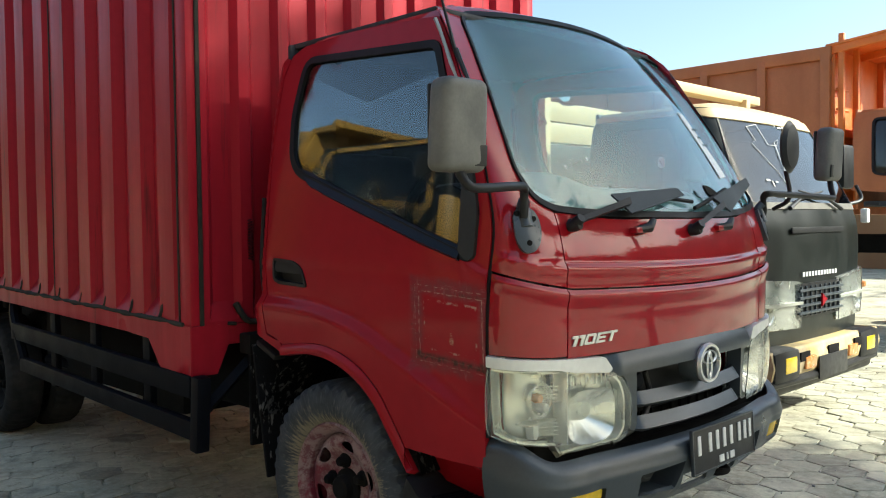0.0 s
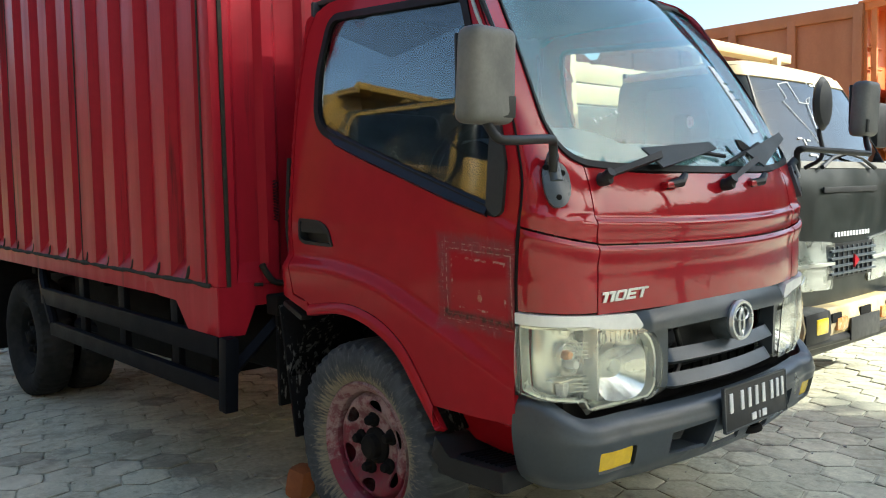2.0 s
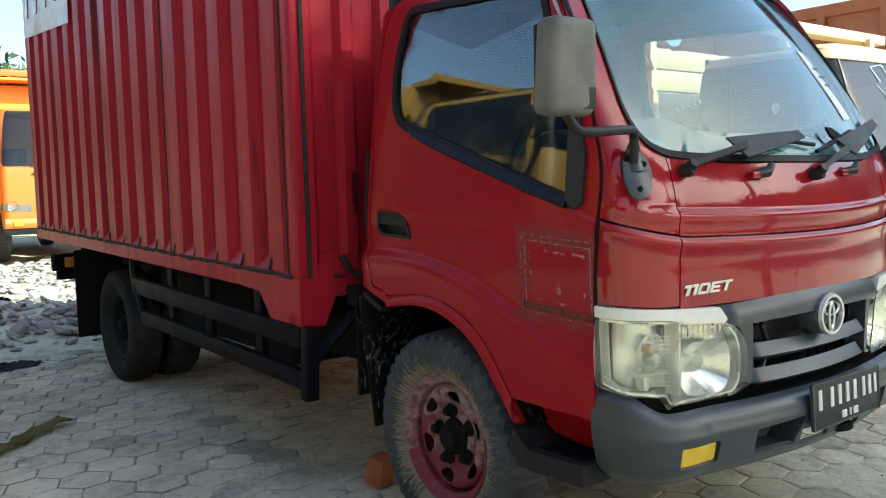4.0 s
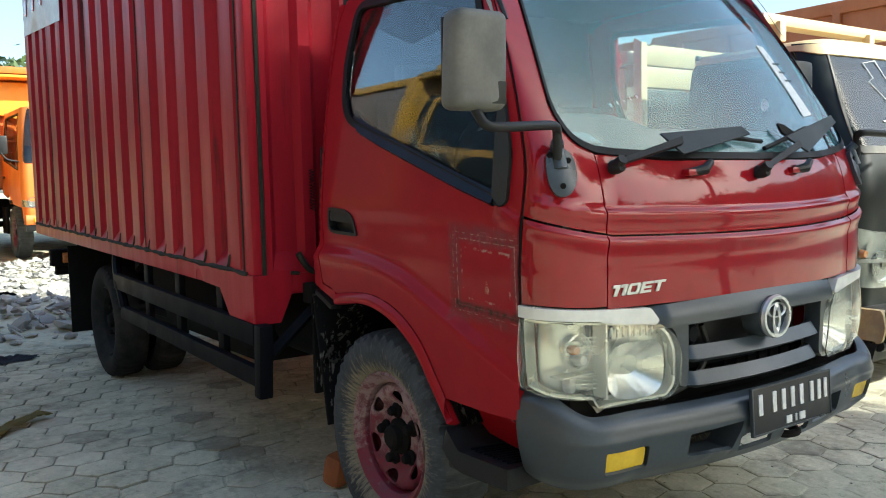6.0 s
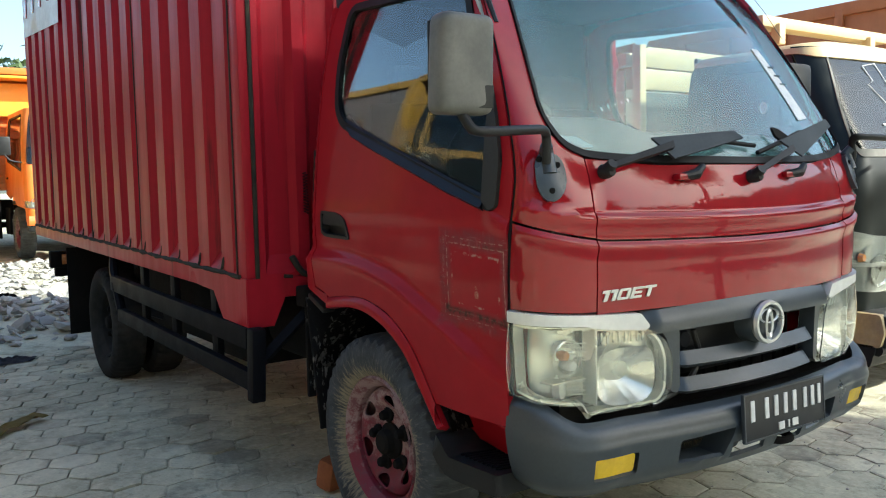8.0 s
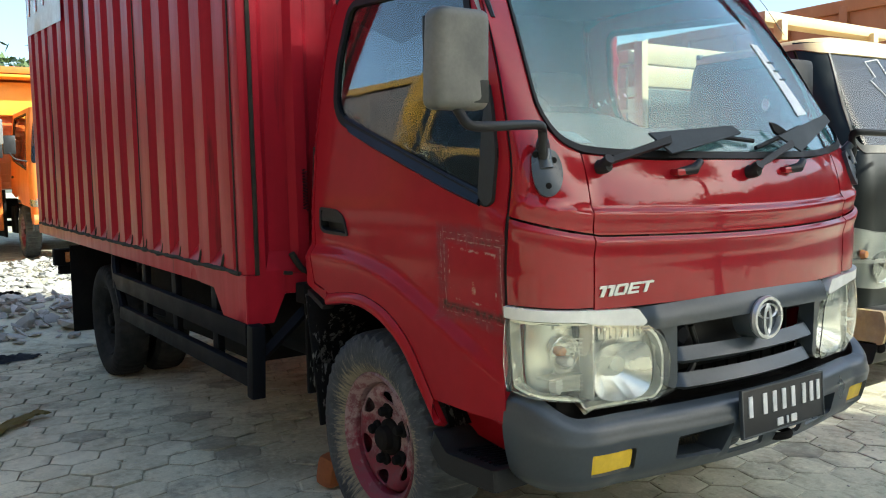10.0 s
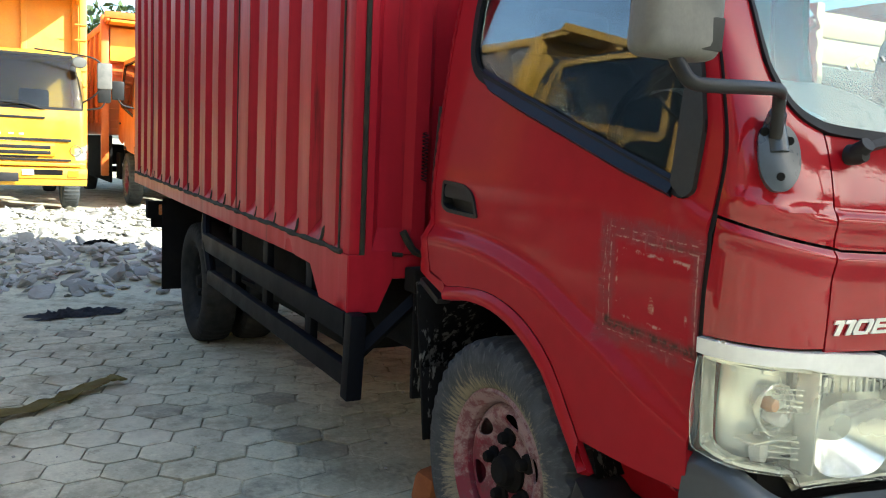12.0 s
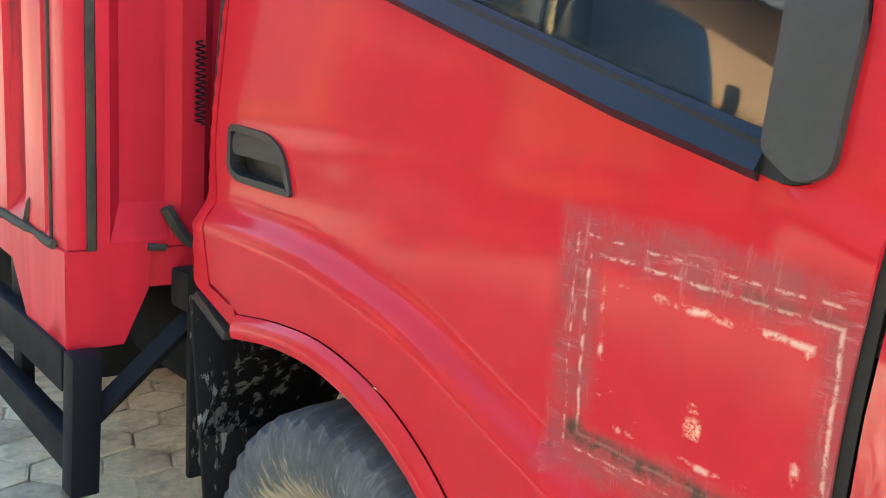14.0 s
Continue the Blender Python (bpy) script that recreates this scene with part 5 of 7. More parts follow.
part("gearbox", block((.9, .4, .36), (.0, 0, .58), .08), chassis_black, truck)
part("engine", block((.7, .5, .45), (.45, 0, .66), .08), chassis_black, truck)
for y in (-.52, .52):
    part("leaf_spring", tube(curve_through([(.62, y, .52), (.06, y, .42), (-.5, y, .55)], 6), .03, 8, flat=.8), chassis_black, truck)
    part("leaf_spring", tube(curve_through([(-2.7, y, .58), (-3.3, y, .46), (-3.95, y, .60)], 6), .035, 8, flat=.8), chassis_black, truck)
part("air_tank", tube([(-2.35, -.50, .55), (-1.75, -.50, .55)], .11, 18), chassis_black, truck, "black cylinder under the box")
part("exhaust_pipe", tube(curve_through([(-.9, -.45, .5), (-1.5, -.52, .42), (-2.2, -.6, .45), (-2.6, -.78, .52)], 6), .03, 10), black_steel, truck)

# inner front mudguards and flaps
def liner(side):
    bm = bmesh.new()
    a = []
    for y in (.50, .80):
        a.append([bm.verts.new((.06 + .47 * math.cos(t), side * y, .36 + .47 * math.sin(t))) for t in np.linspace(.3, 2.75, 18)])
    for i in range(17):
        bm.faces.new((a[0][i], a[0][i + 1], a[1][i + 1], a[1][i]))
    bmesh.ops.solidify(bm, geom=bm.faces[:], thickness=.008)
    part("inner_mudguard", bm, mud_flap_mat, truck)
    part("front_mudflap", block((.012, .27, .50), (-.385, side * .665, .56), .005, (0, -10, 0)), mud_flap_mat, truck, "mud-splashed black front flap")
    part("mudguard_stay", block((.13, .05, .022), (-.30, side * .80, .80), .008, (0, 22, 0)), plastic_black, truck)


liner(-1)
liner(1)
part("mud_guard_plate", block((.02, .34, .40), (-.50, -.60, .60), .008), mud_flap_mat, truck, "mud-splashed plate behind the cab")
part("air_cleaner", tube([(-.62, -.55, .62), (-1.02, -.55, .62)], .15, 20), chassis_black, truck, "black air cleaner drum")
# added block that stands in for the deep shade under the cargo box
part("tool_box", block((1.25, .42, .40), (-2.15, -.52, .64), .02), chassis_black, truck, "black block added to darken the space under the cargo box")
part("spare_carrier", block((.9, .5, .22), (-4.35, 0, .62), .03), chassis_black, truck)
part("battery_box", block((.42, .34, .30), (-1.35, -.55, .56), .02), chassis_black, truck)

# ---- cargo box ----
BX0, BX1, BY0, BY1, BZ0, BZ1 = -4.78, -0.556, -0.982, 1.04, 0.878, 2.82
cargo = part("cargo_box", block((BX1 - BX0 - .12, BY1 - BY0 - .12, .06), ((BX0 + BX1) / 2, (BY0 + BY1) / 2, .85), .01), box_red, truck, "red corrugated steel cargo box with dirty seams")


def corrugated(t0, t1, period, phase, depth=.042, z0=BZ0, z1=BZ1):
    """Profile points (along, in) of trapezoid ribs from t0 to t1; the recesses close with a slope at the foot."""
    pts, k = [(t0, 0.0)], math.ceil((t0 - phase) / period)
    t = phase + k * period
    while t < t1:
        for d, w in ((-.022, 0.0), (.006, depth), (.100, depth), (.122, 0.0)):
            if t0 < t + d < t1:
                pts.append((t + d, w))
        t += period
    return pts + [(t1, 0.0)]


def ribbed_wall(name, prof, place, parent, label=""):
    bm = bmesh.new()
    rows = []
    for z, k in ((BZ0, 0.0), (BZ0 + .012, 0.0), (BZ0 + .085, 1.0), (1.5, 1.0), (2.1, 1.0), (BZ1, 1.0)):
        rows.append([bm.verts.new(place(t + .004 * noise.noise(Vector((t * 3, z * 2, 1))), d * k + .003 * noise.noise(Vector((t * 2.3, z * 1.7, 5))), z)) for t, d in prof])
    for a, b in zip(rows, rows[1:]):
        for i in range(len(prof) - 1):
            bm.faces.new((a[i], a[i + 1], b[i + 1], b[i]))
    bmesh.ops.recalc_face_normals(bm, faces=bm.faces)
    for f in bm.faces:
        f.smooth = False
    bmesh.ops.solidify(bm, geom=bm.faces[:], thickness=.004)
    return part(name, bm, box_red, parent, label, smooth=False)


seams = [BX0, -4.02, -2.935, -1.91, -.642]
for a, b in zip(seams, seams[1:]):
    prof = corrugated(a + .003, b - .003, .2645, -.925)
    ribbed_wall("side_panel", prof, lambda t, d, z: Vector((t, BY0 + d, z)), cargo)
    ribbed_wall("side_panel", prof, lambda t, d, z: Vector((t, BY1 - d, z)), cargo)
    part("seam_strip", block((.010, .008, BZ1 - BZ0), (b, BY0 + .001, (BZ0 + BZ1) / 2), .002), sealant, cargo, "dark seam")
ribbed_wall("front_panel", corrugated(BY0 + .055, BY1 - .055, .188, BY0 + .10, .03), lambda t, d, z: Vector((BX1 - d, t, z)), cargo)
for y in (BY0, BY1):
    s = 1 if y < 0 else -1
    part("corner_post", block((.085, .05, BZ1 - BZ0), (BX1 - .0435, y + s * .026, (BZ0 + BZ1) / 2), .008), box_red, cargo)
    part("corner_post", block((.06, .05, BZ1 - BZ0), (BX0 + .03, y + s * .025, (BZ0 + BZ1) / 2), .008), box_red, cargo)
    part("bottom_rail", block((BX1 - BX0, .04, .075), ((BX0 + BX1) / 2, y + s * .018, .842), .006), box_red, cargo)
    part("top_rail", block((BX1 - BX0, .06, .08), ((BX0 + BX1) / 2, y + s * .03, BZ1), .01), box_red, cargo)
part("front_seam", block((.010, .016, BZ1 - BZ0), (BX1 + .002, BY0 + .045, (BZ0 + BZ1) / 2), .002), sealant, cargo, "thick dark seam on the front wall")
part("front_bottom_rail", block((.04, BY1 - BY0 - .09, .080), (BX1 - .022, (BY0 + BY1) / 2, .836), .006), box_red, cargo)
part("box_roof", block((BX1 - BX0, BY1 - BY0, .03), ((BX0 + BX1) / 2, (BY0 + BY1) / 2, BZ1 + .03), .01), box_red, cargo)
part("box_back", block((.03, BY1 - BY0 - .1, BZ1 - BZ0), (BX0 + .02, (BY0 + BY1) / 2, (BZ0 + BZ1) / 2), .005), box_red, cargo)
# sealant along the foot of the ribs
line = [(x, BY0 - .004 + .002 * noise.noise(Vector((x * 9, 0, 0))), .884 + .006 * noise.noise(Vector((x * 7, 3, 0)))) for x in np.arange(-4.72, -.60, .03)]
part("foot_sealant", tube(line, [.009 + .008 * noise.noise(Vector((p[0] * 13, 9, 0))) for p in line], 6), sealant, cargo, "crumbling dark sealant line")
for i in range(16):
    x = -.925 + .122 - .2645 * i
    if x < -4.7:
        break
    k = .8 + .45 * random.random()
    smear = [(x - .012, BY0 - .001, .888), (x + .004, BY0 + .002, .905), (x + .014, BY0 + .006 * k, .93), (x + .016 + .010 * k, BY0 + .014 * k, .93 + .035 * k)]
    part("foot_sealant", tube(smear, [.006, .008 * k, .0115 * k, .007], 6), sealant, cargo)
part("foot_sealant", tube(curve_through([(BX1 + .006, -.795, .955), (BX1 + .008, -.765, .905), (BX1 + .008, -.735, .880), (BX1 + .008, -.68, .876)], 4), .013, 6), sealant, cargo)
part("foot_sealant", tube([(BX1 + .006, -.83, .880), (BX1 + .006, -.795, .876)], .008, 6), sealant, cargo)
# apron at the front lower corner
skirt = [(-1.20, .806), (-1.185, .806), (-1.175, .848), (-1.155, .858), (-1.125, .852), (-1.10, .808), (-1.06, .804), (-.905, .799), (-.80, .688), (BX1, .689), (BX1, .878), (-1.20, .878)]
part("apron", sheet(skirt, lambda x, z: Vector((x, BY0 - .003, z)), step=.06, thick=.006, inside=(0, 3, .8)), box_red, cargo, "red steel skirt at the box corner")
skirt2 = [(BY0, .689), (-.877, .689), (-.828, .795), (-.822, .878), (BY0, .878)]
part("apron", sheet(skirt2, lambda y, z: Vector((BX1 + .003, y, z)), step=.06, thick=.006, inside=(-3, 0, .8)), box_red, cargo)
spr = [(-.53 + .009 * math.cos(t), -.735 + .009 * math.sin(t), 1.12 + .16 * t / (2 * math.pi * 14)) for t in np.linspace(0, 2 * math.pi * 14, 180)]
part("coil_spring", tube(spr, .002, 5), black_steel, truck, "small coil spring behind the cab")
part("rear_hose", tube(curve_through([(-.41, -.74, 1.36), (-.42, -.75, 1.1), (-.41, -.74, .95)], 5), .013, 8), plastic_black, truck)
# sticker high on the rear end of the side
part("side_sticker", sheet([(-4.74, 2.315), (-3.55, 2.265), (-3.50, 2.74), (-4.74, 2.74)], lambda x, z: Vector((x, BY0 - .005, z)), step=.2, thick=.003, inside=(0, 3, 2)), white_paint, cargo, "white sticker with red bars")
for i in range(4):
    part("sticker_bar", block((.07, .004, .15), (-4.62 + .27 * i, BY0 - .010, 2.52), .001, (0, 8, 0)), red_paint, cargo)

# the box rides higher towards its rear
for ob in [cargo] + list(cargo.children):
    for v in ob.data.vertices:
        v.co.z += .022 * (BX1 - v.co.x)

# ---- side guard ----
def sloping(size, at, slope=.026, bevel=.006):
    """A level bar whose rear end stands higher."""
    bm = block(size, at, bevel)
    for v in bm.verts:
        v.co.z += slope * (BX1 - v.co.x)
    return bm


guard = part("side_guard", sloping((1.98, .04, .085), (-1.545, -.975, .652)), black_steel, truck, "black steel side guard with two rails")
part("lower_rail", sloping((1.86, .04, .072), (-1.48, -.975, .488)), black_steel, guard)
part("front_post", block((.055, .055, .285), (-.525, -.968, .553), .006, (0, 5, 0)), black_steel, guard)
part("rear_post", tube(curve_through([(-2.66, -.93, .88), (-2.60, -.955, .79), (-2.50, -.972, .70), (-2.40, -.975, .56)], 5), .026, 8), black_steel, guard)
for x in (-.985, -1.525, -2.02):
    part("guard_post", block((.065, .03, .46), (x, -.945, .69), .006), black_steel, guard)
part("guard_brace", tube([(-.53, -.965, .545), (-.53, -.60, .86)], .024, 4), black_steel, guard)
part("rear_mudflap", block((.012, .46, .62), (-3.98, -.70, .52), .004), chassis_black, truck, "black rear mud flap")
part("rear_mudflap", block((.012, .46, .62), (-4.06, .76, .50), .004), chassis_black, truck, "black rear mud flap")
part("tail_bar", block((.06, 1.8, .12), (-4.74, .03, .62), .01), chassis_black, truck)
part("tail_lamp_box", block((.08, .26, .13), (-4.70, -.78, .70), .01), chassis_black, truck, "tail lamp box")
part("tail_lens", block((.02, .10, .08), (-4.655, -.78, .70), .006), amber_lens, truck)
# the cab's middle lies a little towards its right side, and its left half is narrower
def settle(ob, m):
    m = m @ ob.matrix_basis
    back = m.inverted()
    if ob.type == "MESH":
        for v in ob.data.vertices:
            w = m @ v.co
            if w.x > -.42:
                side_y = cab_hw(min(max(w.z, .5), 1.95))
                tuck = .075 * smoothstep(side_y - .085, side_y, w.y) * smoothstep(1.28, 1.40, w.z)
                w.y -= (.06 * smoothstep(-.45, .55, w.y) + tuck) * (1 - smoothstep(.85, 1.08, w.y))
                v.co = back @ w
    for c in ob.children:
        settle(c, m)


KEPT = ("cargo_box", "side_guard", "front_wheel", "rear_wheel", "wiper", "blade_fin", "washer_nozzle", "front_axle", "leaf_spring", "cross_member", "chassis_rail")
for ob in truck.children:
    if not ob.name.startswith(KEPT):
        settle(ob, Matrix())

# ---- trucks standing around ----
def cab_shape(width, floor, belt, top, length, lean, corner=.12):
    """Skin of a plain cab-over cab: front at x = 0, rear at x = -length."""
    hw = width / 2
    zs = [floor, (floor + belt) / 2, belt, belt + (top - belt) * .4, belt + (top - belt) * .8, top]
    fx = table(zs, [-.02, 0, -.03, -.03 - lean * .42, -.03 - lean * .82, -.05 - lean])
    wd = table(zs, [hw - .02, hw, hw - .01, hw - .035, hw - .075, hw - .11])

    def skin(u, z, out=0.0):
        a, s = abs(u), (-1 if u > 0 else 1)
        x0, h = fx(z), wd(z)
        yc, xs = h - corner, x0 - .03 - corner * 1.1
        if a <= 1:
            return Vector((x0 - .03 * a * a + out, s * yc * a, z))
        if a <= 2:
            t = (a - 1) * math.pi / 2
            return Vector((xs + corner * 1.1 * math.cos(t) + out * math.cos(t), s * (yc + corner * math.sin(t) + out * math.sin(t)), z))
        return Vector((xs + (a - 2) * (-length - xs), s * (h + out), z))
    return skin


def make_cab(root, width, floor, belt, top, length, lean, paint, lower=None, roof_paint=None, bumper_paint=None, lamp_h=.26, wheel_at=-.75, wheel_r=.385, ring=None, valance=None, lamp_in=.60, seal=None, lamp_z=.27):
    skin = cab_shape(width, floor, belt, top, length, lean)
    mid = (-length / 2, 0, (floor + top) / 2)
    lower, roof_paint = lower or paint, roof_paint or paint
    k, yc = 1 / (width / 2 - .12), width / 2 - .12
    front = part("front_panel", sheet([(-1.99, floor + .02), (1.99, floor + .02), (1.99, belt), (-1.99, belt)], skin, step=.06, ratio=yc, inside=mid, thick=.01), lower, root)
    zt, zb = top - .07, belt + .015
    glass = rounded([(-1.12, zt), (1.12, zt), (1.42, zb + .04), (1.3, zb), (-1.3, zb), (-1.42, zb + .04)], .06)
    pane = part("windscreen", sheet(glass, skin, step=.09, ratio=yc, inside=mid, thick=.005), dark_glass, root, "dark reflecting windscreen")
    pane.visible_shadow = False
    part("windscreen_seal", sheet(scaled_line(glass, .028, yc), lambda u, z: skin(u, z, .006), holes=[scaled_line(glass, -.012, yc)], step=.06, ratio=yc, inside=mid, thick=.012), seal or rubber_seal, pane)
    for s in (1, -1):
        pil = [(s * 1.46, belt + .005), (s * 1.99, belt + .005), (s * 1.99, top - .02), (s * 1.16, top - .03)]
        part("pillar", sheet(pil, skin, step=.05, ratio=.2, inside=mid, thick=.02), paint, root)
        x1 = skin(2 * s, belt).x
        zs = list(np.linspace(floor + .25, top - .03, 9))
        rim = [(skin(2 * s, z).x - .01, z) for z in zs] + [(-length + .03, top - .03), (-length, top - .1), (-length, floor + .5), (wheel_at - .30, floor + .42), (wheel_at, floor + .48), (wheel_at + .32, floor + .30)]
        hole = rounded([(-length + .22, belt + .10), (-length + .20, top - .12), (skin(2 * s, top - .12).x - .12, top - .12), (skin(2 * s, belt).x - .12, belt - .12)], .06)
        side_fn = lambda x, z, q=s: Vector((x, skin(2 * q, z).y, z))
        door = part("door", sheet(rim, side_fn, holes=[hole], step=.08, inside=mid, thick=.02), paint, root)
        w = part("window_pane", sheet(grown(hole, .01), lambda x, z, q=s: Vector((x, skin(2 * q, z).y * .985, z)), step=.15, inside=mid, thick=.004), dark_glass, door)
        w.visible_shadow = False
        part("window_seal", sheet(grown(hole, .065 if ring else .015), lambda x, z, q=s: Vector((x, skin(2 * q, z).y * 1.006, z)), holes=[grown(hole, -.012)], step=.08, inside=mid, thick=.012), ring or rubber_seal, door)
        part("door_handle", block((.14, .02, .04), (-length + .22, skin(2 * s, belt - .2).y * 1.01, belt - .22), .008), plastic_black, door)
        lamp = rounded([(s * 1.75, floor + lamp_z + lamp_h), (s * 1.75, floor + lamp_z), (s * lamp_in, floor + lamp_z - .03), (s * (lamp_in - .02), floor + lamp_z - .03 + lamp_h * .9)], .03)
        head = part("headlight", sheet(lamp, lambda u, z: skin(u, z, .012), step=.05, ratio=yc, inside=mid, thick=.03), dull_reflector, root, "square clear headlight")
        ln = part("lens", sheet(scaled_line(lamp, -.004, yc), lambda u, z: skin(u, z, .03), step=.06, ratio=yc, inside=mid, thick=.004), plain_lens, head)
        ln.visible_shadow = False
        part("reflector_bowl", lathe([(.0, -.03), (.06, -.01), (.085, .018)], 20, "X", (skin(s * .95, floor + .4).x, skin(s * .95, floor + .4).y, floor + lamp_z + .02 + lamp_h * (.25 if seal else .5))), chrome, head)
        part("mirror_arm", tube(curve_through([skin(1.8 * s, belt + .02, .02), skin(1.8 * s, belt + .06, .22), skin(1.85 * s, belt + .16, .30)], 5), .013, 8), plastic_black, root)
        mp = skin(1.85 * s, belt + .30, .30)
        part("mirror", block((.07, .20, .32), tuple(mp), .035), plastic_black, root, "dark door mirror")
    roof = part("roof", prism3(skin, top, length), roof_paint, root)
    part("back_wall", block((.03, width - .2, top - floor - .3), (-length + .02, 0, (top + floor) / 2 + .15), .01), paint, root)
    part("cab_floor", block((length - .2, width - .15, .06), (-length / 2, 0, floor + .35), .01), interior_dark, root)
    part("dashboard", block((.35, width - .25, .22), (-.38, 0, belt - .10), .05), interior_dark, root)
    for y in (-.22 * width, .22 * width):
        part("seat", block((.14, .46, .62), (-length + .35, y, belt + .05), .05), seat_cloth, root)
    g = part("grille", sheet(rounded([(-.50, floor + .48), (.50, floor + .48), (.46, floor + .27), (-.46, floor + .27)], .02), lambda u, z: skin(u, z, .014), step=.06, ratio=yc, inside=mid, thick=.02), plastic_black, root, "dark grille")
    for i in range(4):
        part("slat", block((.018, yc * .92, .016), (.022, 0, floor + .305 + .045 * i), .004), plastic_grey, g)
    for i in range(9):
        part("mesh_bar", block((.012, .012, .18), (.016, yc * (-.40 + .1 * i), floor + .375), .003), plastic_grey, g)
    part("maker_badge", lathe([(0, .012), (.045, .01), (.05, 0)], 3, "X", (.03, 0, floor + .37)), red_paint, g, "small red three-sided badge")
    for i in range(12):
        part("letter_bar", block((.006, .026, .028), (.012, -.24 + .044 * i, floor + .535), .002), white_paint, g)
    part("cowl_slot", block((.012, yc * 1.1, .035), (.005, 0, belt - .14), .01), plastic_black, root)
    part("valance", prism(rounded([(.02, floor - .15), (.05, floor - .03), (-.10, floor - .03), (-.14, floor - .15)], .03), -width / 2 + .02, width / 2 - .02), valance or plastic_black, root)
    bp = part("bumper", prism(rounded([(.07, floor - .04), (.09, floor + .04), (.07, floor + .13), (-.10, floor + .13), (-.14, floor - .04)], .02), -width / 2 + .02, width / 2 - .02), bumper_paint or plastic_grey, root, "front bumper")
    for s in (1, -1):
        part("fog_lamp", block((.02, .15, .09), (.095, s * (width / 2 - .22), floor + .045), .012), fog_yellow, bp)
        wp = part("wiper", tube([skin(.55 * s, belt - .01, .03), skin(.30 * s, belt + .05, .035), skin(-.25 * s, belt + .10, .03)], [.014, .009, .006], 6), plastic_black, root)
    part("plate", block((.01, .43, .135), (.095, 0, floor - .02), .003), plate_black, bp)
    for s in (1, -1):
        add_wheel(root, wheel_at, s * (width / 2 - .16), wheel_r, s)
    return skin


def prism3(skin, top, length):
    bm = bmesh.new()
    us = list(np.linspace(-2.98, 2.98, 41))
    rings = []
    for r in (1.0, .97, .85, .6, .3, .03):
        ring = []
        for u in us:
            p = skin(u, top - (.05 if r == 1 else .015))
            c = -length * .55
            ring.append(bm.verts.new((c + (p.x - c) * r, p.y * r, top - (.05 if r == 1 else .015) + .06 * (1 - r ** 3))))
        rings.append(ring)
    for a, b in zip(rings, rings[1:]):
        for i in range(len(us)):
            bm.faces.new((a[i], a[(i + 1) % len(us)], b[(i + 1) % len(us)], b[i]))
    bm.faces.new(rings[-1])
    bmesh.ops.recalc_face_normals(bm, faces=bm.faces)
    return sharpen(bm, 50)


def add_wheel(root, x, y, r, side):
    w = again(front_r, "wheel", root, pose(x, y, r, 0, 37 * (x + y), 0 if side > 0 else 180) @ Matrix.Scale(r / .385, 4))
    w.location.y = -y
    w.matrix_basis = pose(x, -y, r * .985, 0, 0, 0 if side > 0 else 180) @ Matrix.Scale(r / .385, 4)
    for o in front_r.children:
        if o.name.startswith(("rim", "hub")):
            c = again(o, o.name.split(".")[0], w, Matrix())


def make_frame(root, x0, x1, z, width, rear_x, r):
    for y in (-.40, .40):
        part("chassis_rail", block((x1 - x0, .07, .20), ((x0 + x1) / 2, y, z), .01), chassis_black, root)
    part("rear_axle", tube([(rear_x, -width / 2 + .2, r), (rear_x, width / 2 - .2, r)], .07, 10), chassis_black, root)
    for s in (1, -1):
        add_wheel(root, rear_x, s * (width / 2 - .16), r, s)
    part("tank", block((.7, .4, .4), (rear_x * .55, -width / 2 + .3, z - .05), .06), chassis_black, root)


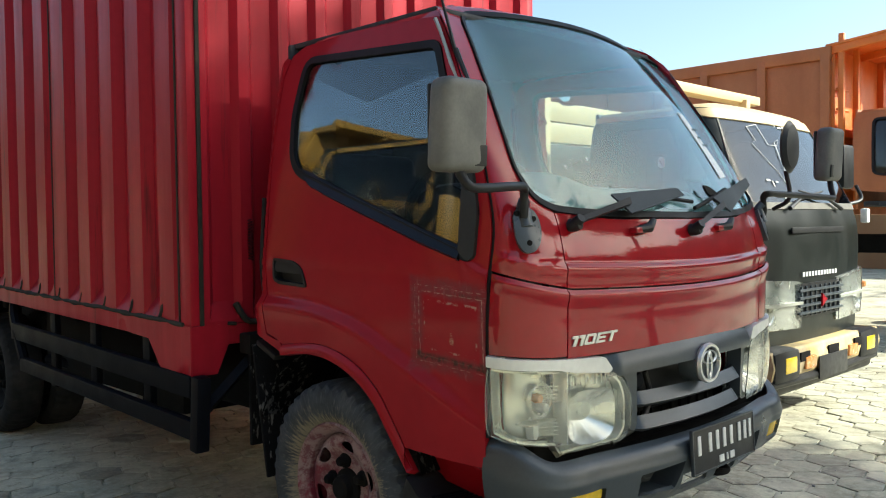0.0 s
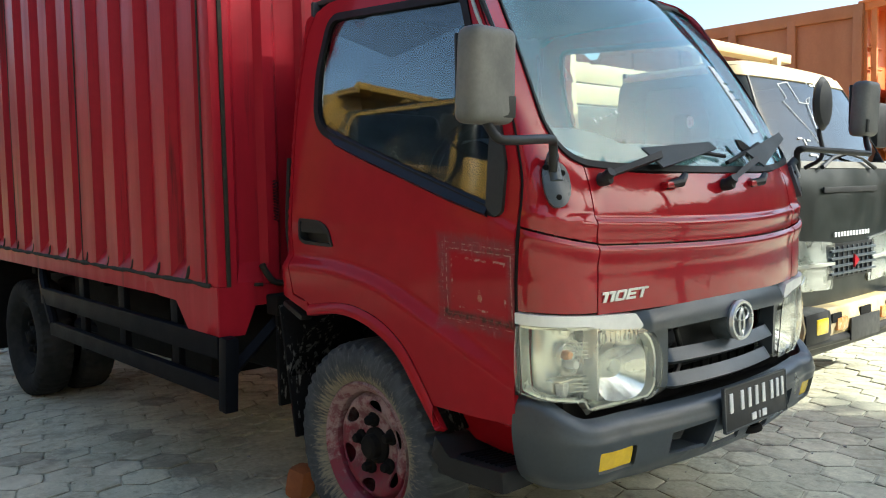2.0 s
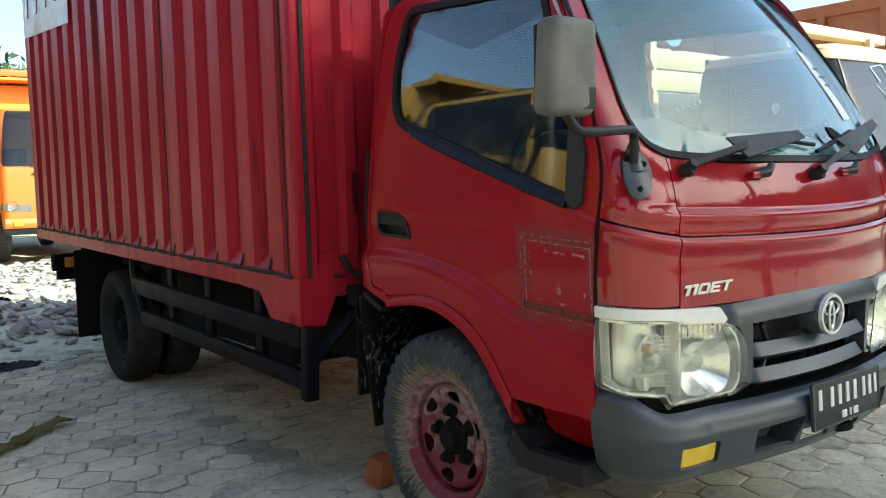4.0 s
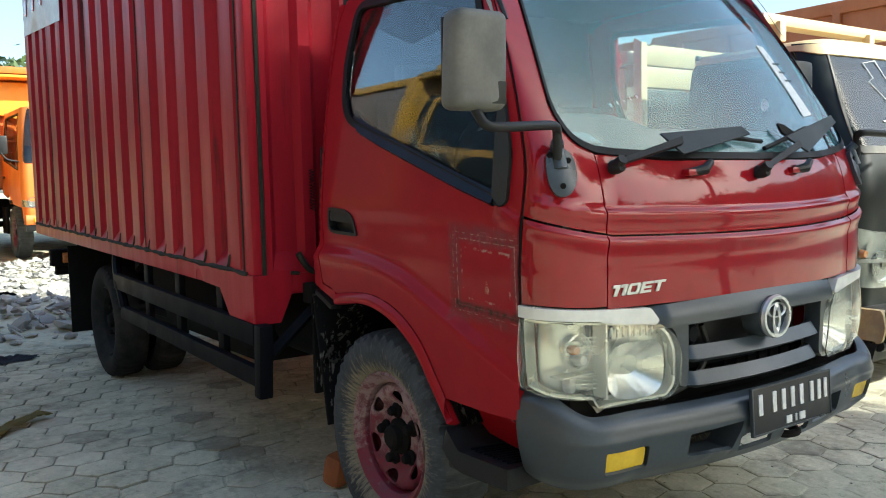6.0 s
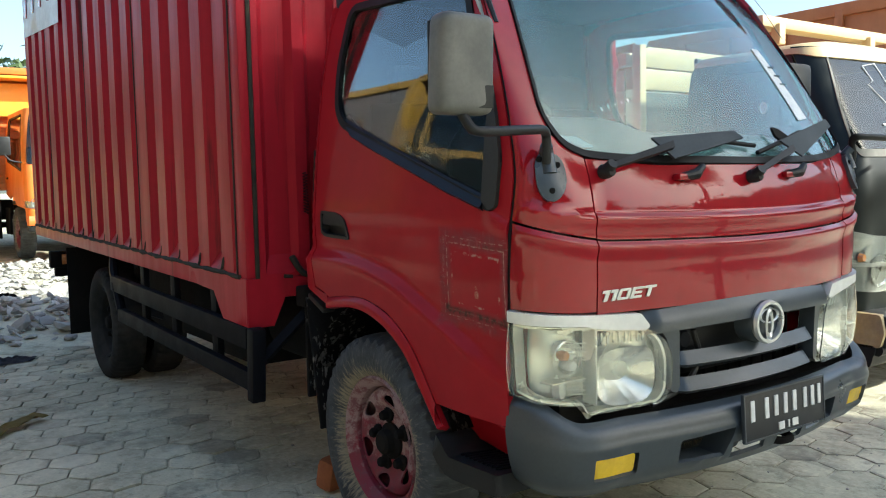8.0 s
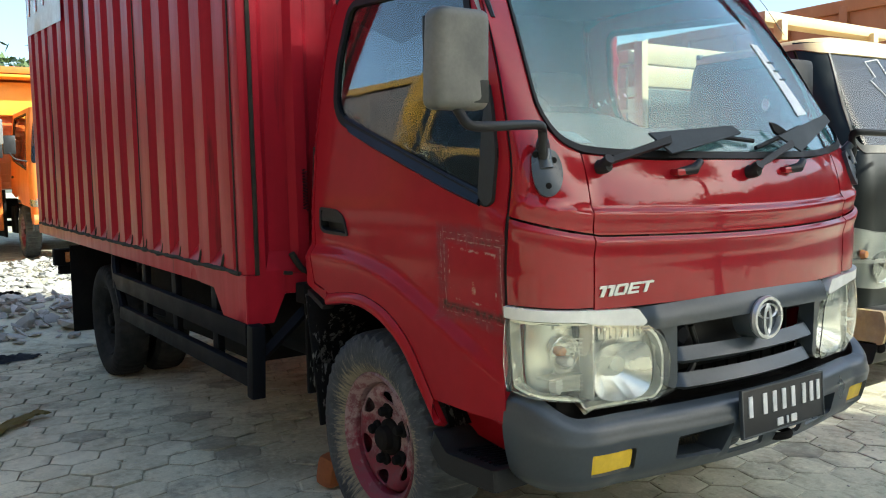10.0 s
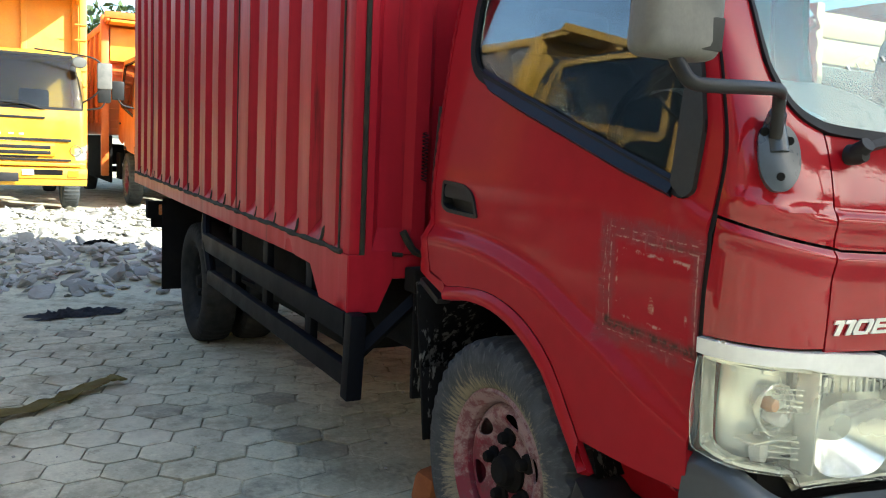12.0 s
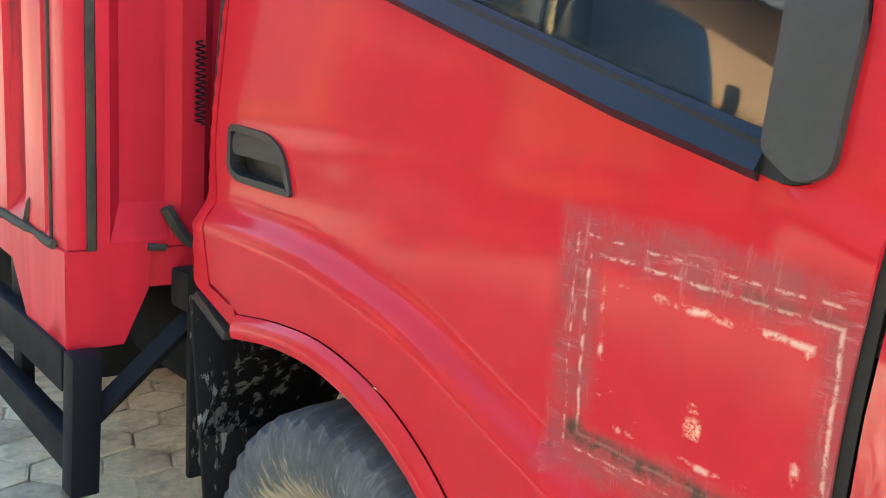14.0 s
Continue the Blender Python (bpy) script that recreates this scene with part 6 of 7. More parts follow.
def dump_body(root, x0, x1, width, z0, z1, paint, canopy=.9, posts=8, skin=None):
    """Open steel tipper body: ribbed sides, rails, front wall and a shelf over the cab."""
    hw = width / 2
    body = part("tipper_floor", block((x1 - x0, width, .12), ((x0 + x1) / 2, 0, z0), .01), paint, root)
    for s in (1, -1):
        part("side_wall", block((x1 - x0 - .1, .03, z1 - z0 - .06), ((x0 + x1) / 2, s * (hw - .06), (z0 + z1) / 2), .005), skin or paint, body)
        part("top_rail", block((x1 - x0, .12, .14), ((x0 + x1) / 2, s * (hw - .06), z1), .015), paint, body)
        part("low_rail", block((x1 - x0, .10, .12), ((x0 + x1) / 2, s * (hw - .05), z0 + .10), .015), paint, body)
        for i in range(posts):
            part("rib", block((.10, .09, z1 - z0), (x0 + .06 + (x1 - x0 - .12) * i / (posts - 1), s * (hw - .04), (z0 + z1) / 2), .012), paint, body)
    part("front_wall", block((.03, width - .1, z1 - z0 + .1), (x1 - .06, 0, (z0 + z1) / 2 + .05), .006), paint, body)
    for i in range(4):
        part("front_rib", block((.09, .09, z1 - z0 + .1), (x1 - .02, -hw + .10 + (width - .2) * i / 3, (z0 + z1) / 2 + .05), .01), paint, body)
    part("front_bar", block((.08, width - .1, .09), (x1 - .02, 0, z0 + (z1 - z0) * .5), .01), paint, body)
    part("back_wall", block((.04, width - .1, z1 - z0 - .1), (x0 + .03, 0, (z0 + z1) / 2), .006), paint, body)
    if canopy:
        part("canopy", block((canopy, width - .04, .03), (x1 + canopy / 2 - .05, 0, z1 + .12), .006, (0, -6, 0)), paint, body)
        for i in range(4):
            part("canopy_rib", block((canopy, .05, .09), (x1 + canopy / 2 - .05, -hw + .06 + (width - .12) * i / 3, z1 + .07), .008, (0, -6, 0)), paint, body)
        part("canopy_lip", block((.05, width, .12), (x1 + canopy - .06, 0, z1 + .17), .01), paint, body)
    for i in range(6):
        part("ladder_rung", tube([(x1 + .06, -hw + .02, z0 + .2 + .22 * i), (x1 + .06, -hw + .34, z0 + .2 + .22 * i)], .014, 6), paint, body)
    return body


# black truck with a cream bed beside the red one
neighbour = empty("flatbed_truck", "black cab-over truck with cream roof, worn yellow bumper and cream bed", "truck", loc=(.235, 2.82, 0))
NB = (1.67, .385, 1.326, 1.95, 1.14, .30)
nb_skin = cab_shape(*NB)
make_cab(neighbour, *NB, black_green, roof_paint=cream_paint, bumper_paint=cream_yellow, lamp_h=.31, wheel_at=-.74, lamp_in=.40, seal=pale_seal, lamp_z=.245)
make_frame(neighbour, -5.2, -.2, .62, 1.7, -3.6, .385)
bed = part("bed_floor", block((3.7, 1.80, .10), (-3.36, 0, .98), .01), cream_paint, neighbour, "cream steel bed")
for s in (1, -1):
    for i in range(7):
        part("stake", block((.07, .05, 1.0), (-1.70 - .57 * i, s * .86, 1.48), .008), cream_paint, bed)
    for z, h, paint in ((1.16, .20, cream_white), (1.37, .18, cream_white), (1.56, .16, cream_white), (1.72, .13, cream_white), (1.86, .13, cream_white)):
        part("side_board", block((3.6, .025, h), (-3.40, s * .84, z), .006), paint, bed)
    part("bed_rail", block((3.65, .09, .08), (-3.36, s * .85, 1.99), .012), cream_white, bed)
part("headboard_panel", block((.04, 1.66, .76), (-1.47, 0, 1.40), .01), black_green, bed, "dark lower headboard")
for z in (1.855, 1.995):
    part("headboard_board", block((.05, 1.70, .132), (-1.46, 0, z), .01), cream_paint, bed, "cream headboard plank")
for y in (-.86, .86):
    part("headboard_post", block((.07, .06, 1.15), (-1.46, y, 1.53), .012), cream_paint, bed)
for s in (1, -1):
    head = nb_skin(1.15 * s, .80, .02)
    part("signal_bowl", lathe([(0, -.02), (.04, -.012), (.062, .012)], 20, "X", (head.x - .02, head.y, .80)), chrome, neighbour)
    part("signal_amber", lathe([(0, .03), (.018, .024), (.024, 0)], 16, "X", (head.x - .02, head.y - .08 * s, .80)), amber_lens, neighbour, "amber bulb behind clear glass")
    part("lamp_divider", sheet([(s * .40, .745), (s * 1.75, .755), (s * 1.75, .772), (s * .40, .762)], lambda u, z: nb_skin(u, z, .036), step=.05, ratio=.7, inside=(-.5, 0, 1), thick=.03), lamp_edge, neighbour)
part("roof_edge", sheet([(u, 1.918) for u in np.linspace(-2.97, 2.97, 40)] + [(u, 1.858 + .03 * smoothstep(1.3, 2.0, abs(u))) for u in np.linspace(2.97, -2.97, 40)], lambda u, z: nb_skin(u, z, .009), step=.05, ratio=.4, inside=(-.5, 0, 1), thick=.012), cream_paint, neighbour, "cream roof edge")
part("corner_strip", block((.05, .012, .38), (-.16, -.838, .86), .004), cream_yellow, neighbour, "ochre strip on the cab corner")
part("window_sticker", lathe([(0, .004), (.022, .004), (.024, 0)], 16, "Y", (-.60, -.812, 1.605), squash=1.5), plate_white, neighbour)
part("roof_beam", block((.12, 1.40, .065), (-.78, .05, 2.12), .012), cream_paint, neighbour, "cream beam on the cab roof")
for y in (-.5, .5):
    part("beam_foot", block((.06, .06, .12), (-.72, y, 2.05), .01), cream_paint, neighbour)
part("roof_antenna", tube([(-.62, -.62, 2.0), (-.69, -.69, 2.16), (-.77, -.77, 2.31)], [.0025, .002, .0015], 6), plastic_black, neighbour, "thin whip antenna")
part("extra_mirror", lathe([(0, .03), (.080, .02), (.097, 0), (.080, -.02), (0, -.02)], 24, "X", (.13, -.71, 1.65), squash=1.5), plastic_black, neighbour, "round black convex mirror")
part("extra_arm", tube(curve_through([(.02, -.67, 1.31), (.12, -.69, 1.37), (.11, -.71, 1.52)], 5), .012, 8), plastic_black, neighbour)
nb_bumper = next(o for o in neighbour.children if o.name.startswith("bumper"))
for y, w in ((-.40, .13), (.02, .16), (.42, .13)):
    part("bumper_slot", block((.012, w, .055), (.088, y, .455), .006), chassis_black, nb_bumper)
for y in (-.62, .62):
    part("bumper_end", block((.20, .34, .19), (.0, y * 1.02, .425), .05), plastic_black, nb_bumper, "black bumper end")
    part("bumper_signal", block((.03, .15, .075), (.085, y * .53, .415), .014), amber_lens, nb_bumper, "amber lamp in the bumper")
part("under_bar", tube([(.05, -.80, .33), (.07, 0, .32), (.05, .80, .33)], .03, 10), plastic_black, nb_bumper)
part("side_marker", block((.05, .06, .10), (-.02, .85, 1.27), .015), white_paint, neighbour)


def on_screen(y, z, out):
    return nb_skin(-y * 1.07 / .715, 1.24 + (z - 1.24) * 1.0745, out)


for y, z, w, h in ((.02, 1.815, .012, .03), (.08, 1.80, .045, .012), (.14, 1.80, .030, .026), (.19, 1.795, .05, .010), (.25, 1.80, .012, .030), (.30, 1.795, .05, .012), (-.12, 1.60, .05, .008), (-.05, 1.60, .03, .008), (.02, 1.60, .04, .008),
                   (-.42, 1.47, .05, .012), (-.38, 1.45, .012, .04), (-.33, 1.46, .04, .012), (-.36, 1.38, .07, .012), (-.32, 1.36, .012, .05), (-.28, 1.37, .05, .012)):
    part("screen_writing", block((.003, w, h), tuple(on_screen(y, z, .004)), .001, (0, -26, 0)), white_paint, neighbour)
mapline = [(-.40, 1.78), (-.36, 1.70), (-.42, 1.68), (-.28, 1.55), (-.25, 1.52), (-.20, 1.42), (-.16, 1.50), (-.12, 1.70), (-.05, 1.72), (-.10, 1.68), (-.22, 1.68), (-.26, 1.80), (-.40, 1.78)]
part("screen_drawing", tube([on_screen(y, z, .005) for y, z in mapline], .0022, 5), white_paint, neighbour, "white outline drawn on the windscreen")

# large orange tipper behind the black truck
tipper = empty("tipper_truck", "orange steel tipper truck with tall ribbed body", "truck", loc=(1.15, 8.2, 0))
make_cab(tipper, 2.36, 1.05, 1.62, 2.42, 2.25, .18, shaded_orange, wheel_at=-1.05, wheel_r=.52)
make_frame(tipper, -7.5, -.4, .95, 2.4, -5.4, .52)
tip = dump_body(tipper, -7.6, -2.45, 2.45, 1.35, 3.05, shaded_orange, canopy=.8)
# sunlit front parts and ladder posts get the brighter orange
for ob in tip.children:
    if ob.name.startswith(("front_", "ladder_rung", "canopy")):
        ob.data.materials[0] = orange_truck
for y in (-1.15, -.72):
    part("ladder_post", block((.06, .05, 1.9), (-2.36, y, 2.30), .01), orange_truck, tipper)

# yellow truck and orange tippers at the far end of the yard
far_truck = empty("yellow_truck", "bright yellow tipper truck facing the yard", "truck", loc=(-12.4, -1.69, 0))
make_cab(far_truck, 2.38, .60, 1.62, 2.50, 2.0, .22, yellow_truck, lamp_h=.22, wheel_at=-1.3, wheel_r=.50, bumper_paint=yellow_truck, valance=yellow_truck, lamp_in=.95)
make_frame(far_truck, -8, -.4, .95, 2.4, -6.0, .50)
dump_body(far_truck, -8.2, -2.2, 2.62, 1.35, 3.55, body_yellow, canopy=1.3)
part("bumper_step", block((.10, 2.30, .05), (.06, 0, .78), .015), yellow_truck, far_truck)
for z, h in ((.845, .035), (1.15, .045)):
    part("front_gap", block((.02, 1.9, h), (.012, 0, z), .006), plastic_black, far_truck)
part("grille_frame", prism(rounded([(.03, .90), (.045, .95), (.045, 1.06), (.03, 1.10), (-.02, 1.10), (-.02, .90)], .01), -.72, .72), yellow_truck, far_truck)
for z in (.955, 1.035):
    part("grille_slot", block((.02, 1.32, .055), (.040, 0, z), .008), plastic_black, far_truck)
for y in (.62, -.62):
    part("bumper_opening", prism(rounded([(.092, .62), (.100, .70), (.06, .70), (.06, .62)], .005), y - .20, y + .20), chassis_black, far_truck)
    part("number_panel", block((.012, .16, .08), (.10, y * .55, .655), .004), white_paint, far_truck)
for y in (-.20, -.05, .12, .26):
    part("letter_bar", block((.008, .07, .030), (.006, y, 1.225), .002), silver, far_truck)
for y0, w in ((.50, -.9), (-.45, -.9)):
    part("long_wiper", tube([(.05, y0, 1.63), (.055, y0 + .25 * w, 1.70), (.03, y0 + w, 1.67)], [.016, .012, .008], 6), plastic_black, far_truck)
part("round_mirror", lathe([(0, .03), (.09, .02), (.11, 0), (.09, -.02), (0, -.02)], 22, "X", (.10, 1.06, 2.34), squash=.85), mirror_shell, far_truck)
part("mirror_stay", tube(curve_through([(-.02, .45, 2.50), (.10, .9, 2.46), (.12, 1.25, 2.42), (.10, 1.42, 2.30)], 5), .014, 6), plastic_black, far_truck)
part("mirror_stay", tube(curve_through([(.10, 1.42, 2.05), (.08, 1.28, 1.86), (-.04, 1.12, 1.74)], 5), .014, 6), plastic_black, far_truck)
part("wide_mirror", block((.07, .22, .40), (.11, 1.42, 2.16), .03), mirror_shell, far_truck)
for y in (-1.33, 1.33):
    part("body_post", block((.12, .12, 3.15), (-2.02, y, 2.12), .02), body_yellow, far_truck)
    for z in np.arange(.8, 3.4, .26):
        part("rung", tube([(-1.94, y - .14, z), (-1.94, y + .05, z)], .014, 6), body_yellow, far_truck)
for y, w in ((.72, .34), (.30, .40)):
    part("screen_card", block((.01, w, .16), (-.20, -y, 1.78), .003), white_paint, far_truck)
far_tipper = empty("orange_tipper", "orange tipper truck with tall ribbed body, parked behind rubble", "truck", loc=(-13.4, 1.32, 0))
make_cab(far_tipper, 1.92, .70, 1.72, 2.70, 2.0, .22, orange_truck, bumper_paint=orange_truck, lamp_h=.12, wheel_at=-1.3, wheel_r=.50)
make_frame(far_tipper, -8, -.4, .95, 2.4, -6.0, .50)
dump_body(far_tipper, -8.2, -2.2, 2.5, 1.35, 3.30, orange_truck, canopy=.6)
# black boards in place of the shadow beneath the tipper
for y in (-.95, .95):
    part("side_skirt", block((5.4, .05, .90), (-4.7, y * 1.15, .82), .02), chassis_black, far_tipper)
    part("front_skirt", block((.5, .05, .5), (-1.95, y, .70), .02), chassis_black, far_tipper)
for y in (-1.20, 1.20):
    part("body_post", block((.12, .14, 3.0), (-2.05, y, 2.0), .02), orange_truck, far_tipper)
part("front_board", block((.04, 2.2, .62), (-2.10, 0, 2.98), .01), body_yellow, far_tipper)
part("front_shelf", block((.5, 2.3, .05), (-1.85, 0, 3.36), .01), body_yellow, far_tipper)
copy_thing(far_tipper, pose(-14.2, 4.6, 0))
# yellow truck across the lane, mirrored in the door glass
across = empty("tipper_truck", "dark tipper truck with yellow frames and body, its copy blocking light", "truck", loc=(-2.9, -5.45, 0))
make_cab(across, 2.45, 1.0, 2.25, 3.15, 2.3, .25, black_green, lower=ochre_truck, roof_paint=black_green, ring=ochre_truck, wheel_at=-1.2, wheel_r=.50, bumper_paint=ochre_truck)
make_frame(across, -8.2, -.3, .95, 2.4, -6.2, .50)
dump_body(across, -8.4, -2.6, 2.45, 1.55, 3.45, ochre_truck, canopy=.4, skin=roof_mat, posts=4)

# unseen second truck, added to hold light off the red truck's side
copy_thing(across, pose(7.2, -5.6, 0))
# ---- trees and sheds that close the yard, and one tree added for shade ----
def make_tree(x, y, h, r, seed, leaves=6500, size=.30, foot=.35):
    rnd = np.random.RandomState(seed)
    tree = empty("tree", "leafy green tree round the yard, the first added for shade", "tree", "trees round the yard", (x, y, 0))
    bm = tube(curve_through([(0, 0, -.1), (.08, .05, h * .3), (-.06, .1, h * .55), (.05, 0, h * .8)], 4), [.22 - .17 * i / 12 for i in range(13)], 9)
    ends = []
    for k in range(9):
        a, z0 = rnd.uniform(0, 6.28), h * rnd.uniform(foot, .7)
        e = Vector((math.cos(a) * r * rnd.uniform(.5, .85), math.sin(a) * r * rnd.uniform(.5, .85), z0 + h * rnd.uniform(.08, .3)))
        tube(curve_through([(0, 0, z0), tuple(e * .5 + Vector((0, 0, z0 * .55 + .1))), tuple(e)], 4), [.09 - .008 * i for i in range(9)], 6, bm=bm)
        ends.append(e)
    part("trunk", bm, bark_mat, tree)
    ends += [Vector((rnd.uniform(-.5, .5) * r, rnd.uniform(-.5, .5) * r, h * rnd.uniform(max(.6, foot + .08), .95))) for _ in range(14)]
    c = np.array([ends[i] for i in rnd.randint(0, len(ends), leaves)]) + rnd.normal(0, 1, (leaves, 3)) * (r * .24, r * .24, h * .075)
    ax, bx = rnd.normal(0, 1, (leaves, 3)), rnd.normal(0, 1, (leaves, 3))
    ax /= np.linalg.norm(ax, axis=1)[:, None]
    bx -= ax * (ax * bx).sum(1)[:, None]
    bx /= np.linalg.norm(bx, axis=1)[:, None]
    s = size * rnd.uniform(.6, 1.3, (leaves, 1))
    v = np.stack([c - ax * s, c + bx * s * .4, c + ax * s, c - bx * s * .4], 1).reshape(-1, 3)
    me = bpy.data.meshes.new("crown")
    me.from_pydata(v.tolist(), [], [(4 * i, 4 * i + 1, 4 * i + 2, 4 * i + 3) for i in range(leaves)])
    me.materials.append(leaf_mat)
    cr = new("crown", me)
    cr.parent = tree
    tagged(cr, kind="stuff")
    return tree


# the first tree is unseen, added to keep the sun off the cab's front
TREES = ((9.4, 7.2, 9.4, 1.9), (17, -1.0, 6.8, 3.2), (12, 10.5, 3.8, 2.6), (16.5, -6.5, 7.4, 3.4), (9, 14.5, 4.2, 3.0), (17.5, -11.5, 6.6, 3.2), (16, -17, 7, 3.4), (19, 3.8, 6.4, 2.8), (5.5, 17.5, 4.4, 3.2), (16.5, 9.0, 4.0, 2.4), (-32, -3, 5.2, 3.4), (-34, 4, 5.6, 3.6), (-31, 10, 5.2, 3.4), (-33, -10, 5.6, 3.6), (-30, 18, 5.8, 3.8))
for i, (x, y, h, r) in enumerate(TREES):
    make_tree(x, y, h, r, i, leaves=17000 if i in (0, 2, 4, 8) else 11000, size=.12 if i == 0 else .17 if i in (2, 4, 8) else .22, foot=.58 if i == 0 else .35)


def make_shed(x, y, w, d, h, ridge_h, turn):
    shed = empty("shed", "long low shed with a dark gabled roof", "building", "sheds behind the yard", (x, y, 0))
    shed.rotation_euler.z = radians(turn)
    for s in (1, -1):
        part("wall", block((w, .2, h), (0, s * d / 2, h / 2), .01), wall_mat, shed)
        part("roof", block((w + .8, d / 2 / math.cos(math.atan2(ridge_h, d / 2)) + .5, .12), (0, s * (d / 4 + .1), h + ridge_h / 2 - .03), .02, (-s * math.degrees(math.atan2(ridge_h, d / 2)), 0, 0)), roof_mat, shed)
        gable = sheet([(-d / 2, 0), (d / 2, 0), (d / 2, h), (0, h + ridge_h - .1), (-d / 2, h)], lambda a, b, q=s: Vector((q * w / 2, a, b)), step=1.5, thick=.2, inside=(0, 0, 2))
        part("gable", gable, wall_mat, shed)


make_shed(-7, -17, 16, 9, 3.4, 2.2, 90)
make_shed(4, -17, 16, 9, 3.4, 2.2, 90)
make_shed(2, 24, 40, 9, 3.4, 2.2, 0)
# ---- rubble, strap, rag and brick ----
def stone(rnd, size, flat=.5):
    one = bmesh.new()
    bmesh.ops.create_icosphere(one, subdivisions=1, radius=.5)
    k = rnd.uniform(.55, 1.0, len(one.verts))
    sx, sy = size * rnd.uniform(.7, 1.4), size * rnd.uniform(.6, 1.1)
    for v, f in zip(one.verts, k):
        q = v.co * f
        v.co = Vector((math.copysign(abs(q.x) ** .75, q.x) * sx, math.copysign(abs(q.y) ** .75, q.y) * sy, math.copysign(abs(q.z) ** .7, q.z) * size * flat))
    return one


def make_rubble():
    rnd = np.random.RandomState(5)
    shapes = []
    for i in range(24):
        one = stone(rnd, 1.0, rnd.uniform(.15, .38))
        one.verts.index_update()
        shapes.append((np.array([v.co[:] for v in one.verts]), [[v.index for v in f.verts] for f in one.faces]))
        one.free()
    verts, faces, n = [], [], 0
    for i in range(4200):
        x = -4.9 - 8.6 * rnd.beta(1.1, 1.3)
        y = rnd.uniform(-3.6, 1.6)
        edge = -4.95 - .35 * max(0, y + 1.0) - .9 * max(0, -1.3 - y)
        if x > edge + .25 * rnd.normal():
            continue
        s = .05 + .24 * rnd.beta(1.0, 3.4)
        vs, fs = shapes[i % 24]
        m = np.array((Euler((rnd.normal(0, .35), rnd.normal(0, .35), rnd.uniform(0, 6.3)))).to_matrix())
        verts.append((vs * s) @ m.T + (x, y, heap(x, y) + s * rnd.uniform(.0, .12)))
        faces += [[k + n for k in f] for f in fs]
        n += len(vs)
    me = bpy.data.meshes.new("rubble")
    me.from_pydata(np.concatenate(verts).tolist(), [], faces)
    me.materials.append(rubble_mat)
    return tagged(new("rubble", me), "heap of pale broken concrete and stone", "rubble", kind="stuff")


make_rubble()


def make_pebbles():
    """Small stones and crumbs of brick lying about on the paving."""
    rnd = np.random.RandomState(21)
    shapes = []
    for i in range(10):
        one = stone(rnd, 1.0, rnd.uniform(.35, .7))
        one.verts.index_update()
        shapes.append((np.array([v.co[:] for v in one.verts]), [[v.index for v in f.verts] for f in one.faces]))
        one.free()
    verts, faces, n = [], [], 0
    for i in range(900):
        x, y = rnd.uniform(-4.6, 2.6), rnd.uniform(-2.4, 3.0)
        if noise.noise(Vector((x * .9, y * .9, 4.0))) < rnd.uniform(-.4, .35):
            continue
        s = .006 + .022 * rnd.beta(1.0, 4.0)
        vs, fs = shapes[i % 10]
        m = np.array(Euler((0, 0, rnd.uniform(0, 6.3))).to_matrix())
        verts.append((vs * s) @ m.T + (x, y, .007))
        faces += [[k + n for k in f] for f in fs]
        n += len(vs)
    me = bpy.data.meshes.new("pebbles")
    me.from_pydata(np.concatenate(verts).tolist(), [], faces)
    me.materials.append(rubble_mat)
    return tagged(new("pebbles", me), "small loose stones scattered over the paving", "pebbles", kind="stuff")


make_pebbles()


def ribbon(name, path, width, material, label, category, crumple=.02):
    bm = bmesh.new()
    pts = curve_through(path, 6)
    rows = []
    for i, p in enumerate(pts):
        d = (pts[min(i + 1, len(pts) - 1)] - pts[max(i - 1, 0)]).normalized()
        s = d.cross(Vector((0, 0, 1))).normalized()
        rows.append([bm.verts.new(p + s * width * (k / 6 - .5) * (1 + .25 * noise.noise(Vector((i * .4, 0, 2)))) + Vector((0, 0, crumple * (1 + noise.noise(Vector((i * .35, k * .8, 4))))))) for k in range(7)])
    for a, b in zip(rows, rows[1:]):
        for k in range(6):
            bm.faces.new((a[k], a[k + 1], b[k + 1], b[k]))
    bmesh.ops.solidify(bm, geom=bm.faces[:], thickness=.006)
    return tagged(part(name, bm, material, None), label, category)


ribbon("cloth_strap", [(-2.43, -1.40, .015), (-2.38, -1.50, .02), (-2.28, -1.62, .01), (-2.14, -1.74, .012), (-2.02, -1.92, .012), (-1.95, -2.15, .012)], .10, strap_mat, "olive cloth strap lying on the pavers", "strap")


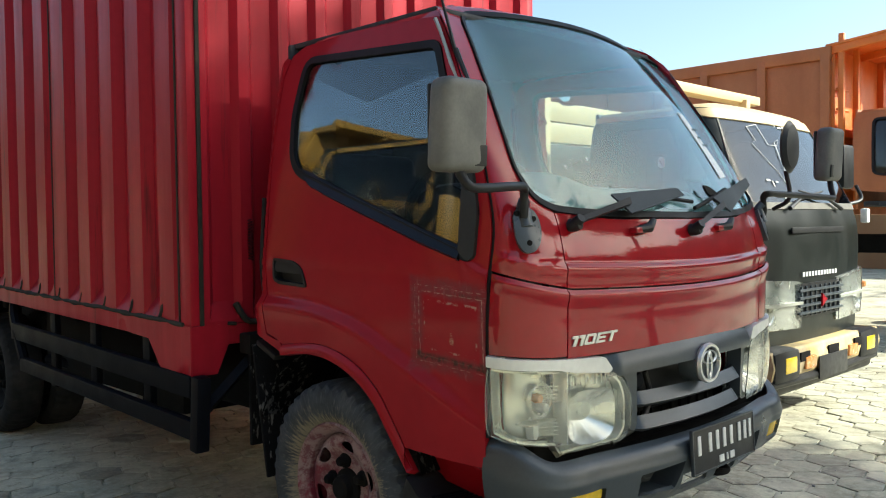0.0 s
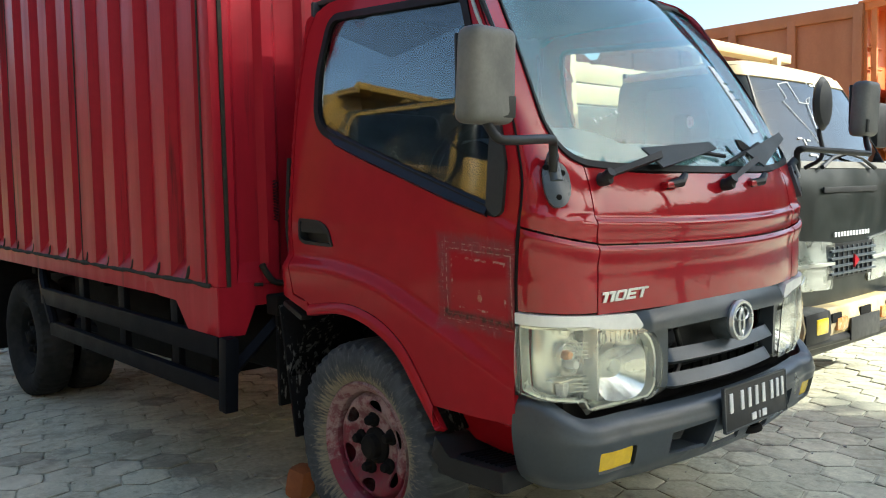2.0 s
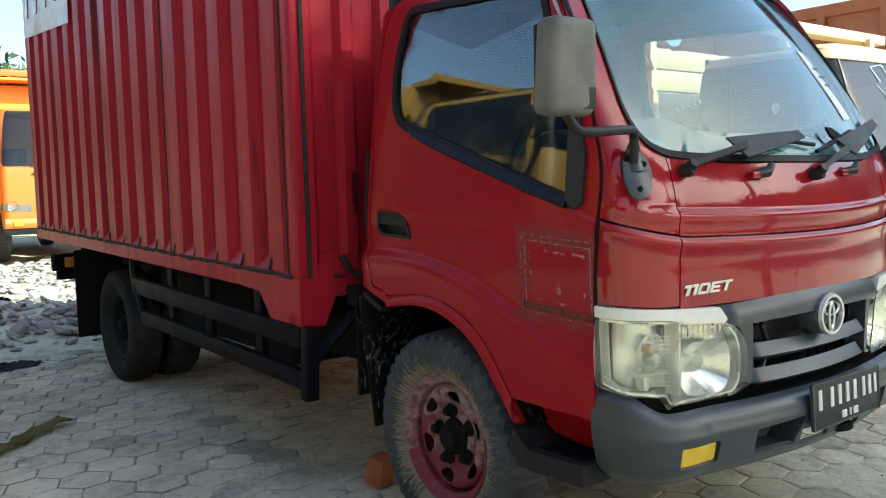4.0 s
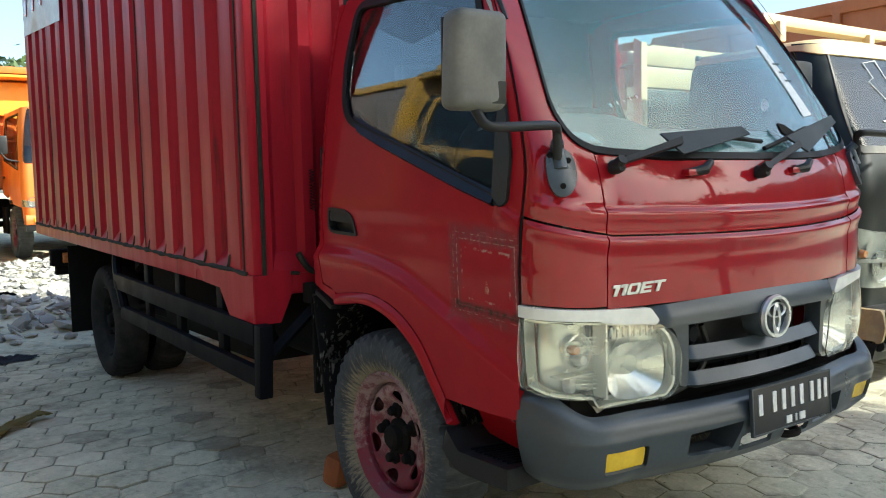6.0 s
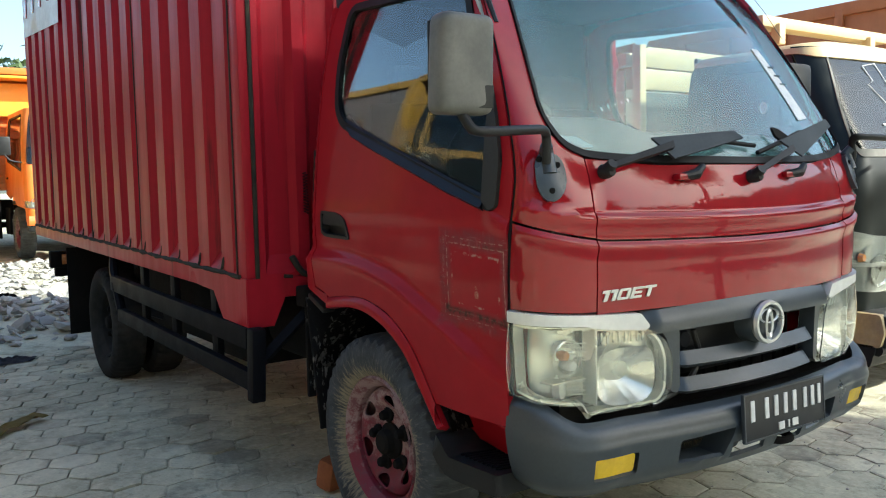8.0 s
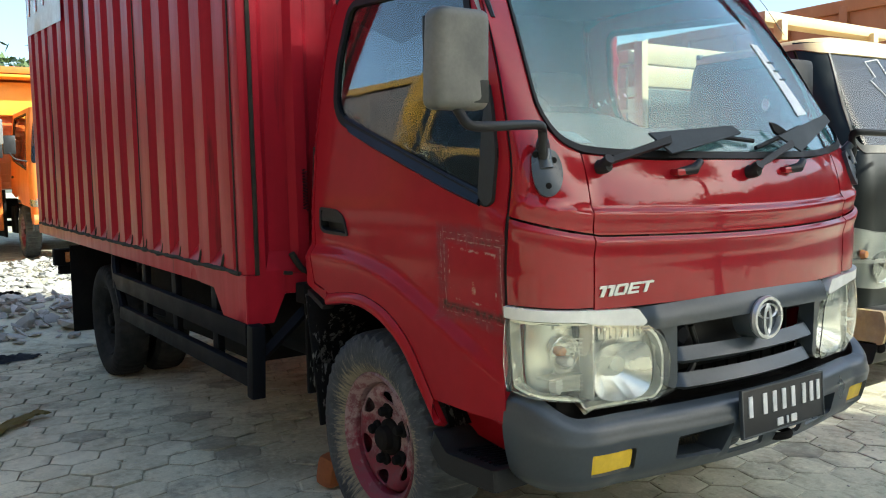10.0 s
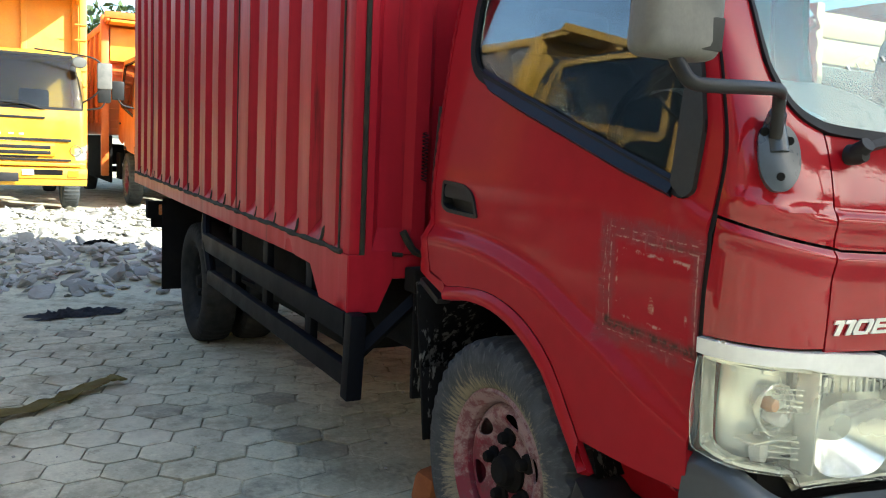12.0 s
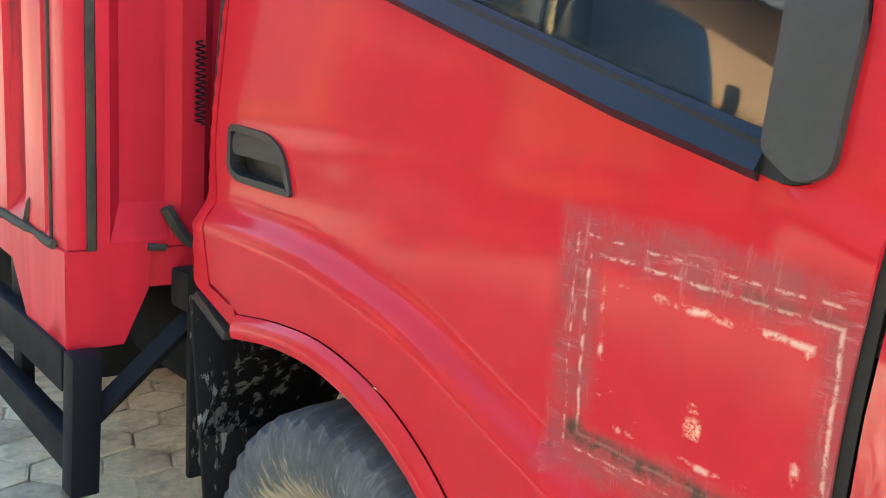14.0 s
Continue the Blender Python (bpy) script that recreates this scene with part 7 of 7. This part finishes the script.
def crumpled(name, x0, y0, turn, w, d, high, material, label, category):
    """A cloth in a heap: an uneven outline and sharp folds."""
    bm = bmesh.new()
    nu, nv = 34, 18
    rows = []
    for i in range(nu):
        row = []
        for k in range(nv):
            a, b = i / (nu - 1) - .5, k / (nv - 1) - .5
            edge = 1 + .35 * noise.noise(Vector((a * 5, b * 5, 1)))
            fold = abs(noise.noise(Vector((a * 7, b * 9, 3)))) + .5 * abs(noise.noise(Vector((a * 16, b * 19, 5))))
            rim = max(0, 1 - (2 * abs(a)) ** 4) * max(0, 1 - (2 * abs(b)) ** 4)
            row.append(bm.verts.new((a * w * edge + .03 * fold, b * d * edge, .008 + high * fold * (.25 + .75 * rim))))
        rows.append(row)
    for a, b in zip(rows, rows[1:]):
        for k in range(nv - 1):
            bm.faces.new((a[k], a[k + 1], b[k + 1], b[k]))
    bmesh.ops.solidify(bm, geom=bm.faces[:], thickness=.003)
    ob = tagged(part(name, bm, material, None), label, category)
    ob.matrix_basis = pose(x0, y0, 0, 0, 0, turn)
    return ob


rag = crumpled("rag", -4.27, -1.42, -72, .58, .22, .06, blue_black, "crumpled dark blue rag on the ground", "rag")
ribbon("rag", [(-6.35, -.95, .22), (-6.28, -1.08, .25), (-6.25, -1.18, .22)], .16, chassis_black, "black scrap on the rubble", "scrap", .04)
tagged(part("brick", block((.09, .11, .13), (-.53, -.66, .065), .03, (0, 12, 20)), brick_mat, None), "orange brick wedged behind the front wheel", "brick")

# ---- hexagon pavers ----
def hex_verts(rnd, r, tilt):
    """A worn hexagon: two points to a side, chipped corners, a bevelled edge."""
    k = []
    for i in range(12):
        a = (i // 2) * math.pi / 3 + (i % 2) * math.pi / 6
        d = r * (1 if i % 2 == 0 else math.cos(math.pi / 6)) * rnd.uniform(.955 if i % 2 == 0 else .975, 1.0)
        k.append((d * math.cos(a), d * math.sin(a)))
    rows = []
    for s, z in ((.905, .0), (.985, -.0030), (1.0, -.05)):
        rows += [(a * s, b * s, z + tilt[0] * a + tilt[1] * b + rnd.normal(0, .0008)) for a, b in k]
    return rows


HEX_FACES = [list(range(12))] + [[a + i, a + 12 + i, a + 12 + (i + 1) % 12, a + (i + 1) % 12] for a in (0, 12) for i in range(12)]


def make_pavers():
    rnd = np.random.RandomState(11)
    pavement = empty("pavement", "worn grey hexagon paving with sandy joints", "pavement")
    tagged(pavement, kind="structure")
    flat, turn = .205, radians(42)
    r = flat / math.sqrt(3)
    ca, sa = math.cos(turn), math.sin(turn)
    near, rest = [], []
    for i in range(-75, 76):
        for j in range(-75, 76):
            u, v = i * r * 1.5, (j + .5 * (i % 2)) * flat
            x, y = ca * u - sa * v, sa * u + ca * v
            if not (-6.4 < x < 3.4 and -3.0 < y < 7.2) or (x < -4.6 and y < 1.5) :
                continue
            inner = (-2.6 < x < .9 and -2.0 < y < -.55) or (.1 < x < 1.7 and -.6 < y < 1.6)
            (near if inner and len(near) < 300 else rest).append((x, y))
    shapes = []
    for k in range(14):
        me = bpy.data.meshes.new("paver")
        me.from_pydata(hex_verts(rnd, r * .99, rnd.normal(0, .005, 2)), [], HEX_FACES)
        me.materials.append(paver_mat)
        me.materials.append(joint_mat)
        me.polygons.foreach_set("material_index", [0] * 13 + [1] * 12)
        shapes.append(me)
    def lift(x, y):
        return .004 + .007 * noise.noise(Vector((x * .8, y * .8, 1.0))) + rnd.normal(0, .0013) - .014 * smoothstep(.02, .40, noise.noise(Vector((x * .55, y * .55, 9.0))))
    for k, (x, y) in enumerate(near):
        o = new("paver", shapes[k % 14])
        o.parent = pavement
        o.matrix_basis = pose(x, y, lift(x, y), 0, 0, math.degrees(turn) + 60 * rnd.randint(0, 6))
    verts, faces, n = [], [], 0
    for x, y in rest:
        vs = np.array(hex_verts(rnd, r * .99, rnd.normal(0, .005, 2)))
        vs[:, :2] = vs[:, :2] @ np.array(((ca, sa), (-sa, ca)))
        verts.append(vs + (x, y, lift(x, y)))
        faces += [[q + n for q in f] for f in HEX_FACES]
        n += len(vs)
    me = bpy.data.meshes.new("paver_field")
    me.from_pydata(np.concatenate(verts).tolist(), [], faces)
    me.materials.append(paver_mat)
    me.materials.append(joint_mat)
    me.polygons.foreach_set("material_index", ([0] * 13 + [1] * 12) * len(rest))
    field = new("paver_field", me)
    field.parent = pavement
    tagged(field, kind="stuff")


make_pavers()
